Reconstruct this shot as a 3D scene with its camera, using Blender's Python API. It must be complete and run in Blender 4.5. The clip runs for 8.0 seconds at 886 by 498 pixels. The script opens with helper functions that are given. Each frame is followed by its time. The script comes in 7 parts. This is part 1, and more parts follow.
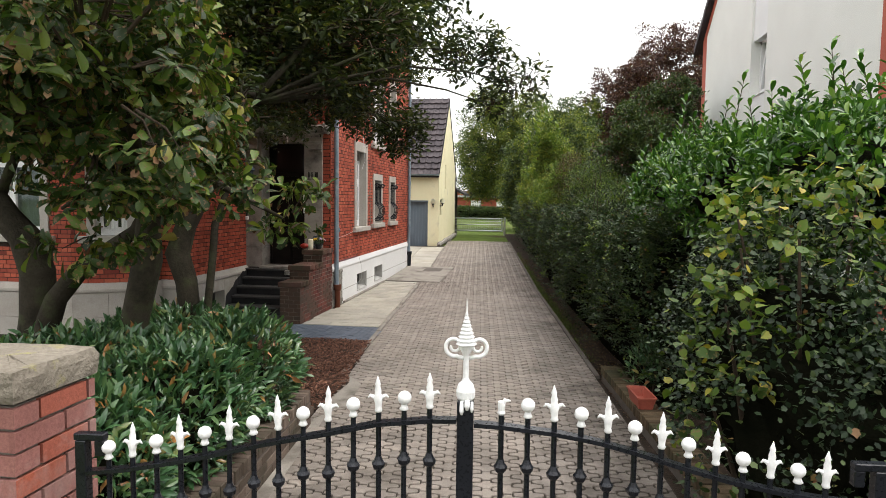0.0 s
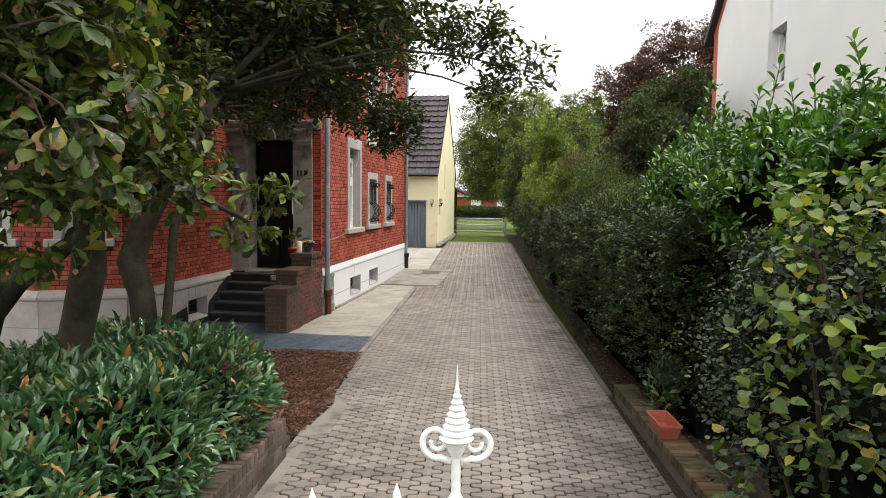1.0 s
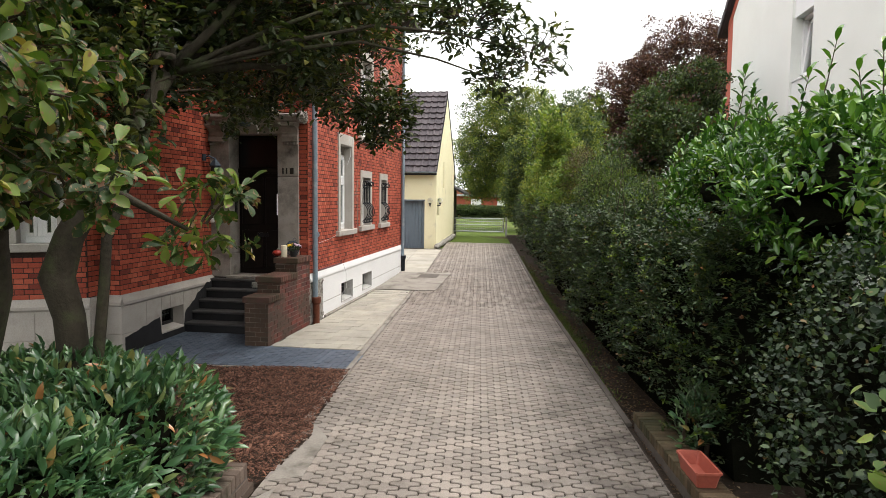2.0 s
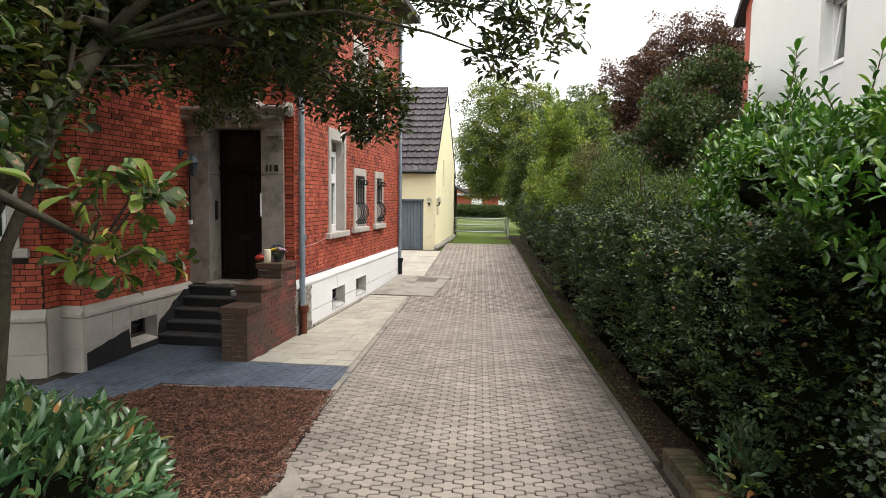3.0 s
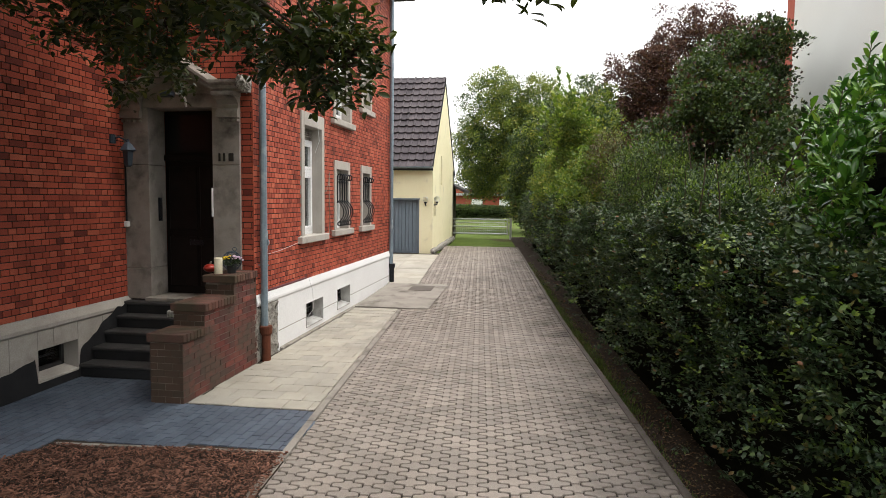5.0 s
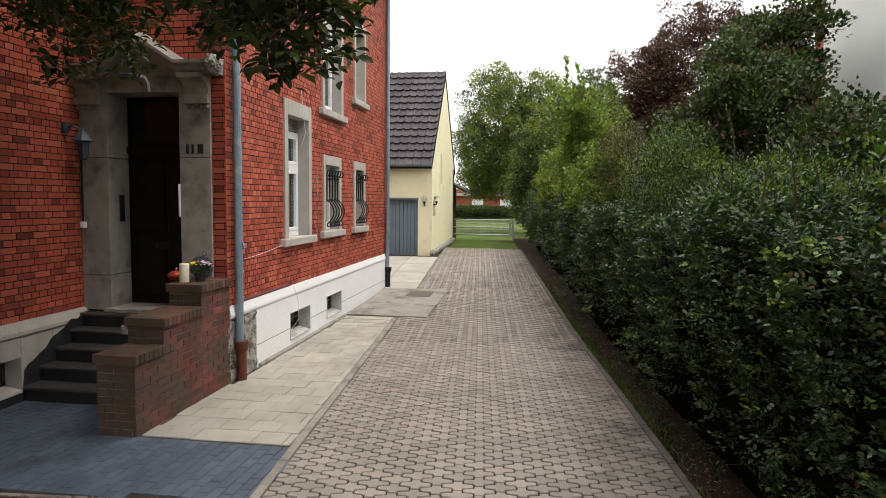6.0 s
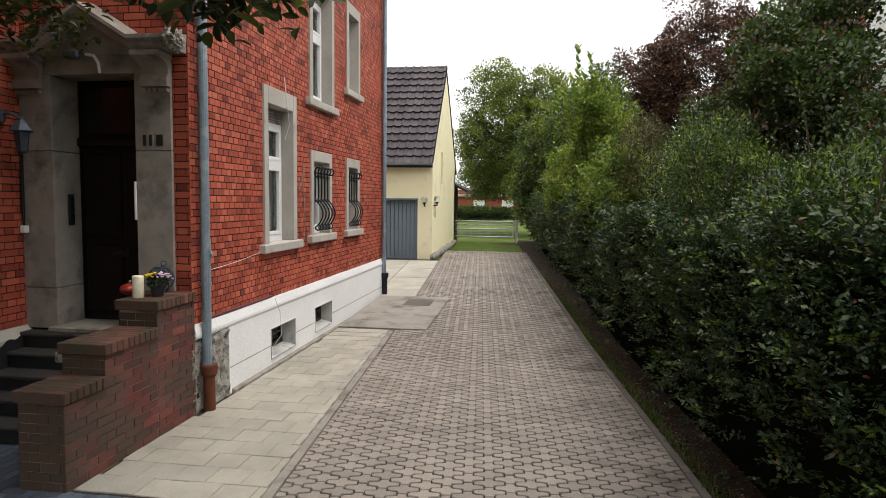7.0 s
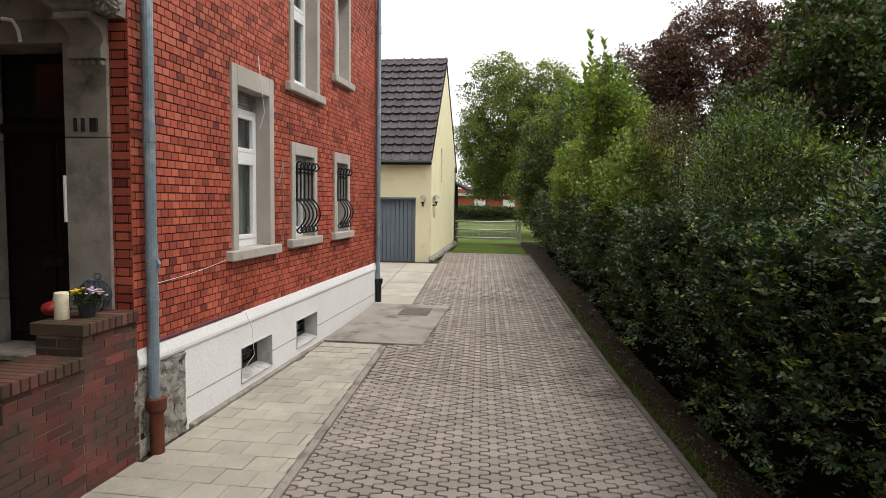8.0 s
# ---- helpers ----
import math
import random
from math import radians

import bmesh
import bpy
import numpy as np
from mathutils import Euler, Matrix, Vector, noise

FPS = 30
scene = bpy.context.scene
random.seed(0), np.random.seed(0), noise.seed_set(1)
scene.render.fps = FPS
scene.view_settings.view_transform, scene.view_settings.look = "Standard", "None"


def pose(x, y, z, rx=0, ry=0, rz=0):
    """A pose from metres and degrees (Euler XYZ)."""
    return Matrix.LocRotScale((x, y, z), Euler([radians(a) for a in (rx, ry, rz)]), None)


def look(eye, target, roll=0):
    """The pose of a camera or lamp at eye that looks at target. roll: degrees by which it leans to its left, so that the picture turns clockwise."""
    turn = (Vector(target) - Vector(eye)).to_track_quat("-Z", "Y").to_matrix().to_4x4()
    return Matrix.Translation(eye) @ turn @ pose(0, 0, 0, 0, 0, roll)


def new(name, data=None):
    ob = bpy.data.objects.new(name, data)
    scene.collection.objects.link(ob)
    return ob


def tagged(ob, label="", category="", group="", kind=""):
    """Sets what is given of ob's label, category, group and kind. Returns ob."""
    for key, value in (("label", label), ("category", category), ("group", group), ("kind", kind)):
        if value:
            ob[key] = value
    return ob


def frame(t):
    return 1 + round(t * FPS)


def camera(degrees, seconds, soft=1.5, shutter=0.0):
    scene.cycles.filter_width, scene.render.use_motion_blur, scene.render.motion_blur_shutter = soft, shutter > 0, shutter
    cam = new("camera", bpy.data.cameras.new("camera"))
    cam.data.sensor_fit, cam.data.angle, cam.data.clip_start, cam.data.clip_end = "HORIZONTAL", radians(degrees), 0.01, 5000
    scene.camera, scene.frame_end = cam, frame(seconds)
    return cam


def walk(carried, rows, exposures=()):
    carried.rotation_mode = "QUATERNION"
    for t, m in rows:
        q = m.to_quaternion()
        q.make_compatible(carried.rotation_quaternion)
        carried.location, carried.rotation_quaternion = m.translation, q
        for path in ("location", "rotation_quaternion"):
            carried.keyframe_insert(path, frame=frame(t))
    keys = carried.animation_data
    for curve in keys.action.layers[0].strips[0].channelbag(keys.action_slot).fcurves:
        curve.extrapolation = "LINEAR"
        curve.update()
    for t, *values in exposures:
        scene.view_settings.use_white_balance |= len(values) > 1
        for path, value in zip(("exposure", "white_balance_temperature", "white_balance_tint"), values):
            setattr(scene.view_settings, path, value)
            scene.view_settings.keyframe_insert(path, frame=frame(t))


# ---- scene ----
# The camera: seconds, place, then heading (to the left of the house's long side), tilt and lean in degrees.
cam = camera(68.57, 8.0, soft=0.5)
PATH = [
    (0, 1.413, -0.713, 2.373, 8.37, -4.28, 0.68),
    (0.5, 1.376, -0.302, 2.369, 8.38, -4.28, 0.67),
    (1, 1.338, 0.149, 2.377, 8.39, -4.31, 0.66),
    (1.5, 1.295, 0.643, 2.389, 8.39, -4.35, 0.66),
    (3, 1.142, 2.149, 2.408, 8.46, -4.47, 0.65),
    (3.5, 1.077, 2.655, 2.394, 8.49, -4.46, 0.63),
    (4, 1.016, 3.173, 2.371, 8.50, -4.45, 0.60),
    (4.5, 0.968, 3.713, 2.353, 8.46, -4.42, 0.60),
    (6, 0.762, 5.354, 2.300, 8.47, -4.33, 0.59),
    (6.5, 0.660, 5.939, 2.277, 8.48, -4.29, 0.55),
    (7, 0.577, 6.525, 2.294, 8.53, -4.26, 0.59),
    (7.5, 0.506, 7.135, 2.286, 8.56, -4.27, 0.68),
    (8, 0.409, 7.761, 2.291, 8.53, -4.31, 0.73),
]
EYES = [(t, Vector((x, y, z)), Vector((-math.sin(radians(h)) * math.cos(radians(p)), math.cos(radians(h)) * math.cos(radians(p)), math.sin(radians(p)))), r)
        for t, x, y, z, h, p, r in PATH]
walk(cam, [(t, look(e, e + a, r)) for t, e, a, r in EYES],
     [(0.0, 0.05), (1.5, 0.22), (3.0, 0.32), (4.0, 0.26), (4.7, 0.18), (6.0, 0.0), (7.0, -0.12), (8.0, -0.14)])

# ---- light: a bright overcast sky ----
SUN_UP, SUN_ROUND = radians(62), radians(99)
world = bpy.data.worlds.new("overcast_sky")
scene.world = world
world.use_nodes = True
wn, wl = world.node_tree.nodes, world.node_tree.links
wn.clear()
sky = wn.new("ShaderNodeTexSky")
sky.sky_type, sky.sun_disc, sky.sun_elevation, sky.sun_rotation = "NISHITA", False, SUN_UP, SUN_ROUND
sky.air_density, sky.dust_density = 1.0, 4.0
sky_level = wn.new("ShaderNodeMix")
sky_level.data_type, sky_level.blend_type = "RGBA", "MIX"
sky_level.inputs["Factor"].default_value = 0.86
cloud = wn.new("ShaderNodeRGB")
cloud.outputs[0].default_value = (10.8, 10.65, 10.45, 1)
up_map, up_z, lift = wn.new("ShaderNodeTexCoord"), wn.new("ShaderNodeSeparateXYZ"), wn.new("ShaderNodeMapRange")
wl.new(up_map.outputs["Generated"], up_z.inputs[0])
wl.new(up_z.outputs["Z"], lift.inputs["Value"])
lift.inputs["From Min"].default_value, lift.inputs["From Max"].default_value = 0.0, 1.0
lift.inputs["To Min"].default_value, lift.inputs["To Max"].default_value = 1.0, 3.0
bg, wout = wn.new("ShaderNodeBackground"), wn.new("ShaderNodeOutputWorld")
level = wn.new("ShaderNodeMath")
level.operation, level.inputs[1].default_value = "MULTIPLY", 0.105
wl.new(lift.outputs[0], level.inputs[0])
wl.new(level.outputs[0], bg.inputs["Strength"])
wl.new(sky.outputs[0], sky_level.inputs["A"])
wl.new(cloud.outputs[0], sky_level.inputs["B"])
wl.new(sky_level.outputs["Result"], bg.inputs["Color"])
wl.new(bg.outputs[0], wout.inputs["Surface"])

sun = new("sun", bpy.data.lights.new("sun", "SUN"))
sun.data.energy, sun.data.angle, sun.data.color = 1.7, radians(22), (1.0, 0.95, 0.87)
sun.matrix_world = look((10.5, 10.34, 20), (0, 12, 0))

# ---- materials ----


class Nodes:
    """A short way to write a node material."""

    def __init__(self, name, rough=0.7, metal=0.0, spec=0.5):
        self.mat = bpy.data.materials.new(name)
        self.mat.use_nodes = True
        self.n, self.l = self.mat.node_tree.nodes, self.mat.node_tree.links
        self.bsdf = self.n["Principled BSDF"]
        self.bsdf.inputs["Roughness"].default_value = rough
        self.bsdf.inputs["Metallic"].default_value = metal
        self.bsdf.inputs["Specular IOR Level"].default_value = spec
        self.at = self.n.new("ShaderNodeTexCoord").outputs["Object"]

    def world_at(self):
        self.at = self.n.new("ShaderNodeNewGeometry").outputs["Position"]

    def noise(self, scale, detail=4, rough=0.6, stretch=None):
        t = self.n.new("ShaderNodeTexNoise")
        t.inputs["Scale"].default_value, t.inputs["Detail"].default_value, t.inputs["Roughness"].default_value = scale, detail, rough
        src = self.at
        if stretch:
            m = self.n.new("ShaderNodeMapping")
            m.inputs["Scale"].default_value = stretch
            self.l.new(src, m.inputs["Vector"])
            src = m.outputs[0]
        self.l.new(src, t.inputs["Vector"])
        return t.outputs["Fac"]

    def ramp(self, fac, stops):
        r = self.n.new("ShaderNodeValToRGB")
        e = r.color_ramp.elements
        while len(e) < len(stops):
            e.new(0.5)
        for k, (p, c) in zip(e, stops):
            k.position, k.color = p, (*c, 1) if len(c) == 3 else c
        self.l.new(fac, r.inputs["Fac"])
        return r.outputs["Color"]

    def mix(self, fac, a, b, how="MIX"):
        m = self.n.new("ShaderNodeMix")
        m.data_type, m.blend_type = "RGBA", how
        for v, key in ((fac, "Factor"), (a, "A"), (b, "B")):
            if isinstance(v, (int, float)):
                m.inputs[key].default_value = v
            elif isinstance(v, tuple):
                m.inputs[key].default_value = (*v, 1)
            else:
                self.l.new(v, m.inputs[key])
        return m.outputs["Result"]

    def math(self, how, a, b=0.5):
        m = self.n.new("ShaderNodeMath")
        m.operation = how
        for i, v in enumerate((a, b)):
            if isinstance(v, (int, float)):
                m.inputs[i].default_value = v
            else:
                self.l.new(v, m.inputs[i])
        return m.outputs[0]

    def island(self):
        return self.n.new("ShaderNodeNewGeometry").outputs["Random Per Island"]

    def piece(self):
        return self.n.new("ShaderNodeObjectInfo").outputs["Random"]

    def color(self, c):
        if isinstance(c, tuple):
            self.bsdf.inputs["Base Color"].default_value = (*c, 1)
        else:
            self.l.new(c, self.bsdf.inputs["Base Color"])

    def rough(self, fac, lo, hi):
        m = self.n.new("ShaderNodeMapRange")
        m.inputs["To Min"].default_value, m.inputs["To Max"].default_value = lo, hi
        self.l.new(fac, m.inputs["Value"])
        self.l.new(m.outputs[0], self.bsdf.inputs["Roughness"])

    def bump(self, fac, depth, strength=0.6):
        b = self.n.new("ShaderNodeBump")
        b.inputs["Distance"].default_value, b.inputs["Strength"].default_value = depth, strength
        self.l.new(fac, b.inputs["Height"])
        self.l.new(b.outputs[0], self.bsdf.inputs["Normal"])


def grainy(name, dark, light, scale=6.0, fine=60.0, rough=0.8, depth=0.004, metal=0.0, spec=None, stains=None, stain_scale=1.2, stain_at=(0.5, 0.68), by="", spread=(0.8, 1.1)):
    """Two scales of variation, a fine relief and, if given, stains of one colour."""
    m = Nodes(name, rough, metal, spec if spec is not None else 0.15 if rough > 0.7 else 0.35)
    m.world_at()
    big, small = m.noise(scale), m.noise(fine, 3)
    c = m.ramp(big, [(0.3, dark), (0.7, light)])
    c = m.mix(0.35, c, m.ramp(small, [(0.25, tuple(0.6 * v for v in dark)), (0.75, tuple(min(1, 1.15 * v) for v in light))]))
    if by:
        r = m.piece() if by == "piece" else m.island()
        c = m.mix(1.0, c, m.ramp(r, [(0.0, (spread[0],) * 3), (1.0, (spread[1], spread[1] * 0.985, spread[1] * 0.96))]), "MULTIPLY")
    if stains:
        s = m.ramp(m.noise(stain_scale, 6, 0.65), [(stain_at[0], (0, 0, 0)), (stain_at[1], (1, 1, 1))])
        c = m.mix(s, c, stains)
    m.color(c)
    m.rough(small, max(0.05, rough - 0.12), min(1, rough + 0.1))
    m.bump(small, depth)
    return m.mat


def brick_mat(name, by, tints, rough=0.62, grime=None, grime_at=(0.48, 0.66)):
    m = Nodes(name, rough, 0, 0.2)
    m.world_at()
    r = m.piece() if by == "piece" else m.island()
    c = m.ramp(r, tints)
    fine, wide = m.noise(90, 4), m.noise(1.3, 5)
    c = m.mix(0.5, c, m.mix(1.0, c, m.ramp(fine, [(0.3, (0.55, 0.5, 0.5)), (0.7, (1.25, 1.2, 1.2))]), "MULTIPLY"))
    c = m.mix(1.0, c, m.ramp(wide, [(0.3, (0.72, 0.68, 0.68)), (0.65, (1.1, 1.08, 1.08))]), "MULTIPLY")
    if grime:
        c = m.mix(m.ramp(m.noise(1.9, 6, 0.65), [(grime_at[0], (0, 0, 0)), (grime_at[1], (0.85, 0.85, 0.85))]), c, grime)
    m.color(c)
    m.bump(fine, 0.004, 0.5)
    return m.mat


RED = [(0.0, (0.15, 0.036, 0.027)), (0.10, (0.27, 0.062, 0.040)), (0.45, (0.385, 0.088, 0.052)), (0.8, (0.445, 0.110, 0.064)), (1.0, (0.48, 0.14, 0.082))]
BROWN = [(0.0, (0.085, 0.036, 0.032)), (0.5, (0.17, 0.05, 0.042)), (1.0, (0.24, 0.078, 0.06))]
PINK = [(0.0, (0.20, 0.075, 0.06)), (0.4, (0.25, 0.115, 0.10)), (0.8, (0.31, 0.15, 0.13)), (1.0, (0.34, 0.09, 0.05))]
M = {
    "brick": brick_mat("red_brick", "island", RED), "brick_piece": brick_mat("red_brick_piece", "piece", RED),
    "cheek": brick_mat("brown_brick", "island", BROWN, 0.8, (0.07, 0.058, 0.045), (0.40, 0.60)), "cheek_piece": brick_mat("brown_brick_piece", "piece", BROWN, 0.8, (0.07, 0.058, 0.045), (0.40, 0.60)),
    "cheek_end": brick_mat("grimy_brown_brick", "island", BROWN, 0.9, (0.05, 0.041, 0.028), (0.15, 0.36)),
    "coping": brick_mat("mossy_coping_brick", "piece", [(0, (0.07, 0.042, 0.034)), (0.6, (0.12, 0.062, 0.048)), (1, (0.17, 0.085, 0.064))], 0.9, (0.05, 0.045, 0.028), (0.45, 0.62)),
    "grey_brick": brick_mat("dull_edging_brick", "piece", [(0, (0.09, 0.07, 0.055)), (0.6, (0.14, 0.11, 0.09)), (1, (0.19, 0.155, 0.125))], 0.9, (0.05, 0.045, 0.03)),
    "mortar_brown": grainy("grimy_mortar", (0.09, 0.078, 0.064), (0.24, 0.21, 0.18), 3, 50, 0.95, 0.006),
    "mortar_cheek": grainy("weathered_mortar", (0.14, 0.122, 0.10), (0.24, 0.21, 0.18), 3, 50, 0.95, 0.006, stains=(0.055, 0.045, 0.034), stain_scale=1.9, stain_at=(0.48, 0.62)),
    "pillar": brick_mat("pink_brick", "piece", PINK, 0.85, (0.34, 0.27, 0.25), (0.52, 0.75)),
    "mortar": grainy("dark_mortar", (0.02, 0.013, 0.011), (0.065, 0.045, 0.038), 3, 50, 0.95, 0.006),
    "mortar_light": grainy("grey_mortar", (0.2, 0.18, 0.15), (0.34, 0.31, 0.27), 4, 60, 0.95, 0.006),
    "stone": grainy("grey_sandstone", (0.20, 0.182, 0.16), (0.37, 0.335, 0.30), 3.4, 110, 0.88, 0.006, stains=(0.075, 0.063, 0.055), stain_scale=2.6, stain_at=(0.52, 0.78)),
    "stone_pale": grainy("pale_sandstone", (0.34, 0.315, 0.28), (0.47, 0.44, 0.40), 2.2, 70, 0.85, 0.003, stains=(0.16, 0.14, 0.12), stain_scale=2.6, stain_at=(0.6, 0.8)),
    "plinth_stone": grainy("pale_plinth_stone", (0.33, 0.30, 0.26), (0.47, 0.44, 0.40), 1.6, 60, 0.85, 0.003, stains=(0.22, 0.19, 0.16), stain_scale=1.2, stain_at=(0.55, 0.8)),
    "white": grainy("white_wall_paint", (0.72, 0.72, 0.72), (0.80, 0.80, 0.80), 1.5, 40, 0.6, 0.002),
    # stained white paint, greyed to carry the shade inside the cellar reveals
    "reveal": grainy("stained_shade_grey_paint", (0.36, 0.355, 0.34), (0.56, 0.555, 0.54), 5, 60, 0.8, 0.004, stains=(0.22, 0.21, 0.19), stain_scale=6, stain_at=(0.5, 0.7)),
    "rubble": grainy("rough_grey_render", (0.14, 0.125, 0.108), (0.44, 0.42, 0.38), 14, 60, 0.95, 0.03, stains=(0.06, 0.05, 0.042), stain_scale=9, stain_at=(0.54, 0.66)),
    "frame_white": grainy("white_window_plastic", (0.74, 0.75, 0.76), (0.82, 0.82, 0.82), 3, 80, 0.3, 0.0005),
    # door wood; also colours the sheets that stand for unlit rooms
    "door": grainy("dark_wood_and_unlit_rooms", (0.006, 0.0042, 0.0038), (0.016, 0.0105, 0.009), 5, 80, 0.5, 0.001, spec=0.12),
    "step": grainy("black_stone_steps", (0.022, 0.021, 0.021), (0.05, 0.048, 0.047), 4, 60, 0.55, 0.003, stains=(0.13, 0.125, 0.12), stain_scale=3.5, stain_at=(0.6, 0.85)),
    "bitumen": grainy("black_bitumen_coat", (0.008, 0.008, 0.009), (0.022, 0.022, 0.024), 4, 50, 0.7, 0.003),
    "zinc": grainy("blue_grey_zinc", (0.17, 0.235, 0.285), (0.27, 0.335, 0.385), 3, 30, 0.42, 0.0006, metal=0.35, stains=(0.40, 0.45, 0.48), stain_scale=4, stain_at=(0.55, 0.75)),
    "rust": grainy("rusty_cast_iron", (0.09, 0.03, 0.018), (0.16, 0.055, 0.03), 5, 40, 0.75, 0.002, stains=(0.02, 0.016, 0.014), stain_scale=5),
    "iron": grainy("black_iron", (0.006, 0.007, 0.01), (0.016, 0.018, 0.024), 6, 90, 0.3, 0.001, metal=0.2, stains=(0.09, 0.035, 0.02), stain_scale=14, stain_at=(0.7, 0.78)),
    "white_iron": grainy("white_painted_iron", (0.74, 0.74, 0.75), (0.82, 0.82, 0.82), 8, 60, 0.38, 0.001),
    "slate": grainy("blue_grey_paver", (0.048, 0.065, 0.093), (0.10, 0.125, 0.162), 2.5, 70, 0.55, 0.003, by="piece", spread=(0.78, 1.15), stains=(0.035, 0.042, 0.055), stain_scale=1.5, stain_at=(0.55, 0.7)),
    "slab": grainy("pale_concrete_slab", (0.29, 0.27, 0.228), (0.42, 0.395, 0.345), 2.0, 80, 0.85, 0.003, by="piece", stains=(0.215, 0.195, 0.16), stain_scale=1.1, stain_at=(0.5, 0.8), spread=(0.9, 1.05)),
    "slab_bed": grainy("joint_sand", (0.024, 0.019, 0.015), (0.055, 0.045, 0.036), 6, 70, 0.95, 0.006),
    "concrete": grainy("old_concrete", (0.20, 0.18, 0.16), (0.31, 0.285, 0.25), 1.8, 60, 0.88, 0.004, stains=(0.12, 0.105, 0.09), stain_scale=2),
    "kerb": grainy("dark_kerb_stone", (0.08, 0.07, 0.06), (0.15, 0.13, 0.115), 3, 50, 0.9, 0.004),
    "soil": grainy("dry_soil_and_litter", (0.014, 0.010, 0.007), (0.045, 0.031, 0.022), 7, 45, 0.95, 0.02, stains=(0.11, 0.075, 0.05), stain_scale=30, stain_at=(0.6, 0.68)),
    "bark_chip": grainy("red_brown_bark_chip", (0.045, 0.022, 0.016), (0.17, 0.088, 0.062), 9, 120, 0.9, 0.003, by="island", spread=(0.35, 2.2)),
    "lawn": grainy("short_lawn", (0.06, 0.09, 0.02), (0.125, 0.175, 0.04), 0.8, 25, 0.95, 0.03, spec=0.05, stains=(0.075, 0.06, 0.035), stain_scale=0.45, stain_at=(0.5, 0.68)),
    "yellow": grainy("pale_yellow_render", (0.76, 0.70, 0.45), (0.83, 0.78, 0.54), 1.2, 50, 0.85, 0.003, stains=(0.50, 0.46, 0.34), stain_scale=1.3, stain_at=(0.58, 0.74)),
    "cream": grainy("cream_render", (0.72, 0.725, 0.69), (0.79, 0.795, 0.76), 1.2, 60, 0.85, 0.003),
    "coral": grainy("coral_red_render", (0.38, 0.10, 0.07), (0.46, 0.13, 0.09), 1.2, 60, 0.85, 0.003),
    "tile": grainy("grey_roof_tile", (0.048, 0.042, 0.048), (0.105, 0.092, 0.10), 2, 50, 0.75, 0.003, by="piece", stains=(0.15, 0.14, 0.13), stain_scale=5, stain_at=(0.66, 0.74)),
    "garage_door": grainy("grey_blue_painted_wood", (0.115, 0.15, 0.185), (0.16, 0.20, 0.24), 2, 40, 0.55, 0.001),
    "steel": grainy("galvanised_steel", (0.42, 0.43, 0.44), (0.56, 0.57, 0.58), 5, 60, 0.4, 0.0005, metal=0.6),
    "bark": grainy("grey_brown_bark", (0.018, 0.015, 0.011), (0.055, 0.047, 0.034), 5, 35, 0.95, 0.016, stains=(0.055, 0.062, 0.03), stain_scale=4),
    "twig": grainy("brown_twig", (0.03, 0.022, 0.016), (0.075, 0.055, 0.04), 12, 90, 0.9, 0.003),
    "capstone": grainy("lichen_sandstone", (0.13, 0.112, 0.09), (0.28, 0.25, 0.205), 5, 50, 0.95, 0.02, stains=(0.30, 0.28, 0.11), stain_scale=6, stain_at=(0.6, 0.72)),
    "terracotta": grainy("terracotta_plastic", (0.33, 0.075, 0.05), (0.40, 0.11, 0.075), 4, 40, 0.55, 0.001),
    "candle": grainy("ivory_wax", (0.70, 0.63, 0.45), (0.78, 0.72, 0.55), 6, 40, 0.5, 0.0005),
    "pumpkin": grainy("red_pumpkin_skin", (0.22, 0.018, 0.012), (0.33, 0.03, 0.016), 12, 60, 0.35, 0.001),
    "pot": grainy("black_plastic_pot", (0.012, 0.013, 0.014), (0.03, 0.031, 0.033), 8, 60, 0.5, 0.0008),
    "lamp_metal": grainy("blue_grey_lamp_metal", (0.035, 0.05, 0.07), (0.065, 0.085, 0.11), 6, 60, 0.5, 0.001, metal=0.4),
    "far_brick": grainy("far_red_brick", (0.24, 0.06, 0.04), (0.32, 0.09, 0.06), 3, 40, 0.9, 0.003),
    "numeral": grainy("dark_bronze", (0.015, 0.012, 0.01), (0.035, 0.03, 0.026), 20, 90, 0.5, 0.001, metal=0.5),
}


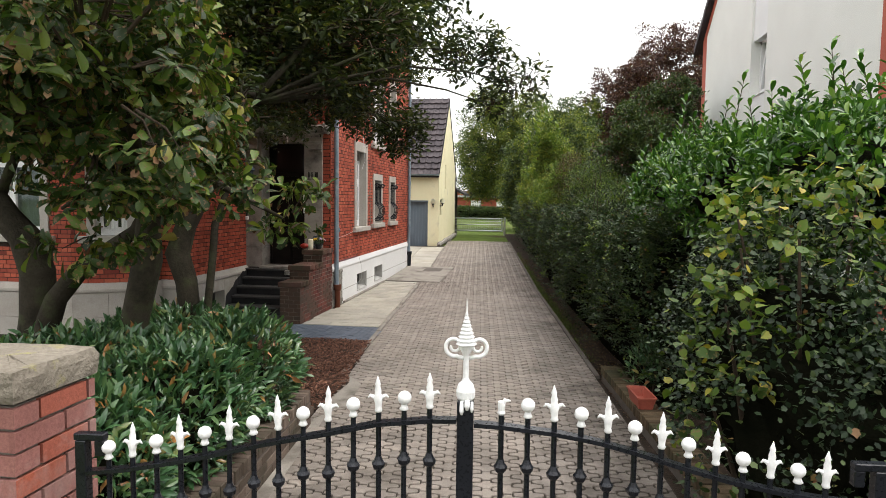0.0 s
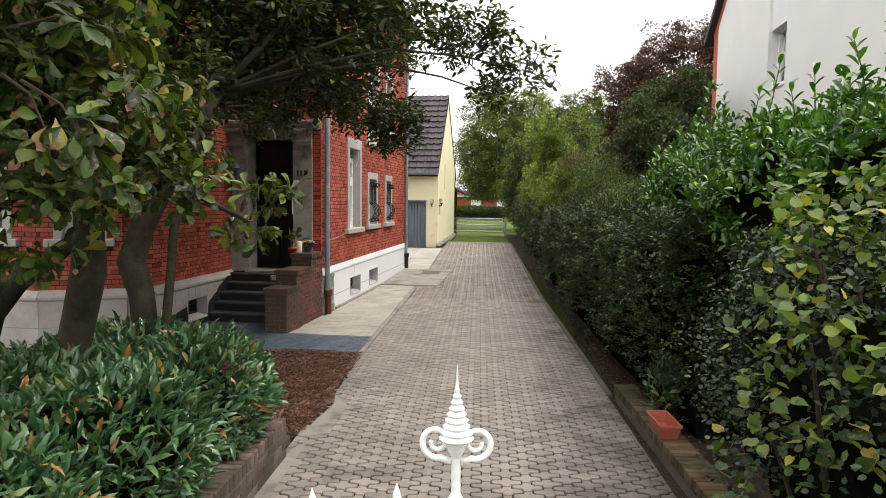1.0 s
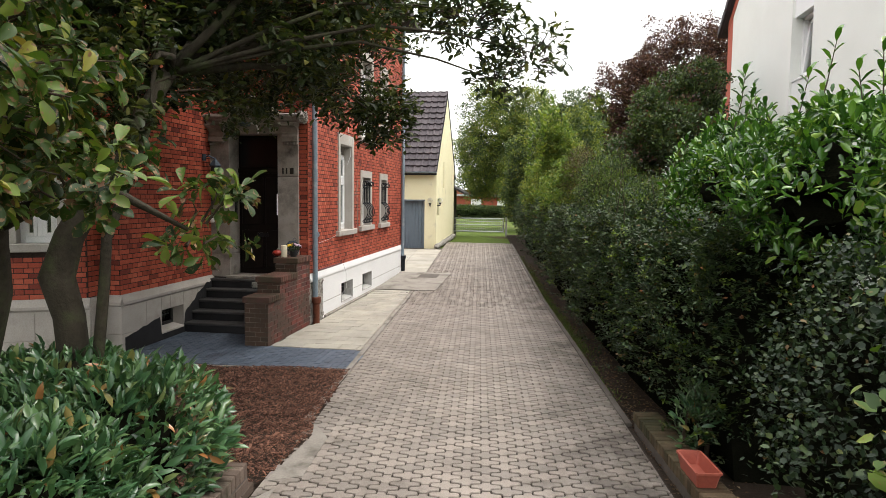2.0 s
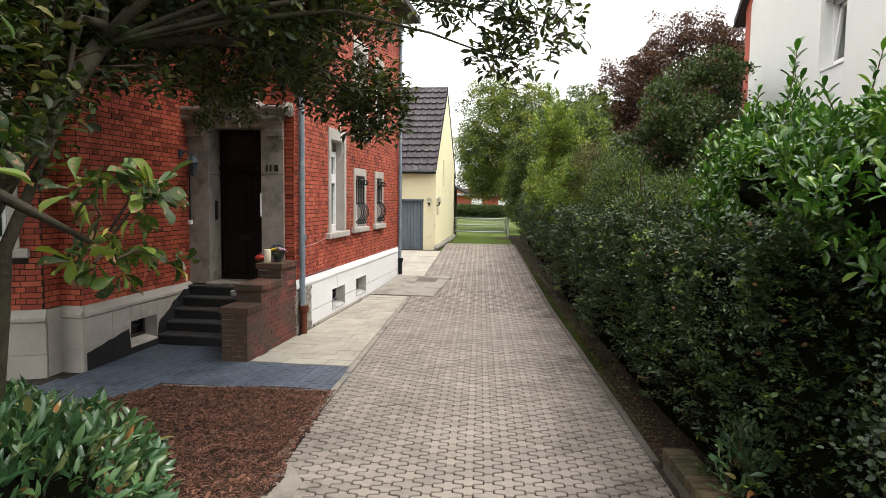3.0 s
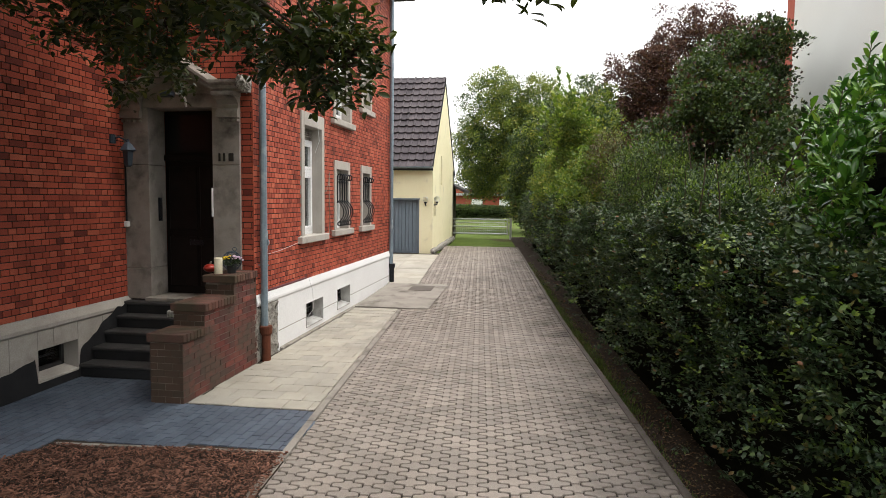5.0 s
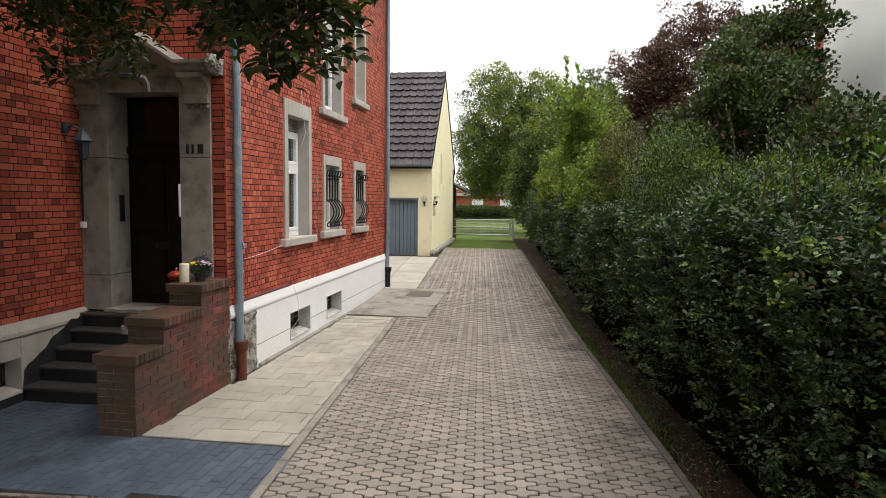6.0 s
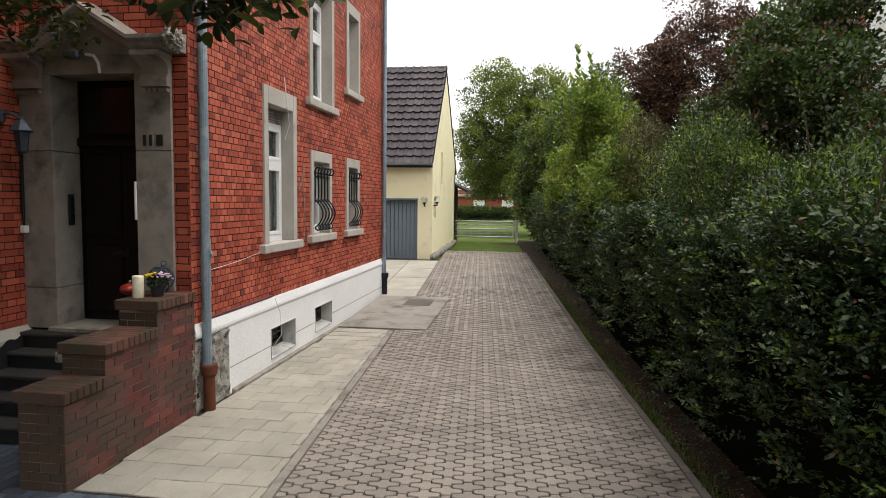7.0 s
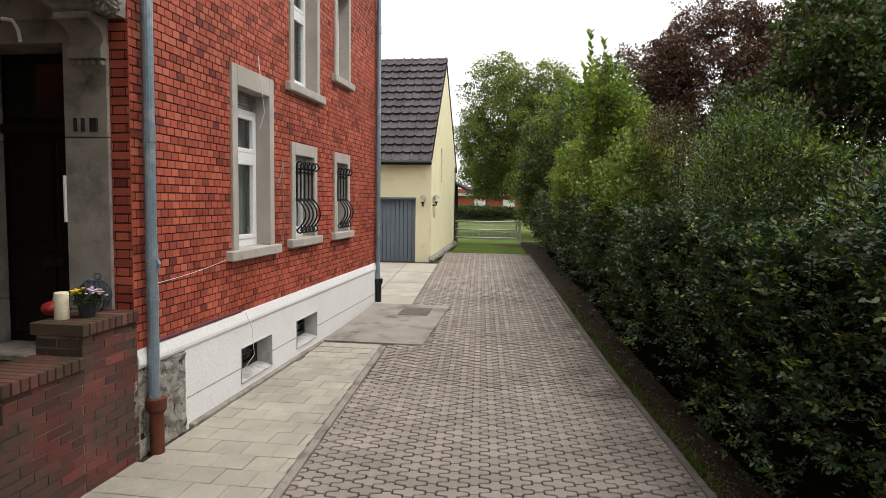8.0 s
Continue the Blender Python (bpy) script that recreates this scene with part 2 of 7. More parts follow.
def paver_mat(name, by):
    """Worn concrete stones with dirty blotches, thicker along the hedge where the litter lies; towards the gate they
    carry painted shade.
    """
    m = Nodes(name, 0.82, 0, 0.15)
    m.world_at()
    big, small = m.noise(0.9), m.noise(85, 3)
    c = m.ramp(big, [(0.3, (0.212, 0.184, 0.160)), (0.7, (0.315, 0.278, 0.246))])
    c = m.mix(0.4, c, m.ramp(small, [(0.25, (0.12, 0.105, 0.094)), (0.75, (0.385, 0.345, 0.31))]))
    r = m.piece() if by == "piece" else m.island()
    c = m.mix(1.0, c, m.ramp(r, [(0.0, (0.84, 0.84, 0.84)), (1.0, (1.1, 1.08, 1.06))]), "MULTIPLY")
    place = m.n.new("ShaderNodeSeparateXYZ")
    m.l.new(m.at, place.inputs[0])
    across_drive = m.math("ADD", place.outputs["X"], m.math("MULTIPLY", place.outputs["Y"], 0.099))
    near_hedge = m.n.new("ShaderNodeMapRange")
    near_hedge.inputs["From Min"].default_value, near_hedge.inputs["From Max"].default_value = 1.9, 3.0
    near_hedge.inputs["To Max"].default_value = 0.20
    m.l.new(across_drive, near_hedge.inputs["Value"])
    # painted shade: the blotches spread and darken towards the gate
    gate_shade = m.n.new("ShaderNodeMapRange")
    gate_shade.inputs["From Min"].default_value, gate_shade.inputs["From Max"].default_value = 8.5, 3.0
    gate_shade.inputs["To Max"].default_value = 0.25
    m.l.new(place.outputs["Y"], gate_shade.inputs["Value"])
    blotch = m.math("ADD", m.math("ADD", m.noise(1.7, 6, 0.68), near_hedge.outputs[0]), gate_shade.outputs[0])
    dirt_and_shade = m.ramp(blotch, [(0.60, (0, 0, 0)), (0.84, (0.8, 0.8, 0.8))])
    m.color(m.mix(dirt_and_shade, c, (0.085, 0.072, 0.062)))
    m.rough(small, 0.7, 0.92)
    m.bump(small, 0.006)
    return m.mat


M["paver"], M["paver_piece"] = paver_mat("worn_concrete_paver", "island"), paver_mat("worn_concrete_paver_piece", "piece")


def leaf_mat(name, stops, rough=0.42, glow=0.25, spec=0.45, spots=None):
    """Leaves that differ one by one, a little translucent."""
    m = Nodes(name, rough, 0, spec)
    m.world_at()
    c = m.ramp(m.island(), stops)
    c = m.mix(1.0, c, m.ramp(m.noise(2.5, 3), [(0.3, (0.7, 0.75, 0.7)), (0.7, (1.2, 1.15, 1.05))]), "MULTIPLY")
    if spots:
        c = m.mix(m.ramp(m.noise(38, 3), [(0.57, (0, 0, 0)), (0.64, (1, 1, 1))]), c, spots)
    m.color(c)
    t = m.n.new("ShaderNodeBsdfTranslucent")
    m.l.new(m.mix(1.0, c, (1.3, 1.5, 0.6), "MULTIPLY"), t.inputs["Color"])
    s = m.n.new("ShaderNodeMixShader")
    s.inputs["Fac"].default_value = glow
    m.l.new(m.bsdf.outputs[0], s.inputs[1])
    m.l.new(t.outputs[0], s.inputs[2])
    m.l.new(s.outputs[0], m.n["Material Output"].inputs["Surface"])
    return m.mat


LEAF = {
    "magnolia": leaf_mat("magnolia_leaf", [(0, (0.014, 0.030, 0.008)), (0.45, (0.036, 0.070, 0.014)), (0.75, (0.075, 0.125, 0.022)), (0.92, (0.15, 0.20, 0.035)), (0.98, (0.24, 0.21, 0.05)), (1, (0.21, 0.11, 0.055))], 0.45, 0.2, 0.3, (0.17, 0.10, 0.055)),
    "withered": leaf_mat("withered_leaf_tip", [(0, (0.10, 0.05, 0.03)), (0.6, (0.22, 0.12, 0.075)), (1, (0.34, 0.23, 0.15))], 0.7, 0.15, 0.2),
    "oak": leaf_mat("broad_tree_leaf", [(0, (0.012, 0.022, 0.008)), (0.5, (0.030, 0.044, 0.013)), (0.87, (0.065, 0.08, 0.020)), (1, (0.13, 0.125, 0.030))], 0.5, 0.22, 0.3),
    "laurel_low": leaf_mat("low_laurel_leaf", [(0, (0.03, 0.08, 0.036)), (0.5, (0.062, 0.14, 0.062)), (0.9, (0.12, 0.205, 0.085)), (0.965, (0.18, 0.21, 0.08)), (0.985, (0.36, 0.15, 0.05)), (1, (0.34, 0.17, 0.08))], 0.28, 0.15, 0.6),
    "laurel": leaf_mat("cherry_laurel_leaf", [(0, (0.016, 0.050, 0.010)), (0.5, (0.042, 0.11, 0.018)), (0.9, (0.10, 0.20, 0.032)), (1, (0.18, 0.26, 0.05))], 0.22, 0.2, 0.5),
    "privet": leaf_mat("privet_leaf", [(0, (0.014, 0.029, 0.014)), (0.5, (0.029, 0.055, 0.025)), (0.85, (0.066, 0.105, 0.042)), (0.97, (0.11, 0.145, 0.042)), (1, (0.12, 0.07, 0.028))], 0.38, 0.1, 0.33),
    "hazel": leaf_mat("hazel_leaf", [(0, (0.022, 0.046, 0.012)), (0.5, (0.058, 0.105, 0.02)), (0.88, (0.13, 0.18, 0.03)), (1, (0.36, 0.29, 0.05))], 0.5, 0.25, 0.25, (0.14, 0.11, 0.04)),
    "hawthorn": leaf_mat("hawthorn_leaf", [(0, (0.014, 0.028, 0.012)), (0.6, (0.034, 0.060, 0.023)), (0.95, (0.072, 0.108, 0.032)), (1, (0.16, 0.06, 0.028))], 0.42, 0.12, 0.3),
    "hedge_ivy": leaf_mat("dark_ivy_leaf", [(0, (0.006, 0.014, 0.007)), (0.6, (0.014, 0.028, 0.013)), (0.95, (0.03, 0.05, 0.02)), (1, (0.06, 0.07, 0.022))], 0.5, 0.08, 0.22),
    "bright": leaf_mat("light_green_leaf", [(0, (0.05, 0.09, 0.018)), (0.5, (0.11, 0.17, 0.032)), (1, (0.21, 0.26, 0.05))], 0.5, 0.3, 0.35),
    "back": leaf_mat("maple_leaf", [(0, (0.07, 0.10, 0.025)), (0.5, (0.15, 0.185, 0.045)), (0.9, (0.23, 0.25, 0.06)), (1, (0.33, 0.28, 0.065))], 0.5, 0.35, 0.35),
    "dark": leaf_mat("dark_evergreen_leaf", [(0, (0.022, 0.042, 0.015)), (0.6, (0.05, 0.082, 0.027)), (1, (0.10, 0.135, 0.038))], 0.45, 0.25, 0.4),
    "copper": leaf_mat("copper_beech_leaf", [(0, (0.035, 0.013, 0.014)), (0.6, (0.07, 0.027, 0.024)), (0.92, (0.13, 0.055, 0.035)), (1, (0.09, 0.08, 0.035))], 0.5, 0.25),
    # near-black colour for the shade between leaves, put on solid hulls
    "inner": grainy("inner_shade_black", (0.003, 0.004, 0.002), (0.009, 0.009, 0.006), 6, 40, 0.95, 0.02, spec=0.0),
    "brownbush": leaf_mat("rusty_shrub_leaf", [(0, (0.04, 0.03, 0.014)), (0.5, (0.07, 0.055, 0.022)), (0.8, (0.06, 0.08, 0.024)), (1, (0.12, 0.05, 0.03))], 0.6, 0.25),
    "grass": leaf_mat("grass_blade", [(0, (0.05, 0.085, 0.02)), (1, (0.13, 0.17, 0.045))], 0.6, 0.3),
}


def glass_mat(name, tint, rough=0.02):
    m = Nodes(name, rough, 0, 0.8)
    m.color(tint)
    m.bsdf.inputs["Transmission Weight"].default_value = 1.0
    m.bsdf.inputs["IOR"].default_value = 1.45
    return m.mat


M["glass"] = glass_mat("window_glass", (0.55, 0.62, 0.60))
M["globe"] = glass_mat("frosted_globe", (0.85, 0.85, 0.82), 0.4)
M["dark_glass"] = Nodes("dark_glass", 0.08, 0, 0.3).mat
M["dark_glass"].node_tree.nodes["Principled BSDF"].inputs["Base Color"].default_value = (0.012, 0.013, 0.014, 1)
M["yellow_brick"] = brick_mat("yellow_edging_brick", "piece", [(0, (0.07, 0.05, 0.03)), (0.6, (0.12, 0.09, 0.055)), (1, (0.17, 0.13, 0.08))], 0.9, (0.035, 0.038, 0.018), (0.42, 0.6))
M["curtain"] = grainy("grey_green_curtain", (0.22, 0.255, 0.25), (0.32, 0.35, 0.34), 3, 30, 0.9, 0.01)
M["petal_y"] = grainy("yellow_petals", (0.62, 0.40, 0.02), (0.75, 0.55, 0.04), 30, 90, 0.7, 0.001)
M["petal_p"] = grainy("lilac_petals", (0.50, 0.34, 0.48), (0.68, 0.54, 0.66), 30, 90, 0.7, 0.001)

# ---- helpers for meshes ----


def part(name, bm, material, parent=None, label="", smooth=False):
    """Links bm, written in world places, as one mesh under parent (whose place is a plain shift)."""
    me = bpy.data.meshes.new(name)
    shift = Vector((0, 0, 0))
    p = parent
    while p:
        shift += p.location
        p = p.parent
    bmesh.ops.translate(bm, verts=bm.verts, vec=-shift)
    bmesh.ops.recalc_face_normals(bm, faces=bm.faces)
    for f in bm.faces:
        f.smooth = smooth
    bm.to_mesh(me)
    bm.free()
    me.materials.append(material)
    ob = new(name, me)
    ob.parent = parent
    if label:
        tagged(ob, label)
    return ob


def thing(name, at, label, category, group="", kind=""):
    ob = new(name)
    ob.location = at
    ob.empty_display_size = 0.1
    return tagged(ob, label, category, group, kind)


def box(bm, x0, x1, y0, y1, z0, z1, bevel=0.0, m=None):
    b = bmesh.new() if bevel else bm
    v = [b.verts.new((x, y, z)) for x in (x0, x1) for y in (y0, y1) for z in (z0, z1)]
    for i in ((0, 1, 3, 2), (4, 6, 7, 5), (0, 4, 5, 1), (2, 3, 7, 6), (0, 2, 6, 4), (1, 5, 7, 3)):
        b.faces.new([v[k] for k in i])
    if bevel:
        bmesh.ops.bevel(b, geom=list(b.edges), offset=bevel, segments=1, affect="EDGES")
        join(bm, b)
        b.free()
    return bm


def join(bm, other, m=None):
    """Adds the geometry of other to bm."""
    made = {v: bm.verts.new(m @ v.co if m else v.co) for v in other.verts}
    for f in other.faces:
        bm.faces.new([made[v] for v in f.verts])


def boxes(*rows, bevel=0.0):
    bm = bmesh.new()
    for r in rows:
        box(bm, *r, bevel=bevel)
    return bm


def prism(bm, outline, z0, z1):
    """An upright block over a flat outline of (x, y)."""
    lo, hi = [bm.verts.new((x, y, z0)) for x, y in outline], [bm.verts.new((x, y, z1)) for x, y in outline]
    n = len(outline)
    bm.faces.new(hi)
    bm.faces.new(lo[::-1])
    for i in range(n):
        bm.faces.new((lo[i], lo[(i + 1) % n], hi[(i + 1) % n], hi[i]))
    return bm


def sweep(bm, outline, place, length_dir, length):
    """A block whose end outline is a list of 3D points, pushed along length_dir."""
    a = [bm.verts.new(Vector(place) + Vector(p)) for p in outline]
    d = Vector(length_dir) * length
    b = [bm.verts.new(v.co + d) for v in a]
    n = len(a)
    bm.faces.new(a)
    bm.faces.new(b[::-1])
    for i in range(n):
        bm.faces.new((a[i], b[i], b[(i + 1) % n], a[(i + 1) % n]))
    return bm


def tube(bm, points, radii, n=8, cap=True):
    """A round limb along points, thinner or thicker by radii."""
    pts = [Vector(p) for p in points]
    if isinstance(radii, (int, float)):
        radii = [radii] * len(pts)
    rings, side = [], None
    for i, p in enumerate(pts):
        d = (pts[min(i + 1, len(pts) - 1)] - pts[max(i - 1, 0)]).normalized()
        ref = side if side else (Vector((1, 0, 0)) if abs(d.x) < 0.8 else Vector((0, 1, 0)))
        side = (ref - d * ref.dot(d)).normalized()
        up = d.cross(side)
        rings.append([bm.verts.new(p + radii[i] * (math.cos(a) * side + math.sin(a) * up)) for a in (2 * math.pi * k / n for k in range(n))])
    for r, s in zip(rings, rings[1:]):
        for k in range(n):
            bm.faces.new((r[k], r[(k + 1) % n], s[(k + 1) % n], s[k]))
    if cap:
        bm.faces.new(rings[0][::-1])
        bm.faces.new(rings[-1])
    return bm


def lathe(bm, at, profile, n=16):
    """A turned shape about the upright line through at: profile rows of (radius, height)."""
    rings = []
    for r, h in profile:
        rings.append([bm.verts.new((at[0] + max(r, 1e-4) * math.cos(2 * math.pi * k / n), at[1] + max(r, 1e-4) * math.sin(2 * math.pi * k / n), at[2] + h)) for k in range(n)])
    for r, s in zip(rings, rings[1:]):
        for k in range(n):
            bm.faces.new((r[k], r[(k + 1) % n], s[(k + 1) % n], s[k]))
    bm.faces.new(rings[0][::-1])
    bm.faces.new(rings[-1])
    return bm


def soup(name, verts, tris, material, parent=None, label="", smooth=False):
    """One mesh straight from arrays of corners and triangles."""
    me = bpy.data.meshes.new(name)
    me.vertices.add(len(verts))
    me.vertices.foreach_set("co", np.ascontiguousarray(verts, dtype=np.float32).ravel())
    me.loops.add(3 * len(tris))
    me.loops.foreach_set("vertex_index", np.ascontiguousarray(tris, dtype=np.int32).ravel())
    me.polygons.add(len(tris))
    me.polygons.foreach_set("loop_start", np.arange(0, 3 * len(tris), 3, dtype=np.int32))
    me.polygons.foreach_set("loop_total", np.full(len(tris), 3, dtype=np.int32))
    me.polygons.foreach_set("use_smooth", np.full(len(tris), smooth, dtype=bool))
    me.update(calc_edges=True)
    me.materials.append(material)
    ob = new(name, me)
    ob.parent = parent
    if parent:
        ob.location = -parent.location
    if label:
        tagged(ob, label)
    return ob


def unit(v):
    return v / np.maximum(np.linalg.norm(v, axis=1, keepdims=True), 1e-9)


SHAPES = {
    # along, across, lift; triangles
    "small": ([(0, 0, 0), (0.5, 0.5, 0.12), (1, 0, -0.05), (0.5, -0.5, 0.12)], [(0, 2, 1), (0, 3, 2)]),
    "oval": ([(0, 0, 0), (0.36, 0.46, 0.10), (0.38, 0, 0.02), (0.36, -0.46, 0.10), (0.74, 0.36, 0.02), (0.76, 0, -0.05), (0.74, -0.36, 0.02), (1, 0, -0.16)],
             [(0, 2, 1), (0, 3, 2), (1, 2, 5), (1, 5, 4), (2, 3, 6), (2, 6, 5), (4, 5, 7), (5, 6, 7)]),
    "broad": ([(0, 0, 0), (0.22, 0.30, 0.07), (0.24, 0, 0.0), (0.22, -0.30, 0.07), (0.55, 0.5, 0.10), (0.57, 0, -0.01), (0.55, -0.5, 0.10), (0.86, 0.34, 0.03), (0.87, 0, -0.06), (0.86, -0.34, 0.03), (1, 0, -0.13)],
              [(0, 2, 1), (0, 3, 2), (1, 2, 5), (1, 5, 4), (2, 3, 6), (2, 6, 5), (4, 5, 8), (4, 8, 7), (5, 6, 9), (5, 9, 8), (7, 8, 10), (8, 9, 10)]),
    "plain": ([(0, 0, 0), (0.42, 0.48, 0.09), (0.45, 0, 0.0), (0.42, -0.48, 0.09), (1, 0, -0.1)], [(0, 2, 1), (0, 3, 2), (1, 2, 4), (2, 3, 4)]),
    "heart": ([(0.04, 0, 0), (-0.05, 0.24, 0.05), (0.22, 0.5, 0.08), (0.6, 0.44, 0.03), (0.84, 0.2, -0.03), (1.06, 0, -0.12), (0.84, -0.2, -0.03), (0.6, -0.44, 0.03), (0.22, -0.5, 0.08), (-0.05, -0.24, 0.05), (0.45, 0, -0.03)],
              [(10, 1, 0), (10, 2, 1), (10, 3, 2), (10, 4, 3), (10, 5, 4), (10, 6, 5), (10, 7, 6), (10, 8, 7), (10, 9, 8), (10, 0, 9)]),
    "obovate": ([(0, 0, 0), (0.22, 0.11, 0.03), (0.22, 0, 0.0), (0.22, -0.11, 0.03), (0.48, 0.34, 0.08), (0.48, 0, 0.0), (0.48, -0.34, 0.08), (0.70, 0.48, 0.09), (0.71, 0, -0.02), (0.70, -0.48, 0.09),
                 (0.87, 0.42, 0.05), (0.88, 0, -0.06), (0.87, -0.42, 0.05), (0.97, 0.2, -0.03), (1, 0, -0.11), (0.97, -0.2, -0.03)],
                [(0, 2, 1), (0, 3, 2), (1, 2, 5), (1, 5, 4), (2, 3, 6), (2, 6, 5), (4, 5, 8), (4, 8, 7), (5, 6, 9), (5, 9, 8), (7, 8, 11), (7, 11, 10), (8, 9, 12), (8, 12, 11), (10, 11, 14), (10, 14, 13), (11, 12, 15), (11, 15, 14)]),
    "round": ([(0, 0, 0), (0.08, 0.38, 0.06), (0.5, 0.52, 0.05), (0.88, 0.30, -0.02), (1, 0, -0.08), (0.88, -0.30, -0.02), (0.5, -0.52, 0.05), (0.08, -0.38, 0.06), (0.5, 0, 0)],
              [(8, 0, 7), (8, 1, 0), (8, 2, 1), (8, 3, 2), (8, 4, 3), (8, 5, 4), (8, 6, 5), (8, 7, 6)]),
    "lobed": ([(0, 0, 0), (0.22, 0.36, 0.05), (0.40, 0.34, 0.02), (0.62, 0.42, 0.02), (0.76, 0.22, 0), (1, 0, -0.06), (0.76, -0.22, 0), (0.62, -0.42, 0.02), (0.40, -0.34, 0.02), (0.22, -0.36, 0.05), (0.5, 0, -0.03)],
              [(10, 1, 0), (10, 2, 1), (10, 3, 2), (10, 4, 3), (10, 5, 4), (10, 6, 5), (10, 7, 6), (10, 8, 7), (10, 9, 8), (10, 0, 9)]),
}


def leaves(name, at, along, facing, length, width, material, parent, shape="small", label=""):
    """Many leaves as one mesh: where each begins, the way it points, the way it faces, and its size."""
    at, along = np.asarray(at, float), unit(np.asarray(along, float))
    facing = np.asarray(facing, float)
    side = unit(np.cross(facing, along))
    face = np.cross(along, side)
    tv, tt = np.array(SHAPES[shape][0]), np.array(SHAPES[shape][1])
    n, k = len(at), len(tv)
    length = np.broadcast_to(np.asarray(length, float), (n,))[:, None, None]
    verts = at[:, None, :] + length * (tv[None, :, 0:1] * along[:, None, :] + width * tv[None, :, 1:2] * side[:, None, :] + tv[None, :, 2:3] * face[:, None, :])
    tris = (tt[None] + (np.arange(n) * k)[:, None, None]).reshape(-1, 3)
    return soup(name, verts.reshape(-1, 3), tris, material, parent, label, True)


def lumps(rng, p, scale, seed):
    """A cheap uneven field in about -1 to 1 at the points p."""
    r = np.random.default_rng(seed)
    out = np.zeros(len(p))
    for i in range(5):
        w = r.normal(size=3) * scale * (1 + 0.7 * i)
        out += np.sin(p @ w + r.uniform(0, 6.3)) / (1 + 0.5 * i)
    return out / 2.4

# ---- the ground ----


def gz(y):
    """Height of the ground: level at the front, rising gently past the house."""
    return 0.0 if y < 16 else 0.0075 * (y - 16) ** 2 if y < 18 else 0.03 * (y - 17) if y < 36 else 0.57


def drive_left(y):
    return -1.2 - 0.079 * (y - 8.6)


def drive_right(y):
    return 2.14 - 0.099 * (y - 8.95)


def strip(bm, left, right, ys, lift):
    """A sheet between two lines that follows the ground."""
    rows = [[bm.verts.new((left(y), y, gz(y) + lift)), bm.verts.new((right(y), y, gz(y) + lift))] for y in ys]
    for a, b in zip(rows, rows[1:]):
        bm.faces.new((a[0], a[1], b[1], b[0]))
    return bm


YS = [-300, -60, -20, 0, 8, 14] + [16 + 0.25 * i for i in range(9)] + [20, 24, 28, 30.8, 33, 36, 45, 60, 100, 300]
ground = tagged(part("ground", strip(bmesh.new(), lambda y: -300, lambda y: 300, YS, -0.10), M["lawn"]), "short green lawn and open ground", "ground", kind="structure")
YD = [-6, 0, 8, 14] + [16 + 0.25 * i for i in range(9)] + [20, 24, 28, 30.8]
drive = tagged(part("driveway", strip(bmesh.new(), lambda y: drive_left(y) - 0.02, lambda y: drive_right(y) + 0.02, YD, -0.016), M["slab_bed"]),
               "driveway of worn interlocking grey concrete pavers", "driveway", kind="structure")
soil = tagged(part("soil_strip", strip(bmesh.new(), drive_right, lambda y: 9.0, YD + [36], -0.03), M["soil"]), "strip of dry soil and leaf litter under a hedge", "soil", kind="structure")
front_soil = tagged(part("front_soil", strip(bmesh.new(), lambda y: -16.0, lambda y: drive_left(y) - 0.05, [-0.5, 4, 9.9], -0.07), M["soil"]), "dark soil of the front garden", "soil", kind="structure")
yard = tagged(part("side_path", strip(bmesh.new(), lambda y: -3.2 if y < 21 else -5.8, lambda y: drive_left(y) - 0.02, [10.9, 14] + [16 + 0.25 * i for i in range(9)] + [20, 21.1, 24, 28.2], -0.02), M["slab_bed"]),
              "side path of pale concrete slabs along the house", "path", kind="structure")

# ---- brick walls ----


def clip(u0, u1, v0, v1, holes):
    """The pieces of an upright rectangle that are left beside the holes."""
    out = [(u0, u1, v0, v1)]
    for a, b, c, d in holes:
        rest = []
        for e, f, g, h in out:
            if f <= a or e >= b or h <= c or g >= d:
                rest.append((e, f, g, h))
                continue
            if e < a:
                rest.append((e, a, g, h))
            if f > b:
                rest.append((b, f, g, h))
            if g < c:
                rest.append((max(e, a), min(f, b), g, c))
            if h > d:
                rest.append((max(e, a), min(f, b), d, h))
        out = rest
    return out


class Face:
    """An upright wall face: along 'x' or 'y' at the given place, looking the way sign tells."""

    def __init__(self, axis, place, sign):
        self.axis, self.place, self.sign = axis, place, sign

    def block(self, bm, u0, u1, v0, v1, d0, d1, bevel=0.0):
        """A block over u (along) and v (up), from d0 to d1 in front of the face."""
        a, b = sorted((self.place + self.sign * d0, self.place + self.sign * d1))
        return box(bm, u0, u1, a, b, v0, v1, bevel) if self.axis == "x" else box(bm, a, b, u0, u1, v0, v1, bevel)

    def point(self, u, v, d):
        w = self.place + self.sign * d
        return Vector((u, w, v)) if self.axis == "x" else Vector((w, u, v))


def wall(name, face, u0, u1, v0, v1, holes, thick, material, label):
    bm = bmesh.new()
    us = sorted({u0, u1, *[h[0] for h in holes], *[h[1] for h in holes]})
    for a, b in zip(us, us[1:]):
        for r in clip(a, b, v0, v1, [h for h in holes if h[0] < b and h[1] > a]):
            face.block(bm, *r, -thick, 0)
    return tagged(part(name, bm, material), label, "wall", kind="structure")


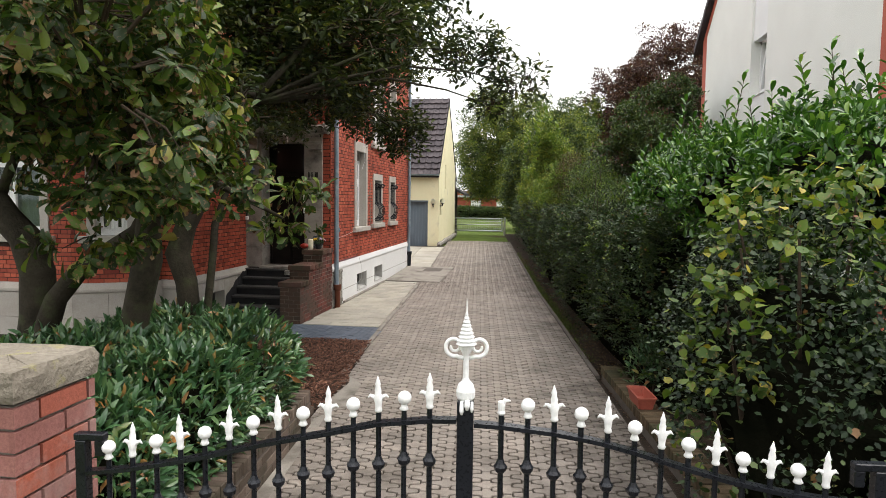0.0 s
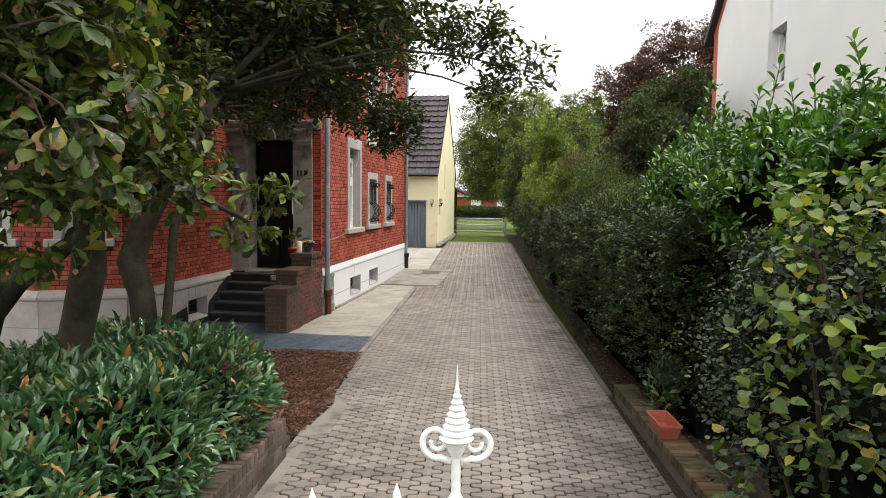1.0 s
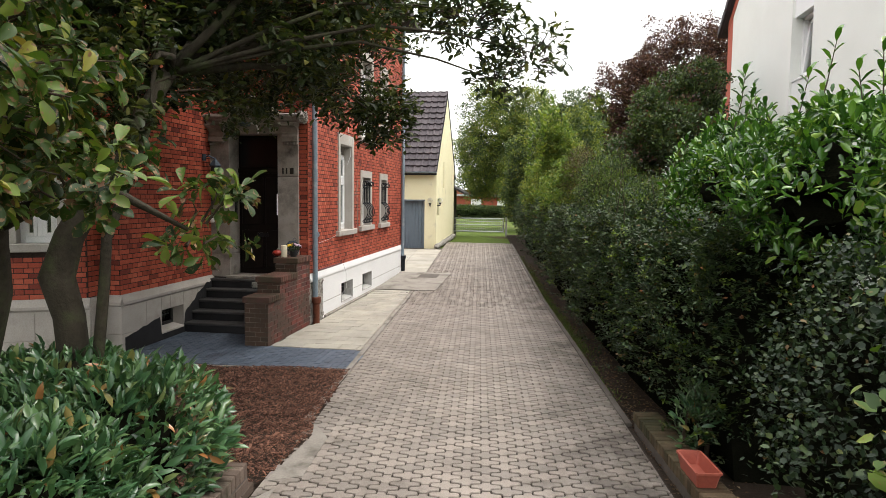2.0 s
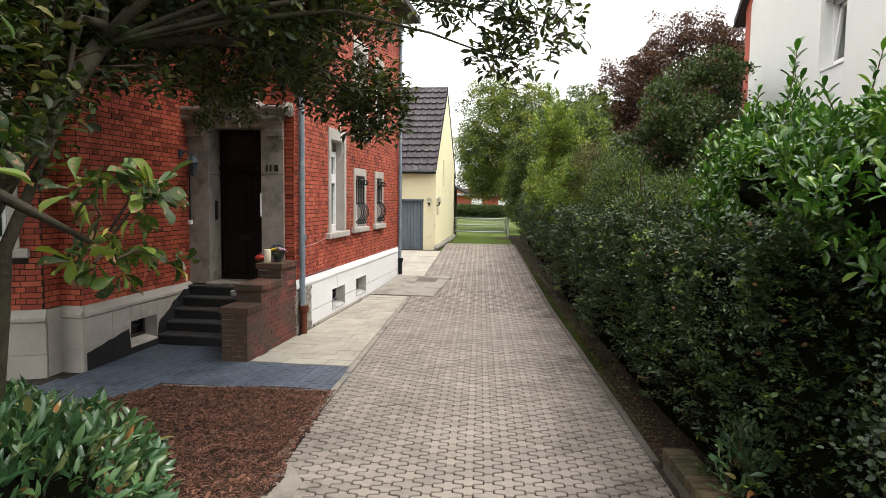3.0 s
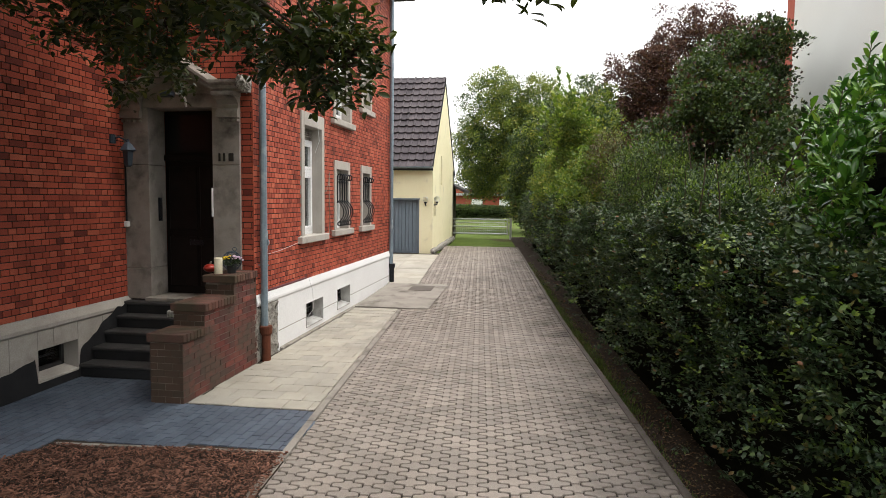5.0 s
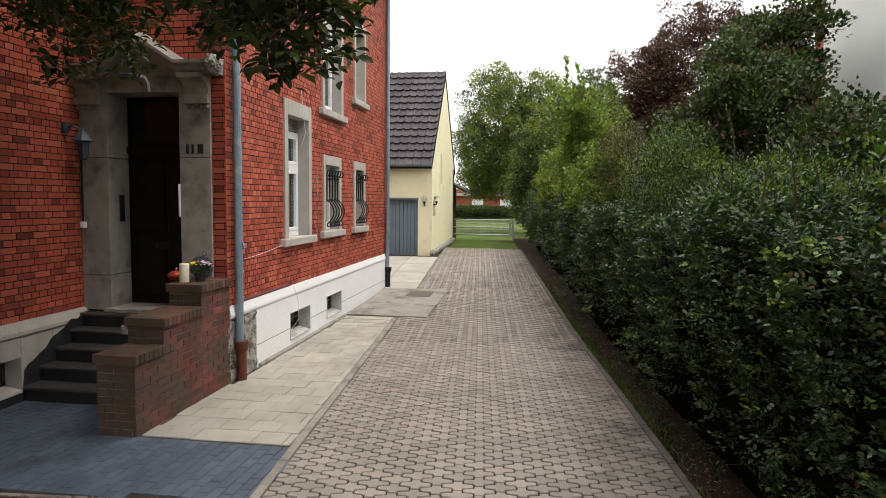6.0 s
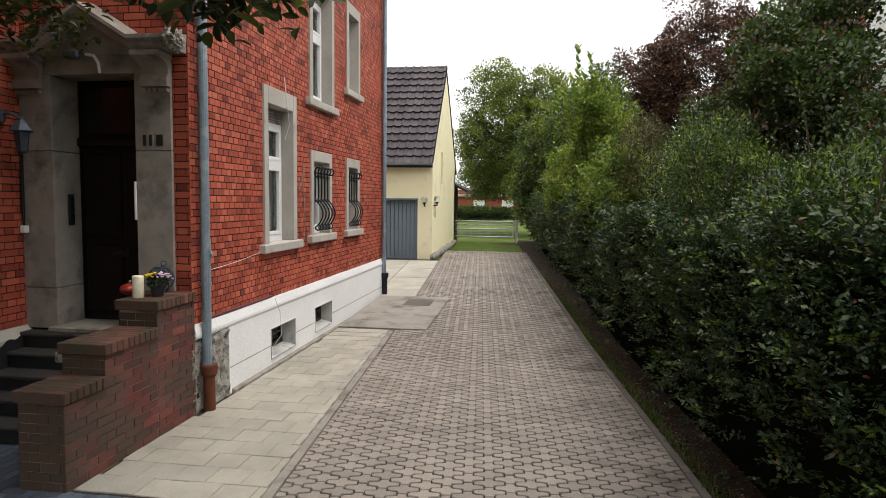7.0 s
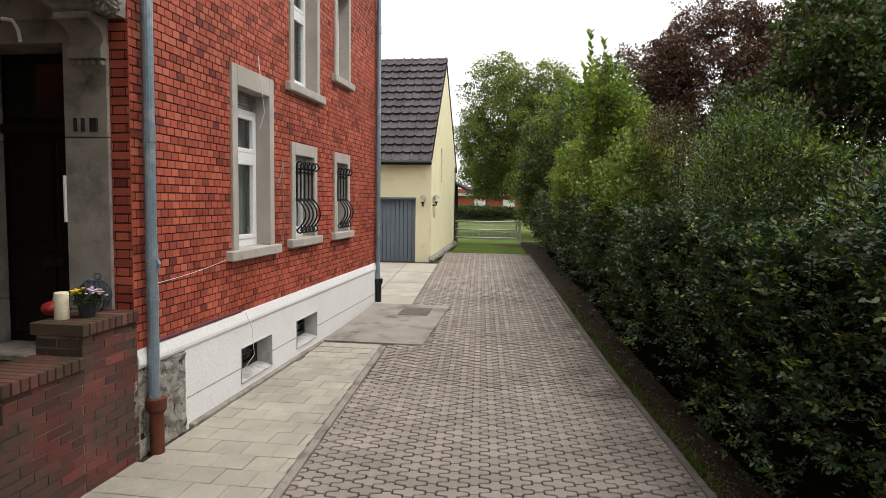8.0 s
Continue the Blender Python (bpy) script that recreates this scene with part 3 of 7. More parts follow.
def bricks(parent, face, u0, u1, v0, v1, holes, length, course, joint, material, piece, near, seed, proud=0.007, bond=0.5, cross=False):
    """Courses of bricks on a face; those inside near (u0, u1, v0, v1) are single pieces, the rest one mesh."""
    rng = random.Random(seed)
    full = length
    rest, n, count = bmesh.new(), 0, 0
    one = bmesh.new()
    face0 = Face(face.axis, 0.0, face.sign)
    face0.block(one, 0, length - joint, 0, course - joint, -0.01, proud, bevel=0.0)
    bmesh.ops.recalc_face_normals(one, faces=one.faces)
    shared = bpy.data.meshes.new("brick")
    one.to_mesh(shared)
    one.free()
    shared.materials.append(piece)
    verts, quads = [], []
    row = 0
    v = v0
    while v < v1 - 0.02:
        top = min(v + course - joint, v1)
        length = full * 0.5 if cross and row % 2 else full
        u = u0 - (bond * length if row % 2 else 0)
        while u < u1:
            a, b = max(u, u0), min(u + length - joint, u1)
            if b - a > 0.015:
                kept = clip(a, b, v, top, holes)
                whole = len(kept) == 1 and abs(kept[0][1] - kept[0][0] - length + joint) < 1e-6 and abs(kept[0][3] - kept[0][2] - course + joint) < 1e-6
                if whole and length == full and count < 300 and near[0] < u < near[1] and near[2] < v < near[3]:
                    ob = new("brick", shared)
                    ob.parent = parent
                    ob.location = face.point(u + rng.uniform(-0.001, 0.001), v + rng.uniform(-0.001, 0.001), rng.uniform(-0.002, 0.002)) - parent.location
                    count += 1
                else:
                    for r in kept:
                        if r[1] - r[0] < 0.012 or r[3] - r[2] < 0.012:
                            continue
                        p = proud + rng.uniform(-0.002, 0.002)
                        t = rng.uniform(-0.0012, 0.0012)
                        base = len(verts)
                        for d in (-0.004, p):
                            for (uu, vv) in ((r[0], r[2] + t), (r[1], r[2] - t), (r[1], r[3] - t), (r[0], r[3] + t)):
                                verts.append(face.point(uu, vv, d))
                        k = [base + i for i in range(8)]
                        quads += [(k[4], k[5], k[6], k[7])] + [(k[i], k[(i + 1) % 4], k[4 + (i + 1) % 4], k[4 + i]) for i in range(4)]
            u += length
        v += course
        row += 1
    rest.free()
    me = bpy.data.meshes.new("brick_courses")
    me.from_pydata([tuple(q - parent.location) for q in verts], [], quads)
    me.materials.append(material)
    ob = new("brick_courses", me)
    ob.parent = parent
    return tagged(ob, kind="stuff")


SIDE, FRONT, WING, BAY, NOOK = Face("y", -3.05, 1), Face("x", 12.86, -1), Face("y", -4.98, 1), Face("x", 9.17, -1), Face("x", 10.05, -1)
TOP = 7.65
# windows of the long side: opening (along, up), then the stone surround
SIDE_WINDOWS = [
    ("window_1", (14.79, 15.67, 1.69, 3.56), 0.13, 0.23, False), ("window_2", (16.54, 17.32, 1.72, 2.90), 0.12, 0.17, True),
    ("window_3", (18.43, 19.06, 1.72, 2.90), 0.11, 0.17, True), ("window_4", (16.51, 17.45, 3.87, 5.75), 0.13, 0.24, False),
    ("window_5", (18.45, 19.10, 4.34, 5.75), 0.11, 0.20, False)]
CELLAR = [(14.80, 15.67, 0.12, 0.53), (16.54, 17.39, 0.14, 0.535)]
holes_side = [(w[1][0] - w[2], w[1][1] + w[2], w[1][2] - 0.06, w[1][3] + w[3]) for w in SIDE_WINDOWS]
wall_side = wall("wall_east", SIDE, 13.26, 21.15, -0.1, TOP, holes_side + CELLAR, 0.4, M["mortar"], "red brick side wall of a two-storey house")
PORTAL = (-4.975, -3.225, 0.84, 3.82)
wall_front = wall("wall_south", FRONT, -5.02, -3.05, -0.1, TOP, [PORTAL], 0.4, M["mortar"], "red brick entrance wall in the inner corner")
WING_CELLAR = (11.04, 11.72, 0.12, 0.50)
wall_back = tagged(part("wall_north", boxes((-13.5, -3.45, 20.75, 21.15, -0.1, TOP)), M["far_brick"]), "plain rear wall of the house", "wall", kind="structure")
wall_far = tagged(part("wall_west", boxes((-13.5, -13.1, 9.53, 20.75, -0.1, TOP)), M["far_brick"]), "plain far wall of the house", "wall", kind="structure")
wall_wing = wall("wall_wing_east", WING, 10.05, 12.86, -0.1, TOP, [WING_CELLAR], 0.36, M["mortar"], "red brick wing wall beside the entrance steps")
BAY_WINDOW = (-8.27, -6.92, 1.7, 3.6)
wall_bay = wall("wall_bay_south", BAY, -13.5, -6.37, -0.1, TOP, [(-8.43, -6.76, 1.64, 3.85)], 0.36, M["mortar"], "red brick front wall of the bay")
# the canted side of the bay, written along x and then turned into place
CANT, CANT_L, CANT_M = Face("x", 0.0, -1), 1.23, pose(-6.37, 9.17, 0, 0, 0, 26.57)
wall_cant = wall("wall_bay_cant", CANT, 0.0, CANT_L, -0.1, TOP, [(0.24, 0.99, 1.64, 3.85)], 0.30, M["mortar"], "canted red brick side of the bay")
wall_nook = wall("wall_nook_south", NOOK, -5.6, -4.982, -0.1, TOP, [], 0.3, M["mortar"], "narrow red brick corner strip")
tagged(part("floor", boxes((-13.1, -3.5, 13.3, 20.7, 0.7, 0.84)), M["door"]), "dark floor inside the house", "floor", kind="structure")


def roof_block():
    bm = bmesh.new()
    for pts in ([(-14.2, 8.7), (-4.4, 8.7), (-4.4, 12.35), (-2.55, 12.35), (-2.55, 21.9), (-14.2, 21.9)],):
        lo = [bm.verts.new((x, y, TOP)) for x, y in pts]
        mid = [bm.verts.new((x, y, TOP + 0.16)) for x, y in pts]
        hi = [bm.verts.new((-8.3 + (x + 8.3) * 0.25, 15.8 + (y - 15.8) * 0.3, TOP + 4.2)) for x, y in pts]
        n = len(pts)
        bm.faces.new(lo[::-1])
        bm.faces.new(hi)
        for a, b in ((lo, mid), (mid, hi)):
            for i in range(n):
                bm.faces.new((a[i], a[(i + 1) % n], b[(i + 1) % n], b[i]))
    return bm


house_roof = tagged(part("house_roof", roof_block(), M["tile"]), "dark tiled roof of the brick house", "roof", kind="structure")

# stone base courses
plinth = thing("white_plinth", (-3.03, 17, 0), "white painted plinth with a moulded top along the house", "plinth", kind="structure")
bm = bmesh.new()
us = sorted({13.61, 21.17, *[c for r in CELLAR for c in r[:2]]})
for a, b in zip(us, us[1:]):
    for r in clip(a, b, -0.1, 0.80, CELLAR):
        SIDE.block(bm, *r, 0.001, 0.032)
part("base_wall", bm, M["white"], plinth)
bm = bmesh.new()
sweep(bm, [(0, 0, 0.79), (0.036, 0, 0.79), (0.048, 0, 0.82), (0.048, 0, 0.85), (0.024, 0, 0.95), (0, 0, 0.95)], (-3.049, 12.85, 0), (0, 1, 0), 8.31)
part("moulding", bm, M["white"], plinth)
for z in (0.30,):
    bm = bmesh.new()
    for a, b in ((13.63, 14.79), (15.68, 16.53), (17.40, 21.14)):
        SIDE.block(bm, a, b, z - 0.006, z + 0.004, 0.028, 0.0345)
    part("joint_line", bm, M["mortar_light"], plinth)
tagged(part("footing_ledge", boxes((-3.05, -2.96, 13.66, 21.1, -0.05, 0.035), bevel=0.012), M["concrete"]), "narrow concrete ledge at the foot of the plinth", "ledge", kind="structure")


def rough_patch():
    """The bare stretch of rubble wall beside the pipe, with an uneven face."""
    bm, n = bmesh.new(), 26
    grid = [[None] * (n + 1) for _ in range(n + 1)]
    for i in range(n + 1):
        for j in range(n + 1):
            u, v = 12.80 + 0.81 * i / n, -0.05 + 0.84 * j / n
            d = 0.025 + 0.045 * noise.noise((u * 8, v * 10, 1)) + 0.03 * noise.noise((u * 25, v * 25, 5))
            if i == n:
                u += 0.03 * noise.noise((v * 6, 3, 1))
            if j == n:
                v += 0.05 * noise.noise((u * 8, 7, 1))
            grid[i][j] = bm.verts.new(SIDE.point(u, v, d))
    for i in range(n):
        for j in range(n):
            bm.faces.new((grid[i][j], grid[i + 1][j], grid[i + 1][j + 1], grid[i][j + 1]))
    edge = [grid[i][n] for i in range(n + 1)]
    inner = [bm.verts.new(SIDE.point(12.80 + 0.81 * i / n, 0.80, -0.05)) for i in range(n + 1)]
    near = [bm.verts.new(grid[0][j].co + Vector((-0.30, 0.02 * noise.noise((j * 0.5, 2, 4)), 0))) for j in range(n + 1)]
    for j in range(n):
        bm.faces.new((grid[0][j], grid[0][j + 1], near[j + 1], near[j]))
    for i in range(n):
        bm.faces.new((edge[i], edge[i + 1], inner[i + 1], inner[i]))
    return bm


tagged(part("rubble_patch", rough_patch(), M["rubble"], None, "", True), "bare crumbling grey rubble patch at the house corner", "wall patch", kind="structure")


def stone_base(name, face, u0, u1, seams, label, hole=None):
    """Pale stone base with a moulded top and sawn joints."""
    t = thing(name, face.point((u0 + u1) / 2, 0, 0), label, "plinth", kind="structure")
    bm = bmesh.new()
    edges = sorted({u0, u1, *seams, *((hole[0], hole[1]) if hole else ())})
    for a, b in zip(edges, edges[1:]):
        for lo, hi in ((-0.1, 0.30), (0.304, 0.72)):
            for r in clip(a + 0.0015, b - 0.0015, lo, hi, [hole] if hole else []):
                face.block(bm, *r, 0.002, 0.05, bevel=0.004)
    part("base_blocks", bm, M["plinth_stone"], t)
    bm = bmesh.new()
    prof = [(0.0, 0.72), (0.05, 0.722), (0.075, 0.75), (0.075, 0.79), (0.045, 0.84), (0.02, 0.89), (0.0, 0.895)]
    outline = [face.point(u0, v, d) for d, v in prof]
    sweep(bm, outline, (0, 0, 0), (1, 0, 0) if face.axis == "x" else (0, 1, 0), u1 - u0)
    part("moulding", bm, M["plinth_stone"], t)
    return t


stone_base("stone_base", WING, 10.02, 12.85, [10.62, 11.3, 12.2], "pale grey stone base of the wing wall", WING_CELLAR)
stone_base("stone_base", NOOK, -5.29, -4.93, [], "pale grey stone base at the corner strip")
stone_base("stone_base", BAY, -13.5, -6.34, [-7.1, -8.0, -9.2], "pale grey stone base of the bay front")
cant_base = stone_base("stone_base", CANT, 0.0, CANT_L + 0.03, [0.55], "pale grey stone base of the canted bay side")
cant_base.matrix_basis = CANT_M @ Matrix.Translation(cant_base.location)
bm = bmesh.new()
Face("y", -5.29, 1).block(bm, 9.74, 10.0, -0.1, 0.885, 0.003, 0.05)
tagged(part("stone_base_return", bm, M["plinth_stone"]), "pale stone return of the front base", "plinth", kind="structure")
tagged(part("wall_return", boxes((-5.57, -5.292, 9.76, 10.08, -0.1, TOP)), M["mortar"]), "narrow brick return of the bay", "wall", kind="structure")
RETURN = Face("y", -5.29, 1)


def ragged_coat():
    """Black damp-proof coat on the foot of the wing wall and beside the steps, with a ragged upper edge."""
    bm = bmesh.new()
    rng = random.Random(4)
    cols = []
    for i in range(70):
        u = 10.06 + 2.78 * i / 69
        if u < 11.0:
            h = 0.24 + 0.17 * (u - 10.06) / 0.95 + 0.03 * noise.noise((u * 7, 0, 0))
        elif u < 11.74:
            h = 0.10
        else:
            h = 0.34 + 0.46 * min(1, (u - 11.74) / 0.75) + 0.05 * noise.noise((u * 8, 2, 0))
        cols.append((bm.verts.new(WING.point(u, 0.0, 0.0545)), bm.verts.new(WING.point(u, min(h, 0.87), 0.0545 if h < 0.71 else 0.079))))
    for a, b in zip(cols, cols[1:]):
        bm.faces.new((a[0], b[0], b[1], a[1]))
    return bm


tagged(part("bitumen_coat", ragged_coat(), M["bitumen"]), "black bitumen coat with a ragged edge on the base", "coating", kind="structure")

# ---- windows ----


def grille(t, u0, u1, v0, v1, face):
    """Wrought bars that belly out towards the foot, with scrolls."""
    bars = thing("window_grille", t.location, "black wrought-iron window grille with bellied bars", "grille", "window grilles")
    n = 5 if u1 - u0 > 0.7 else 4
    for i in range(n):
        u = u0 + (u1 - u0) * (i + 0.5) / n
        bm = bmesh.new()
        up, low = v1 - 0.07, v0 + 0.07
        pts = [face.point(u, up - 0.055 + 0.055 * math.sin(a), 0.075 + 0.055 * math.cos(a)) for a in np.linspace(-2.2, math.pi, 14)]
        for f in np.linspace(0.06, 1, 22):
            belly = max(0.0, math.sin((f - 0.52) / 0.48 * math.pi)) ** 0.8 if f > 0.52 else 0.0
            pts.append(face.point(u, up - 0.055 - (up - 0.055 - low) * f, 0.02 + 0.13 * belly))
        pts += [face.point(u, low - 0.045 * math.sin(a), 0.065 - 0.045 * math.cos(a)) for a in np.linspace(0.3, 4.6, 10)]
        tube(bm, pts, 0.0125, 6)
        part("bar", bm, M["iron"], bars, smooth=True)
    for f in (0.2, 0.55):
        bm = bmesh.new()
        v = v1 - (v1 - v0) * f
        face.block(bm, u0, u1, v - 0.013, v + 0.013, 0.0, 0.022)
        for i in range(n):
            u = u0 + (u1 - u0) * (i + 0.5) / n
            face.block(bm, u - 0.02, u + 0.02, v - 0.028, v + 0.028, 0.0, 0.03, bevel=0.006)
        part("crossbar", bm, M["iron"], bars)


def window(name, face, hole, side, head, barred, label, shutter=False):
    u0, u1, v0, v1 = hole
    t = thing(name, face.point((u0 + u1) / 2, v0, 0), label, "window", kind="structure")
    s = bmesh.new()
    for a, b, c, d in ((u0 - side, u0, v0, v1 + head), (u1, u1 + side, v0, v1 + head), (u0, u1, v1, v1 + head)):
        face.block(s, a, b, c, d, -0.26, 0.035, bevel=0.006)
    part("stone_surround", s, M["stone_pale"], t)
    s = bmesh.new()
    face.block(s, u0 - side - 0.13, u1 + side + 0.11, v0 - 0.12, v0, -0.22, 0.09, bevel=0.012)
    part("sill", s, M["stone_pale"], t)
    d0, d1 = -0.215, -0.155
    fr = bmesh.new()
    w = 0.065
    top = v1 - (0.20 if shutter else 0.0)
    for r in ((u0, u0 + w, v0, top), (u1 - w, u1, v0, top), (u0 + w, u1 - w, v0, v0 + w + 0.03), (u0 + w, u1 - w, top - w, top)):
        face.block(fr, *r, d0, d1, bevel=0.005)
    part("window_frame", fr, M["frame_white"], t)
    panes = [(v0 + w + 0.03, top - w)]
    if v1 - v0 > 1.5:
        cut = v0 + (top - v0) * 0.66
        panes = [(v0 + w + 0.03, cut - 0.05), (cut + 0.05, top - w)]
        bar = bmesh.new()
        face.block(bar, u0 + w, u1 - w, cut - 0.05, cut + 0.05, d0, d1 + 0.008, bevel=0.005)
        part("transom", bar, M["frame_white"], t)
    halves = [(u0 + w, u1 - w)]
    if not shutter:
        halves = [(u0 + w, (u0 + u1) / 2 - 0.035), ((u0 + u1) / 2 + 0.035, u1 - w)]
        bar = bmesh.new()
        face.block(bar, (u0 + u1) / 2 - 0.035, (u0 + u1) / 2 + 0.035, v0 + w + 0.03, top - w, d0, d1 + 0.004, bevel=0.005)
        part("mullion", bar, M["frame_white"], t)
    for a, b in halves:
        for c, d in panes:
            sash = bmesh.new()
            for r in ((a, a + 0.05, c, d), (b - 0.05, b, c, d), (a + 0.05, b - 0.05, c, c + 0.05), (a + 0.05, b - 0.05, d - 0.05, d)):
                face.block(sash, *r, d0 + 0.01, d1 + 0.012, bevel=0.004)
            sash = part("sash", sash, M["frame_white"], t)
            g = bmesh.new()
            face.block(g, a + 0.05, b - 0.05, c + 0.05, d - 0.05, d0 + 0.02, d0 + 0.028)
            g = part("pane", g, M["glass"], sash)
            g.visible_shadow = False
    cur = bmesh.new()
    n = 24
    cols = [(cur.verts.new(face.point(u0 + (u1 - u0) * i / n, v0, -0.30 + 0.02 * math.sin(i * 1.3))), cur.verts.new(face.point(u0 + (u1 - u0) * i / n, v1, -0.30 + 0.02 * math.sin(i * 1.3)))) for i in range(n + 1)]
    for a, b in zip(cols, cols[1:]):
        cur.faces.new((a[0], b[0], b[1], a[1]))
    # barred windows get a near-black sheet that stands for the unlit room
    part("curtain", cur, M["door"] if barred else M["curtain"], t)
    if shutter:
        sh = bmesh.new()
        for k in range(5):
            face.block(sh, u0 + 0.01, u1 - 0.01, top + 0.04 * k, top + 0.04 * k + 0.036, -0.20, -0.15 + 0.002 * (k % 2), bevel=0.006)
        part("roller_shutter", sh, M["stone"], t)
    if barred:
        grille(t, u0, u1, v0 + 0.05, v1 - 0.02, face)
    return t


for name, hole, side, head, barred in SIDE_WINDOWS:
    window(name, SIDE, hole, side, head, barred, "white framed window in a grey stone surround" + (" behind an iron grille" if barred else ""), shutter=name in ("window_1", "window_4"))
window("window_6", BAY, BAY_WINDOW, 0.16, 0.25, False, "white framed front window in a grey stone surround")
cant_window = window("window_7", CANT, (0.36, 0.87, 1.7, 3.6), 0.12, 0.25, False, "narrow white framed window in the canted bay side")
cant_window.matrix_basis = CANT_M @ Matrix.Translation(cant_window.location)


def cellar_window(name, face, hole, material, label):
    u0, u1, v0, v1 = hole
    t = thing(name, face.point((u0 + u1) / 2, v0, 0), label, "cellar window", kind="structure")
    bm = bmesh.new()
    for a, b, c, d in ((u0, u0 + 0.004, v0, v1), (u1 - 0.004, u1, v0, v1), (u0, u1, v1 - 0.004, v1)):
        face.block(bm, a, b, c, d, -0.20, 0.046)
    sill = [face.point(u0, v0, -0.20), face.point(u0, v0 + 0.06, -0.20), face.point(u0, v0 + 0.006, 0.047), face.point(u0, v0 - 0.01, 0.047)]
    sweep(bm, sill, (0, 0, 0), (1, 0, 0) if face.axis == "x" else (0, 1, 0), u1 - u0)
    part("reveal", bm, material, t)
    fr = bmesh.new()
    for r in ((u0, u0 + 0.05, v0 + 0.05, v1), (u1 - 0.05, u1, v0 + 0.05, v1), (u0, u1, v1 - 0.05, v1), (u0, u1, v0 + 0.05, v0 + 0.10)):
        face.block(fr, *r, -0.20, -0.16)
    part("window_frame", fr, M["step"], t)
    g = bmesh.new()
    face.block(g, u0 + 0.05, u1 - 0.05, v0 + 0.14, v1 - 0.05, -0.195, -0.185)
    g = part("pane", g, M["glass"], t)
    # near-black sheet in place of the cellar's darkness
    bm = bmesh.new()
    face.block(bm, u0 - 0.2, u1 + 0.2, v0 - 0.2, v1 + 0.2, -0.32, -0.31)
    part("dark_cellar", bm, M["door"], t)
    bar = bmesh.new()
    tube(bar, [face.point(u0 + 0.02, (v0 + v1) / 2 + 0.06, -0.1), face.point(u1 - 0.25, (v0 + v1) / 2 + 0.06, -0.1)], 0.012, 6)
    tube(bar, [face.point(u0 + 0.16, v0 + 0.06, -0.1), face.point(u0 + 0.16, v1 - 0.01, -0.1)], 0.012, 6)
    part("bar", bar, M["iron"], t)


cellar_window("cellar_window", SIDE, CELLAR[0], M["reveal"], "low cellar window with a stained white reveal in shade grey")
cellar_window("cellar_window", SIDE, CELLAR[1], M["reveal"], "low cellar window with a stained white reveal in shade grey")
cellar_window("cellar_window", WING, WING_CELLAR, M["plinth_stone"], "low barred cellar window in the stone base")

# ---- the entrance ----
door = thing("door_1", (-4.08, 13.2, 0.89), "tall dark brown wooden front door, closed", "door", kind="structure")
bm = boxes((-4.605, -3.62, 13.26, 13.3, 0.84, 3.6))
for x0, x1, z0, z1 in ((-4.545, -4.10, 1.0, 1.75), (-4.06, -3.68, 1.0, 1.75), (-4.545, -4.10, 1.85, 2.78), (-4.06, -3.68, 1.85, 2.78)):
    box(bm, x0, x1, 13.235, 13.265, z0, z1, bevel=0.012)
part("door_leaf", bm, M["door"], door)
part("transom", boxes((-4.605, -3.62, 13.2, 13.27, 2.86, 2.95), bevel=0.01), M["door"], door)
part("fanlight", boxes((-4.545, -3.68, 13.24, 13.248, 3.0, 3.52)), M["dark_glass"], door)
part("letter_plate", boxes((-4.22, -4.0, 13.22, 13.24, 1.62, 1.70), bevel=0.005), M["iron"], door)
portal = thing("stone_portal", (-4.08, 12.9, 0.84), "grey stone door surround with consoles and a pediment", "doorway", kind="structure")
for x0, x1 in ((-4.988, -4.595), (-3.63, -3.222)):
    for z0, z1 in ((0.86, 1.30), (1.306, 2.778), (2.784, 3.576)):
        part("jamb_block", boxes((x0, x1, 12.82, 13.24, z0, z1), bevel=0.006), M["stone"], portal)
part("lintel", boxes((-4.986, -3.224, 12.835, 13.22, 3.58, 3.86), bevel=0.006), M["stone"], portal)


def console(x0, x1):
    bm = bmesh.new()
    prof = [(0, 0, 3.43), (0, -0.08, 3.43), (0, -0.08, 3.52), (0, -0.05, 3.56), (0, -0.05, 3.61), (0, -0.10, 3.67), (0, -0.20, 3.70), (0, -0.20, 3.768), (0, 0, 3.768)]
    sweep(bm, prof, (x0, 12.822, 0), (1, 0, 0), x1 - x0)
    for i in range(5):
        x = x0 + 0.03 + i * (x1 - x0 - 0.06) / 4
        box(bm, x - 0.016, x + 0.016, 12.765, 12.822, 3.375, 3.418, bevel=0.005)
    box(bm, x0 - 0.015, x1 + 0.015, 12.6, 12.83, 3.71, 3.766, bevel=0.006)
    return part("console", bm, M["stone"], portal)


console(-3.52, -3.215)
console(-4.98, -4.675)


def cornice():
    """Broken-line cornice: level at both ends, rising to a peak in the middle, one end weathered away."""
    bm = bmesh.new()
    line = [(-5.2, 3.77), (-4.62, 3.77), (-4.08, 4.11), (-3.54, 3.77), (-3.06, 3.77)]
    prof = [(0.0, 0.0), (-0.26, 0.0), (-0.28, 0.03), (-0.28, 0.07), (-0.33, 0.10), (-0.33, 0.14), (-0.05, 0.19), (0.0, 0.19)]
    rings = []
    for i, (x, z) in enumerate(line):
        ring = []
        for d, h in prof:
            dd, hh = d, h
            if i == 4:
                dd += 0.05 * noise.noise((h * 30, 4, 1)) * (d < -0.1)
                hh += 0.04 * noise.noise((d * 20, 9, 2))
            ring.append(bm.verts.new((x + (0.04 * noise.noise((d * 14, h * 14, 6)) if i == 4 else 0), 12.89 + dd, z + hh)))
        rings.append(ring)
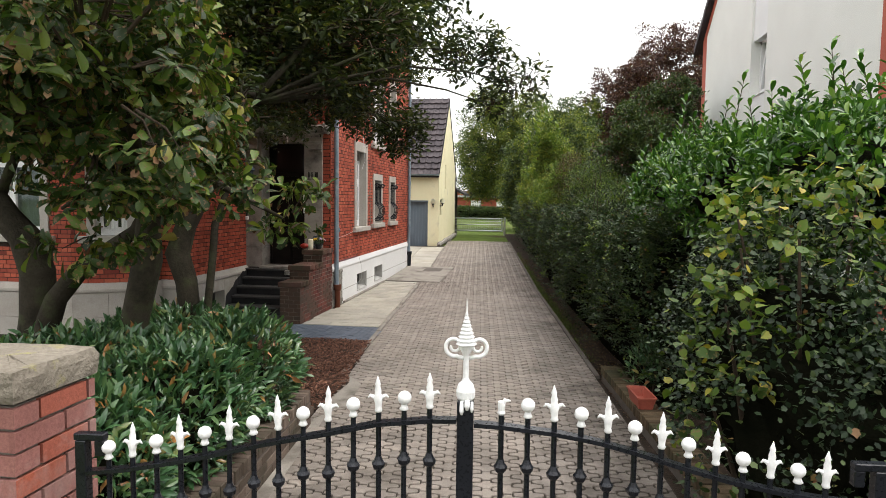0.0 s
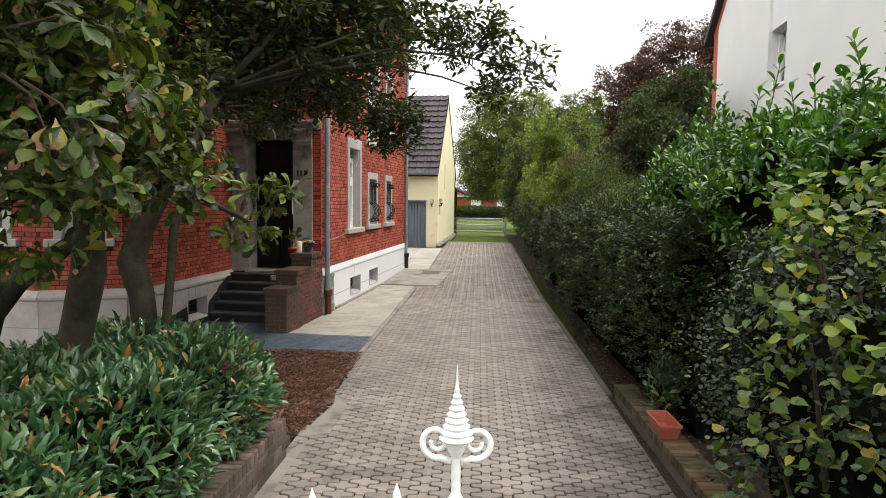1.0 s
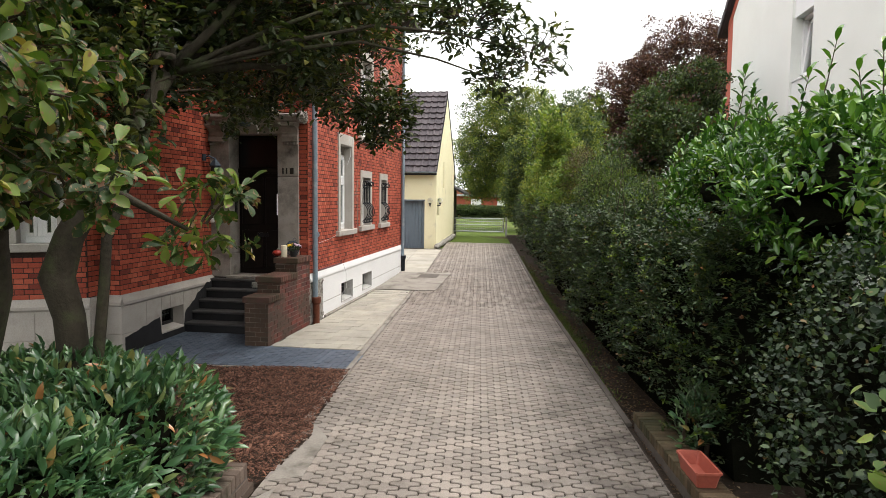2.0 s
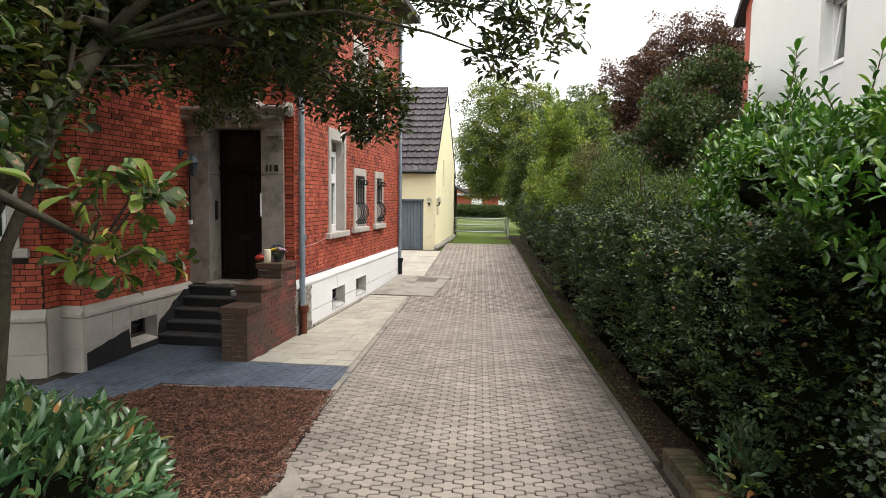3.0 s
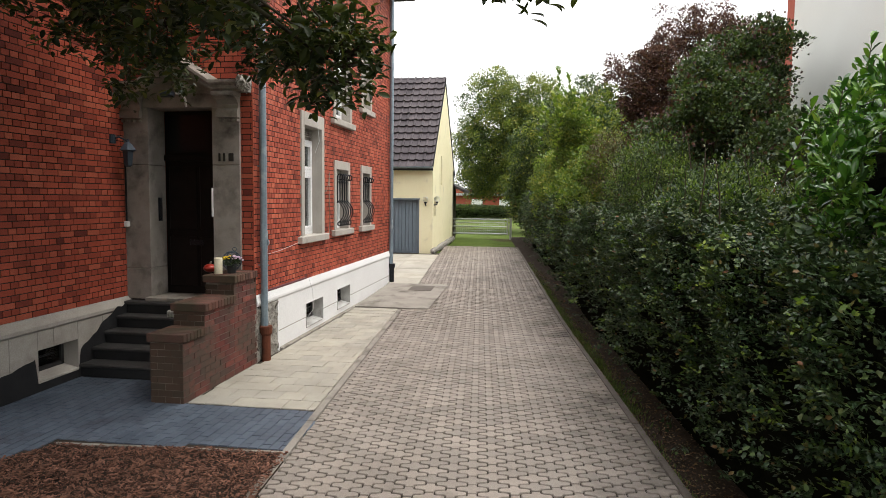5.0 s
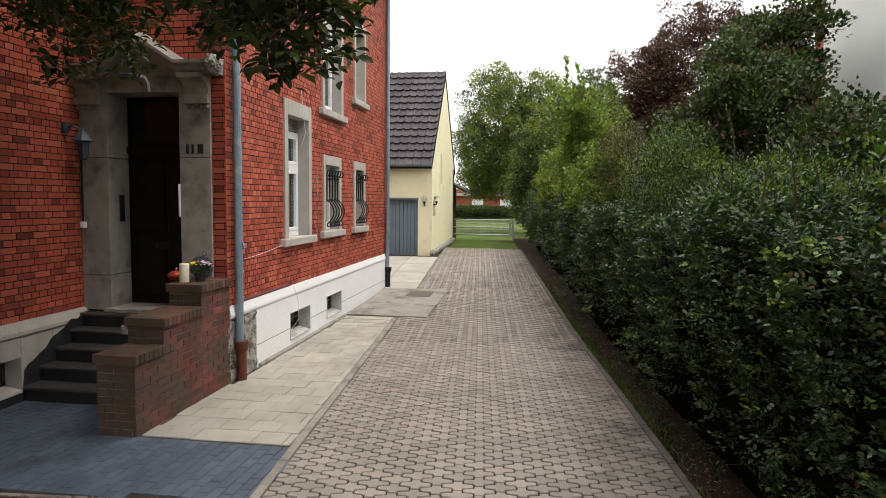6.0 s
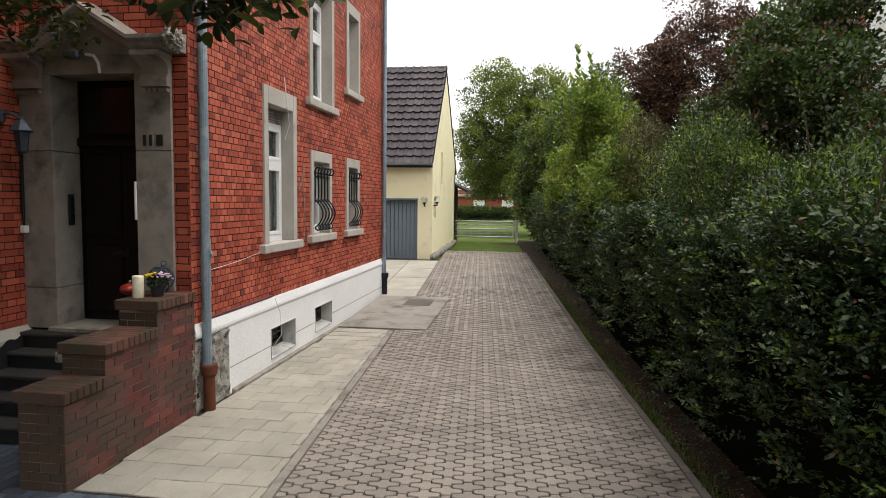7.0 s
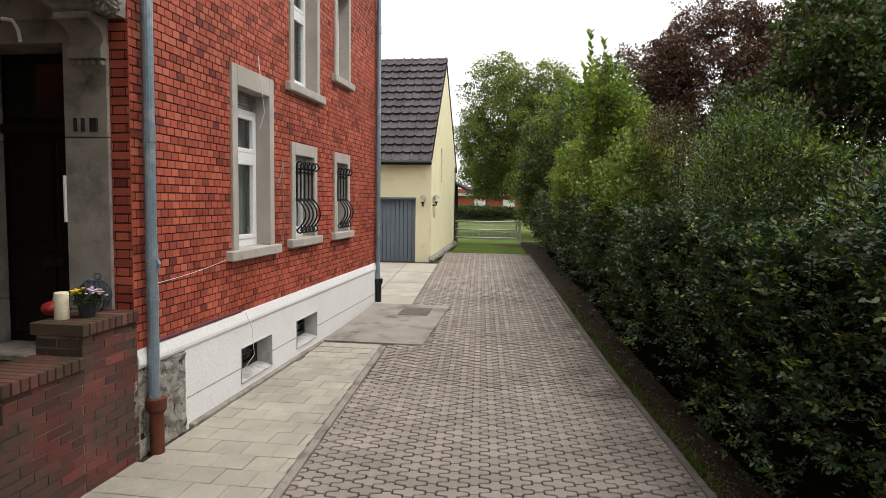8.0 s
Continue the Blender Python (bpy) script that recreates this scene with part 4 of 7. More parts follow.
    for a, b in zip(rings, rings[1:]):
        for k in range(len(prof)):
            bm.faces.new((a[k], b[k], b[(k + 1) % len(prof)], a[(k + 1) % len(prof)]))
    bm.faces.new(rings[0])
    bm.faces.new(rings[-1][::-1])
    return part("cornice", bm, M["stone"], portal)


cornice()
bm = bmesh.new()
sweep(bm, [(-4.65, 0, 3.77), (-3.51, 0, 3.77), (-4.08, 0, 4.13)], (0, 12.80, 0), (0, 1, 0), 0.09)
part("tympanum", bm, M["stone"], portal)
bm = bmesh.new()
bmesh.ops.create_icosphere(bm, subdivisions=4, radius=1.0)
for v in bm.verts:
    n_ = v.co.normalized()
    r = 1 + 0.35 * noise.noise(n_ * 3.0) + 0.18 * noise.noise(n_ * 9.0)
    v.co = Vector((-3.07 + 0.095 * n_.x * r, 12.64 + 0.12 * n_.y * r, 3.86 + 0.105 * n_.z * r))
part("weathered_end", bm, M["rubble"], portal, "crumbled end of the cornice")
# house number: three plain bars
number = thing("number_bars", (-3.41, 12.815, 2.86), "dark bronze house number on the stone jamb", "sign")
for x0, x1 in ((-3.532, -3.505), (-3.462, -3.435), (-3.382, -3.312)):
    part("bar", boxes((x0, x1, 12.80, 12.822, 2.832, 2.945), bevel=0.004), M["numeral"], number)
# steps
steps = thing("entrance_steps", (-4.2, 12.2, 0), "flight of worn black stone steps up to the door", "steps", kind="structure")
FRONTS = [11.72, 11.97, 12.21, 12.45, 12.66]
for i, y in enumerate(FRONTS):
    z = 0.168 * (i + 1)
    bm = boxes((-4.93, -3.40, y + 0.03, 12.84, z - 0.168, z - 0.045))
    part("riser", bm, M["bitumen"], steps)
    bm = boxes((-4.95, -3.40, y, min(12.84, y + 0.34), z - 0.045, z), bevel=0.012)
    part("tread", bm, M["step"], steps)
tagged(part("door_sill", boxes((-4.64, -3.42, 12.72, 13.26, 0.842, 0.895), bevel=0.008), M["stone"]), "worn grey stone door sill", "sill", kind="structure")
# stepped brick cheek wall
cheek = thing("cheek_wall", (-3.22, 11.9, 0), "stepped brown brick cheek wall beside the entrance steps", "wall", kind="structure")
STAGES = [(10.93, 11.42, 0.70), (11.42, 12.18, 0.97), (12.18, 12.85, 1.22)]
bm = bmesh.new()
for y0, y1, z in STAGES:
    box(bm, -3.41, -3.025, y0, y1, -0.05, z)
part("core", bm, M["mortar_cheek"], cheek)
for k, (y0, y1, z) in enumerate(STAGES):
    bricks(cheek, Face("y", -3.025, 1), y0, y1, 0.0, z - 0.002, [], 0.25, 0.077, 0.011, M["cheek"], M["cheek_piece"], (10, 13, 0, 2) if k == 0 else (0, 0, 0, 0), 31 + k, 0.006)
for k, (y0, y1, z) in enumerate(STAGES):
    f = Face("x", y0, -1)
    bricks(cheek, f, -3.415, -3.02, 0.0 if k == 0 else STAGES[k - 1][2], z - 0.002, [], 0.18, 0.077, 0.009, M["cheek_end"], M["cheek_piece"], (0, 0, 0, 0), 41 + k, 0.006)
for k, (y0, y1, z) in enumerate(STAGES):
    y = y0 - 0.035
    n = max(5, round((y1 - y0 + 0.04) / 0.077))
    step = (y1 - y0 + (0.035 if k < 2 else 0.03)) / n
    bm = boxes((-3.44, -2.985, 0, step - 0.009, 0, 0.095), bevel=0.006)
    first = part("coping_brick", bm, M["coping"], cheek)
    first.location = Vector((0, y, z)) - cheek.location
    for v in first.data.vertices:
        v.co += cheek.location
    for i in range(1, n):
        ob = new("coping_brick", first.data)
        ob.parent = cheek
        ob.location = first.location + Vector((0, i * step, 0))
tagged(part("stone_slab", boxes((-3.56, -3.43, 11.50, 12.0, 0.86, 0.95), bevel=0.01), M["rubble"]), "rough grey stone slab beside the coping", "slab", kind="structure")
# rain pipes


def rain_pipe(at, top, foot, label, base_mat, split=0.0):
    x, y = at
    t = thing("rain_pipe", (x, y, 0), label, "drainpipe", "rain pipes")
    z = foot
    for z1 in (foot + 1.0, foot + 2.4, foot + 3.9, foot + 5.2, top):
        bm = bmesh.new()
        tube(bm, [(x, y, z), (x, y, z1)], 0.05, 14)
        tube(bm, [(x, y, z1 - 0.10), (x, y, z1 + 0.01)], 0.054, 14)
        part("pipe_length", bm, M["zinc"], t, smooth=False)
        bm = bmesh.new()
        tube(bm, [(x, y, z1 - 0.14), (x, y, z1 - 0.11)], 0.058, 14)
        box(bm, x - 0.09, x, y - 0.012, y + 0.012, z1 - 0.135, z1 - 0.115)
        part("clamp", bm, M["zinc"], t)
        z = z1
    bm = bmesh.new()
    lathe(bm, (x + 0.02, y, 0), [(0.062, -0.05), (0.062, foot - 0.14), (0.068, foot - 0.13), (0.085, foot - 0.10), (0.09, foot - 0.02), (0.085, foot), (0.05, foot)], 18)
    part("cast_foot", bm, base_mat, t)
    return t


rain_pipe((-2.963, 13.0), TOP + 0.1, 0.50, "blue-grey zinc rain pipe in a rusty cast-iron foot", M["rust"])
rain_pipe((-2.975, 21.06), TOP + 0.1, 0.62, "blue-grey zinc rain pipe at the far house corner", M["iron"])
# wall lamp by the door, its conduit and switch
lamp = thing("wall_lamp", (-4.89, 12.62, 3.0), "old blue-grey lantern wall lamp by the door", "lamp")
bm = bmesh.new()
tube(bm, [(-4.97, 12.55, 3.12), (-4.86, 12.55, 3.15), (-4.76, 12.58, 3.10), (-4.76, 12.6, 3.05)], 0.014, 8)
lathe(bm, (-4.96, 12.55, 3.06), [(0.045, 0), (0.05, 0.05), (0.045, 0.12)], 10)
part("bracket", bm, M["lamp_metal"], lamp)
bm = bmesh.new()
lathe(bm, (-4.76, 12.6, 2.74), [(0.03, 0), (0.055, 0.02), (0.075, 0.21), (0.12, 0.23), (0.06, 0.31), (0.02, 0.35), (0.02, 0.38)], 6)
part("lantern", bm, M["lamp_metal"], lamp)
conduit = thing("cable_conduit", (-4.92, 12.8, 1.95), "dark vertical cable conduit with a small white switch", "conduit")
bm = bmesh.new()
tube(bm, [(-4.93, 12.78, 1.97), (-4.93, 12.78, 2.95), (-4.91, 12.68, 3.0)], 0.014, 8)
part("conduit_tube", bm, M["iron"], conduit)
part("switch", boxes((-4.96, -4.9, 12.75, 12.82, 1.90, 1.98), bevel=0.008), M["frame_white"], conduit)
floodlight = thing("door_light", (-4.1, 12.83, 3.72), "small grey lamp with a white bent pipe over the door", "lamp")
part("head", boxes((-4.28, -4.10, 12.6, 12.72, 3.70, 3.78), bevel=0.02), M["lamp_metal"], floodlight)
bm = bmesh.new()
tube(bm, [(-4.10, 12.72, 3.76), (-4.02, 12.74, 3.75), (-3.985, 12.76, 3.68), (-3.985, 12.78, 3.58)], 0.016, 8)
part("bent_pipe", bm, M["white_iron"], floodlight)
tagged(part("door_plate", boxes((-3.645, -3.625, 12.8, 12.88, 2.06, 2.46), bevel=0.003), M["frame_white"]), "narrow white plate on the door jamb", "plate")
tagged(part("intercom", boxes((-4.593, -4.568, 13.02, 13.10, 1.98, 2.32), bevel=0.006), M["iron"]), "narrow black intercom on the door reveal", "intercom")

# ---- the far garage ----
GY, GX = 28.0, -3.02
gb = gz(GY)
garage = thing("garage", (GX - 2.5, GY, gb), "pale yellow rendered garage with a steep grey tiled roof", "garage")
EAVE, RIDGE, DEEP = 3.62, 7.15, 5.8
GDOOR = (-5.85, -3.52, gb - 0.1, 2.30)
bm = bmesh.new()
gface = Face("x", GY, -1)
for r in clip(-9.0, GX, gb - 0.15, EAVE + 0.05, [GDOOR]):
    gface.block(bm, *r, -0.3, 0)
part("front_wall", bm, M["yellow"], garage)
bm = bmesh.new()
mid = GY + DEEP / 2
holes_g = [(29.9, 30.18, 2.9, 4.05), (28.3, 28.75, 1.70, 2.25)]
for r in clip(GY + 0.3, GY + DEEP, gb - 0.15, EAVE, holes_g):
    box(bm, GX - 0.3, GX, r[0], r[1], r[2], r[3])
b2 = bmesh.new()
us = [GY, 29.9, 30.18, mid, GY + DEEP]


def gable_z(y):
    return EAVE + (RIDGE - 0.1 - EAVE) * (1 - abs(y - mid) / (DEEP / 2))


part("long_wall", bm, M["yellow"], garage)
bm = bmesh.new()
for a, b in zip(us, us[1:]):
    lo = 4.05 if a == 29.9 else EAVE
    sweep(bm, [(0, a, lo), (0, b, lo), (0, b, gable_z(b)), (0, a, gable_z(a))], (GX - 0.3, 0, 0), (1, 0, 0), 0.3)
bmesh.ops.remove_doubles(bm, verts=bm.verts, dist=0.0005)
part("gable_wall", bm, M["yellow"], garage)
part("rear_wall", boxes((-9.0, GX, GY + DEEP - 0.3, GY + DEEP, gb - 0.15, EAVE)), M["yellow"], garage)
# near-black board stands for the garage's unlit inside
part("inner_dark", boxes((GX - 0.9, GX - 0.75, GY + 0.4, GY + DEEP - 0.4, gb, EAVE - 0.2)), M["door"], garage)
bm = bmesh.new()
gface.block(bm, GDOOR[0], GDOOR[1], gb - 0.02, GDOOR[3], -0.2, -0.158)
gd = part("garage_door", bm, M["garage_door"], garage, "grey-blue boarded garage door")
n = 17
for i in range(n):
    w = (GDOOR[1] - GDOOR[0]) / n
    bm = bmesh.new()
    gface.block(bm, GDOOR[0] + i * w + 0.006, GDOOR[0] + (i + 1) * w - 0.006, gb - 0.02, GDOOR[3], -0.16, -0.12, bevel=0.006)
    part("board", bm, M["garage_door"], gd)
bm = bmesh.new()
gface.block(bm, GDOOR[0] - 0.02, GDOOR[1] + 0.02, GDOOR[3], GDOOR[3] + 0.06, -0.1, 0.012)
part("door_head", bm, M["garage_door"], garage)
for y0, y1, z0, z1 in holes_g:
    part("window", boxes((GX - 0.2, GX - 0.17, y0, y1, z0, z1)), M["bitumen"] if z1 < 3 else M["far_brick"], garage)
# roof: deck, then tiles row by row
slope = Vector((0, DEEP / 2, RIDGE - EAVE)).normalized()
out = Vector((0, -slope.z, slope.y))
bm = bmesh.new()
foot = Vector((0, GY - 0.22, EAVE - 0.02))
long = ((DEEP / 2 + 0.22) ** 2 + ((RIDGE - EAVE) * (DEEP / 2 + 0.22) / (DEEP / 2)) ** 2) ** 0.5
for s, start in ((1, GY - 0.2), (-1, GY + DEEP + 0.2)):
    z0 = EAVE - 0.2 * (RIDGE - EAVE) / (DEEP / 2)
    sweep(bm, [(0, start, z0 + 0.10), (0, mid, RIDGE), (0, mid, RIDGE - 0.1), (0, start, z0)], (-9.2, 0, 0), (1, 0, 0), 9.2 + GX + 0.03)
part("roof_deck", bm, M["bitumen"], garage)
ROWS = 14
tile_w, tile_l = 0.30, long / ROWS
bm = bmesh.new()
prof = [(-0.5, 0.012), (-0.38, 0.0), (0.1, 0.0), (0.25, 0.03), (0.38, 0.042), (0.5, 0.03)]
tv = []
for f, lift in ((-0.08, 0.085), (1.0, 0.015)):
    tv.append([bm.verts.new(Vector((u * tile_w, 0, 0)) + slope * (f * tile_l) + out * (h + lift)) for u, h in prof])
low = [bm.verts.new(v.co - out * 0.055) for v in tv[0]]
for i in range(len(prof) - 1):
    bm.faces.new((tv[0][i], tv[0][i + 1], tv[1][i + 1], tv[1][i]))
    bm.faces.new((low[i], low[i + 1], tv[0][i + 1], tv[0][i]))
shared = bpy.data.meshes.new("roof_tile")
bm.to_mesh(shared)
bm.free()
shared.materials.append(M["tile"])
start = Vector((0, GY - 0.2, EAVE - 0.2 * (RIDGE - EAVE) / (DEEP / 2) + 0.10))
for r in range(ROWS):
    for c in range(20):
        ob = new("roof_tile", shared)
        ob.parent = garage
        ob.location = start + slope * (r * tile_l) + Vector((GX + 0.02 - tile_w * (c + 0.5), 0, 0)) - garage.location
        ob.rotation_euler = (random.uniform(-0.008, 0.008), random.uniform(-0.01, 0.01), 0)
bm = bmesh.new()
for c in range(24):
    x = GX + 0.03 - 0.28 * c
    tube(bm, [(x, mid, RIDGE + 0.04), (x - 0.30, mid, RIDGE + 0.055)], [0.10, 0.085], 10)
part("ridge_tiles", bm, M["tile"], garage)
bm = bmesh.new()
n = 10
pts = [(0.07 * math.cos(math.pi + math.pi * k / n), 0.07 * math.sin(math.pi + math.pi * k / n)) for k in range(n + 1)]
a = [bm.verts.new((-9.0, GY - 0.26 + p, EAVE - 0.10 + q)) for p, q in pts]
b = [bm.verts.new((GX + 0.03, GY - 0.26 + p, EAVE - 0.10 + q)) for p, q in pts]
for i in range(n):
    bm.faces.new((a[i], a[i + 1], b[i + 1], b[i]))
bm.faces.new(b)
part("gutter", bm, M["zinc"], garage)
for (x, y, z) in ((-3.27, GY - 0.12, 2.2), (GX + 0.12, 28.25, 2.22)):
    gl = thing("globe_lamp", (x, y, z), "round white globe lamp on the garage wall", "lamp", "garage lamps")
    bm = bmesh.ops.create_uvsphere(b2 := bmesh.new(), u_segments=16, v_segments=12, radius=0.11) and b2
    bmesh.ops.translate(bm, verts=bm.verts, vec=(x, y, z + 0.12))
    part("globe", bm, M["globe"], gl, smooth=True)
    bm = bmesh.new()
    tube(bm, [(x if y < GY else GX, GY if y < GY else y, z - 0.1), (x, y, z - 0.09), (x, y, z + 0.02)], 0.025, 8)
    lathe(bm, (x, y, z - 0.04), [(0.03, 0), (0.06, 0.06), (0.05, 0.08)], 10)
    part("holder", bm, M["iron"], gl)
# rubble foot of the garage corner
for i in range(16):
    y = GY + 0.1 + 0.36 * i
    bm = bmesh.ops.create_icosphere(b2 := bmesh.new(), subdivisions=2, radius=1.0) and b2
    s = random.uniform(0.8, 1.2)
    for v in bm.verts:
        v.co *= 1 + 0.2 * noise.noise(v.co * 1.7 + Vector((i, 0, 0)))
        v.co = Vector((GX + 0.02 + 0.10 * v.co.x, y + 0.2 * s * v.co.y, gz(y) + 0.06 + 0.13 * s * v.co.z))
    tagged(part("foundation_stone", bm, M["rubble"]), "rough foundation stone at the garage foot", "stone", "garage foundation stones")

# ---- field gate and what lies beyond ----
FG = 35.2
fg = thing("field_gate", (-1.9, FG, 0.55), "galvanised steel field gate with mesh, closed", "gate")
bm = bmesh.new()
for z in (0.68, 1.02, 1.2, 1.36):
    tube(bm, [(-3.6, FG, z + 0.04), (-0.60, FG, z + 0.04)], 0.032 if z in (0.68, 1.02, 1.36) else 0.016, 8)
for x in (-3.6, -0.60):
    tube(bm, [(x, FG, 0.68), (x, FG, 1.42)], 0.034, 8)
part("gate_frame", bm, M["steel"], fg)
bm = bmesh.new()
for i in range(30):
    tube(bm, [(-3.55 + 0.1 * i, FG, 0.72), (-3.55 + 0.1 * i, FG, 1.40)], 0.004, 4)
for i in range(7):
    tube(bm, [(-3.6, FG, 0.76 + 0.1 * i), (-0.6, FG, 0.76 + 0.1 * i)], 0.004, 4)
part("wire_mesh", bm, M["steel"], fg)
for x in (-3.72, -0.46):
    tagged(part("gate_post", boxes((x - 0.05, x + 0.05, FG - 0.05, FG + 0.05, 0.45, 1.52), bevel=0.01), M["steel"]), "galvanised steel gate post", "post", "field gate posts")
far_wall = thing("far_house", (-6, 75, 0.57), "low red brick building beyond the lawn", "house")
part("wall", boxes((-12, 2.0, 75, 83, 0.5, 2.75)), M["far_brick"], far_wall)
part("fascia", boxes((-12.3, 2.3, 74.6, 83.4, 2.75, 3.0)), M["steel"], far_wall)
part("upper_wall", boxes((-12, -2.6, 78, 83, 3.0, 3.5)), M["far_brick"], far_wall)
for i in range(3):
    part("window", boxes((-6.5 + 3 * i, -5.3 + 3 * i, 74.96, 75.02, 1.5, 2.4)), M["white"], far_wall)
lean = thing("lean_to", (-3.1, 34.6, 0.55), "dark timber lean-to behind the garage", "shed")
bm = bmesh.new()
sweep(bm, [(-4.6, 0, 3.75), (-2.55, 0, 2.75), (-2.55, 0, 2.65), (-4.6, 0, 3.62)], (0, 34.0, 0), (0, 1, 0), 2.2)
part("roof", bm, M["step"], lean)
part("wall", boxes((-4.6, -3.2, 34.1, 36.1, 0.4, 3.05)), M["bark"], lean)

# ---- the neighbour's house ----
# Its gable wall stands along the drive, behind the hedge.
NX, N0, N1, EAVE_N, RAKE = 5.95, 8.65, 19.1, 6.98, 0.75
NMID = (N0 + N1) / 2
nb = thing("neighbour_house", (NX + 3.5, NMID, 0), "cream rendered house with coral red edges and a dark roof verge", "house")


def rake_z(y):
    return EAVE_N + RAKE * min(N1 - y, y - N0)


def gable_piece(y0, y1, z0, d0, d1, top=None):
    """A piece of the gable between two uprights, cut by the roof's slopes; d: depth behind the face."""
    ys = [y0] + ([NMID] if y0 < NMID < y1 else []) + [y1]
    bm = bmesh.new()
    outline = [(0, y0, z0), (0, y1, z0)] + [(0, y, top if top is not None else rake_z(y)) for y in reversed(ys)]
    sweep(bm, outline, (NX + d0, 0, 0), (1, 0, 0), d1 - d0)
    return bm


NICHE, HEAD_N, SILL_N = (13.72, 14.72), 5.92, 4.70
part("gable_wall", gable_piece(9.05, NICHE[0], -0.1, 0, 0.4), M["cream"], nb)
part("gable_wall", gable_piece(NICHE[1], 18.72, -0.1, 0, 0.4), M["cream"], nb)
part("niche_panel", gable_piece(*NICHE, HEAD_N, 0.05, 0.42), M["white"], nb)
part("niche_panel", gable_piece(*NICHE, -0.1, 0.05, 0.42, SILL_N), M["white"], nb)
part("window_reveal", gable_piece(NICHE[1], NICHE[1] + 0.012, SILL_N, 0.40, 0.62, HEAD_N), M["white"], nb)
part("window_sill", boxes((NX + 0.03, NX + 0.42, NICHE[0], NICHE[1], SILL_N, SILL_N + 0.04), bevel=0.008), M["frame_white"], nb)
part("corner_strip", gable_piece(18.72, N1, -0.1, -0.006, 0.4), M["coral"], nb, "coral red corner strip")
part("corner_strip", gable_piece(N0, 9.05, -0.1, -0.006, 0.4), M["coral"], nb, "coral red corner strip")
for a, b in ((N1, NMID), (N0, NMID)):
    bm = bmesh.new()
    sweep(bm, [(0, a, rake_z(a) - 0.24), (0, a, rake_z(a)), (0, b, rake_z(b)), (0, b, rake_z(b) - 0.24)], (NX - 0.012, 0, 0), (1, 0, 0), 0.03)
    part("verge_strip", bm, M["coral"], nb, "coral red verge strip")
    over = -0.4 if a == N0 else 0.4
    bm = bmesh.new()
    lift = 0.02
    sweep(bm, [(0, a + over, rake_z(a) - 0.4 * RAKE + lift), (0, b, rake_z(b) + lift), (0, b, rake_z(b) + lift + 0.16), (0, a + over, rake_z(a) - 0.4 * RAKE + lift + 0.16)], (NX - 0.10, 0, 0), (1, 0, 0), 7.4)
    part("roof", bm, M["tile"], nb)
for k in range(17):
    y, bm = N1 + 0.42 - 0.33 * k, bmesh.new()
    z = EAVE_N + RAKE * (N1 - y) + 0.20
    sweep(bm, [(0, y, z - 0.16), (0, y, z + 0.04), (0, y - 0.36, z + 0.25), (0, y - 0.36, z + 0.10)], (NX - 0.17, 0, 0), (1, 0, 0), 0.28)
    part("verge_tile", bm, M["tile"], nb)
part("north_wall", boxes((NX + 0.4, NX + 7.0, N1 - 0.4, N1, -0.1, EAVE_N)), M["coral"], nb)
part("south_wall", boxes((NX + 0.4, NX + 7.0, N0, N0 + 0.4, -0.1, EAVE_N)), M["coral"], nb)
part("east_wall", gable_piece(N0 + 0.4, N1 - 0.4, -0.1, 6.6, 7.0), M["cream"], nb)
bm = bmesh.new()
y0, y1, z0, z1, x = NICHE[0], NICHE[1], SILL_N + 0.04, HEAD_N, NX + 0.20
for r in ((y0, y0 + 0.06, z0, z1), (y1 - 0.06, y1, z0, z1), (y0, y1, z0, z0 + 0.06), (y0, y1, z1 - 0.06, z1)):
    box(bm, x, x + 0.07, *r)
w = part("window", bm, M["frame_white"], nb)
part("pane", boxes((x + 0.19, x + 0.20, y0 + 0.06, y1 - 0.06, z0 + 0.06, z1 - 0.06)), M["dark_glass"], w)
bm = bmesh.new()
for a, b, c, d in ((y0 + 0.06, y0 + 0.14, z0 + 0.04, z1 - 0.05), (y1 - 0.14, y1 - 0.06, z0 + 0.04, z1 - 0.05), (y0 + 0.06, y1 - 0.06, z0 + 0.04, z0 + 0.12), (y0 + 0.06, y1 - 0.06, z1 - 0.13, z1 - 0.05)):
    low = [(x - 0.02 + 0.10 * (q - z0), p, q) for p, q in ((a, c), (b, c), (b, d), (a, d))]
    sweep(bm, low, (0, 0, 0), (1, 0, 0), 0.05)
part("tilted_sash", bm, M["frame_white"], nb, "white window sash tilted open")
# near-black sheet stands for the unlit room behind the pane
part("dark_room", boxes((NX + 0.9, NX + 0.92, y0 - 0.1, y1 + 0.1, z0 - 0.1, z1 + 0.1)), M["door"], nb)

# ---- plants ----
RNG = np.random.default_rng(7)


def directions(n, up=0.0):
    v = RNG.normal(size=(n, 3))
    v[:, 2] += up
    return unit(v)


def hedge(name, line, height, depth, density, size, mats, label, category="hedge", seed=3, rough=0.10):
    """A clipped hedge along a line of (y, x of its face): leaves on the face, the top and the near end, over a
    near-black hull that stands for the inner shade.
    """
    t = thing(name, (line[0][1] + 0.4, line[0][0], gz(line[0][0])), label, category)
    ys, xs = np.array([p[0] for p in line]), np.array([p[1] for p in line])
    bm = bmesh.new()
    n = 60
    rows = []
    for i in range(n + 1):
        y = ys[0] + 0.15 + (ys[-1] - ys[0] - 0.2) * i / n
        x = float(np.interp(y, ys, xs))
        h = height(y)
        g = gz(y)
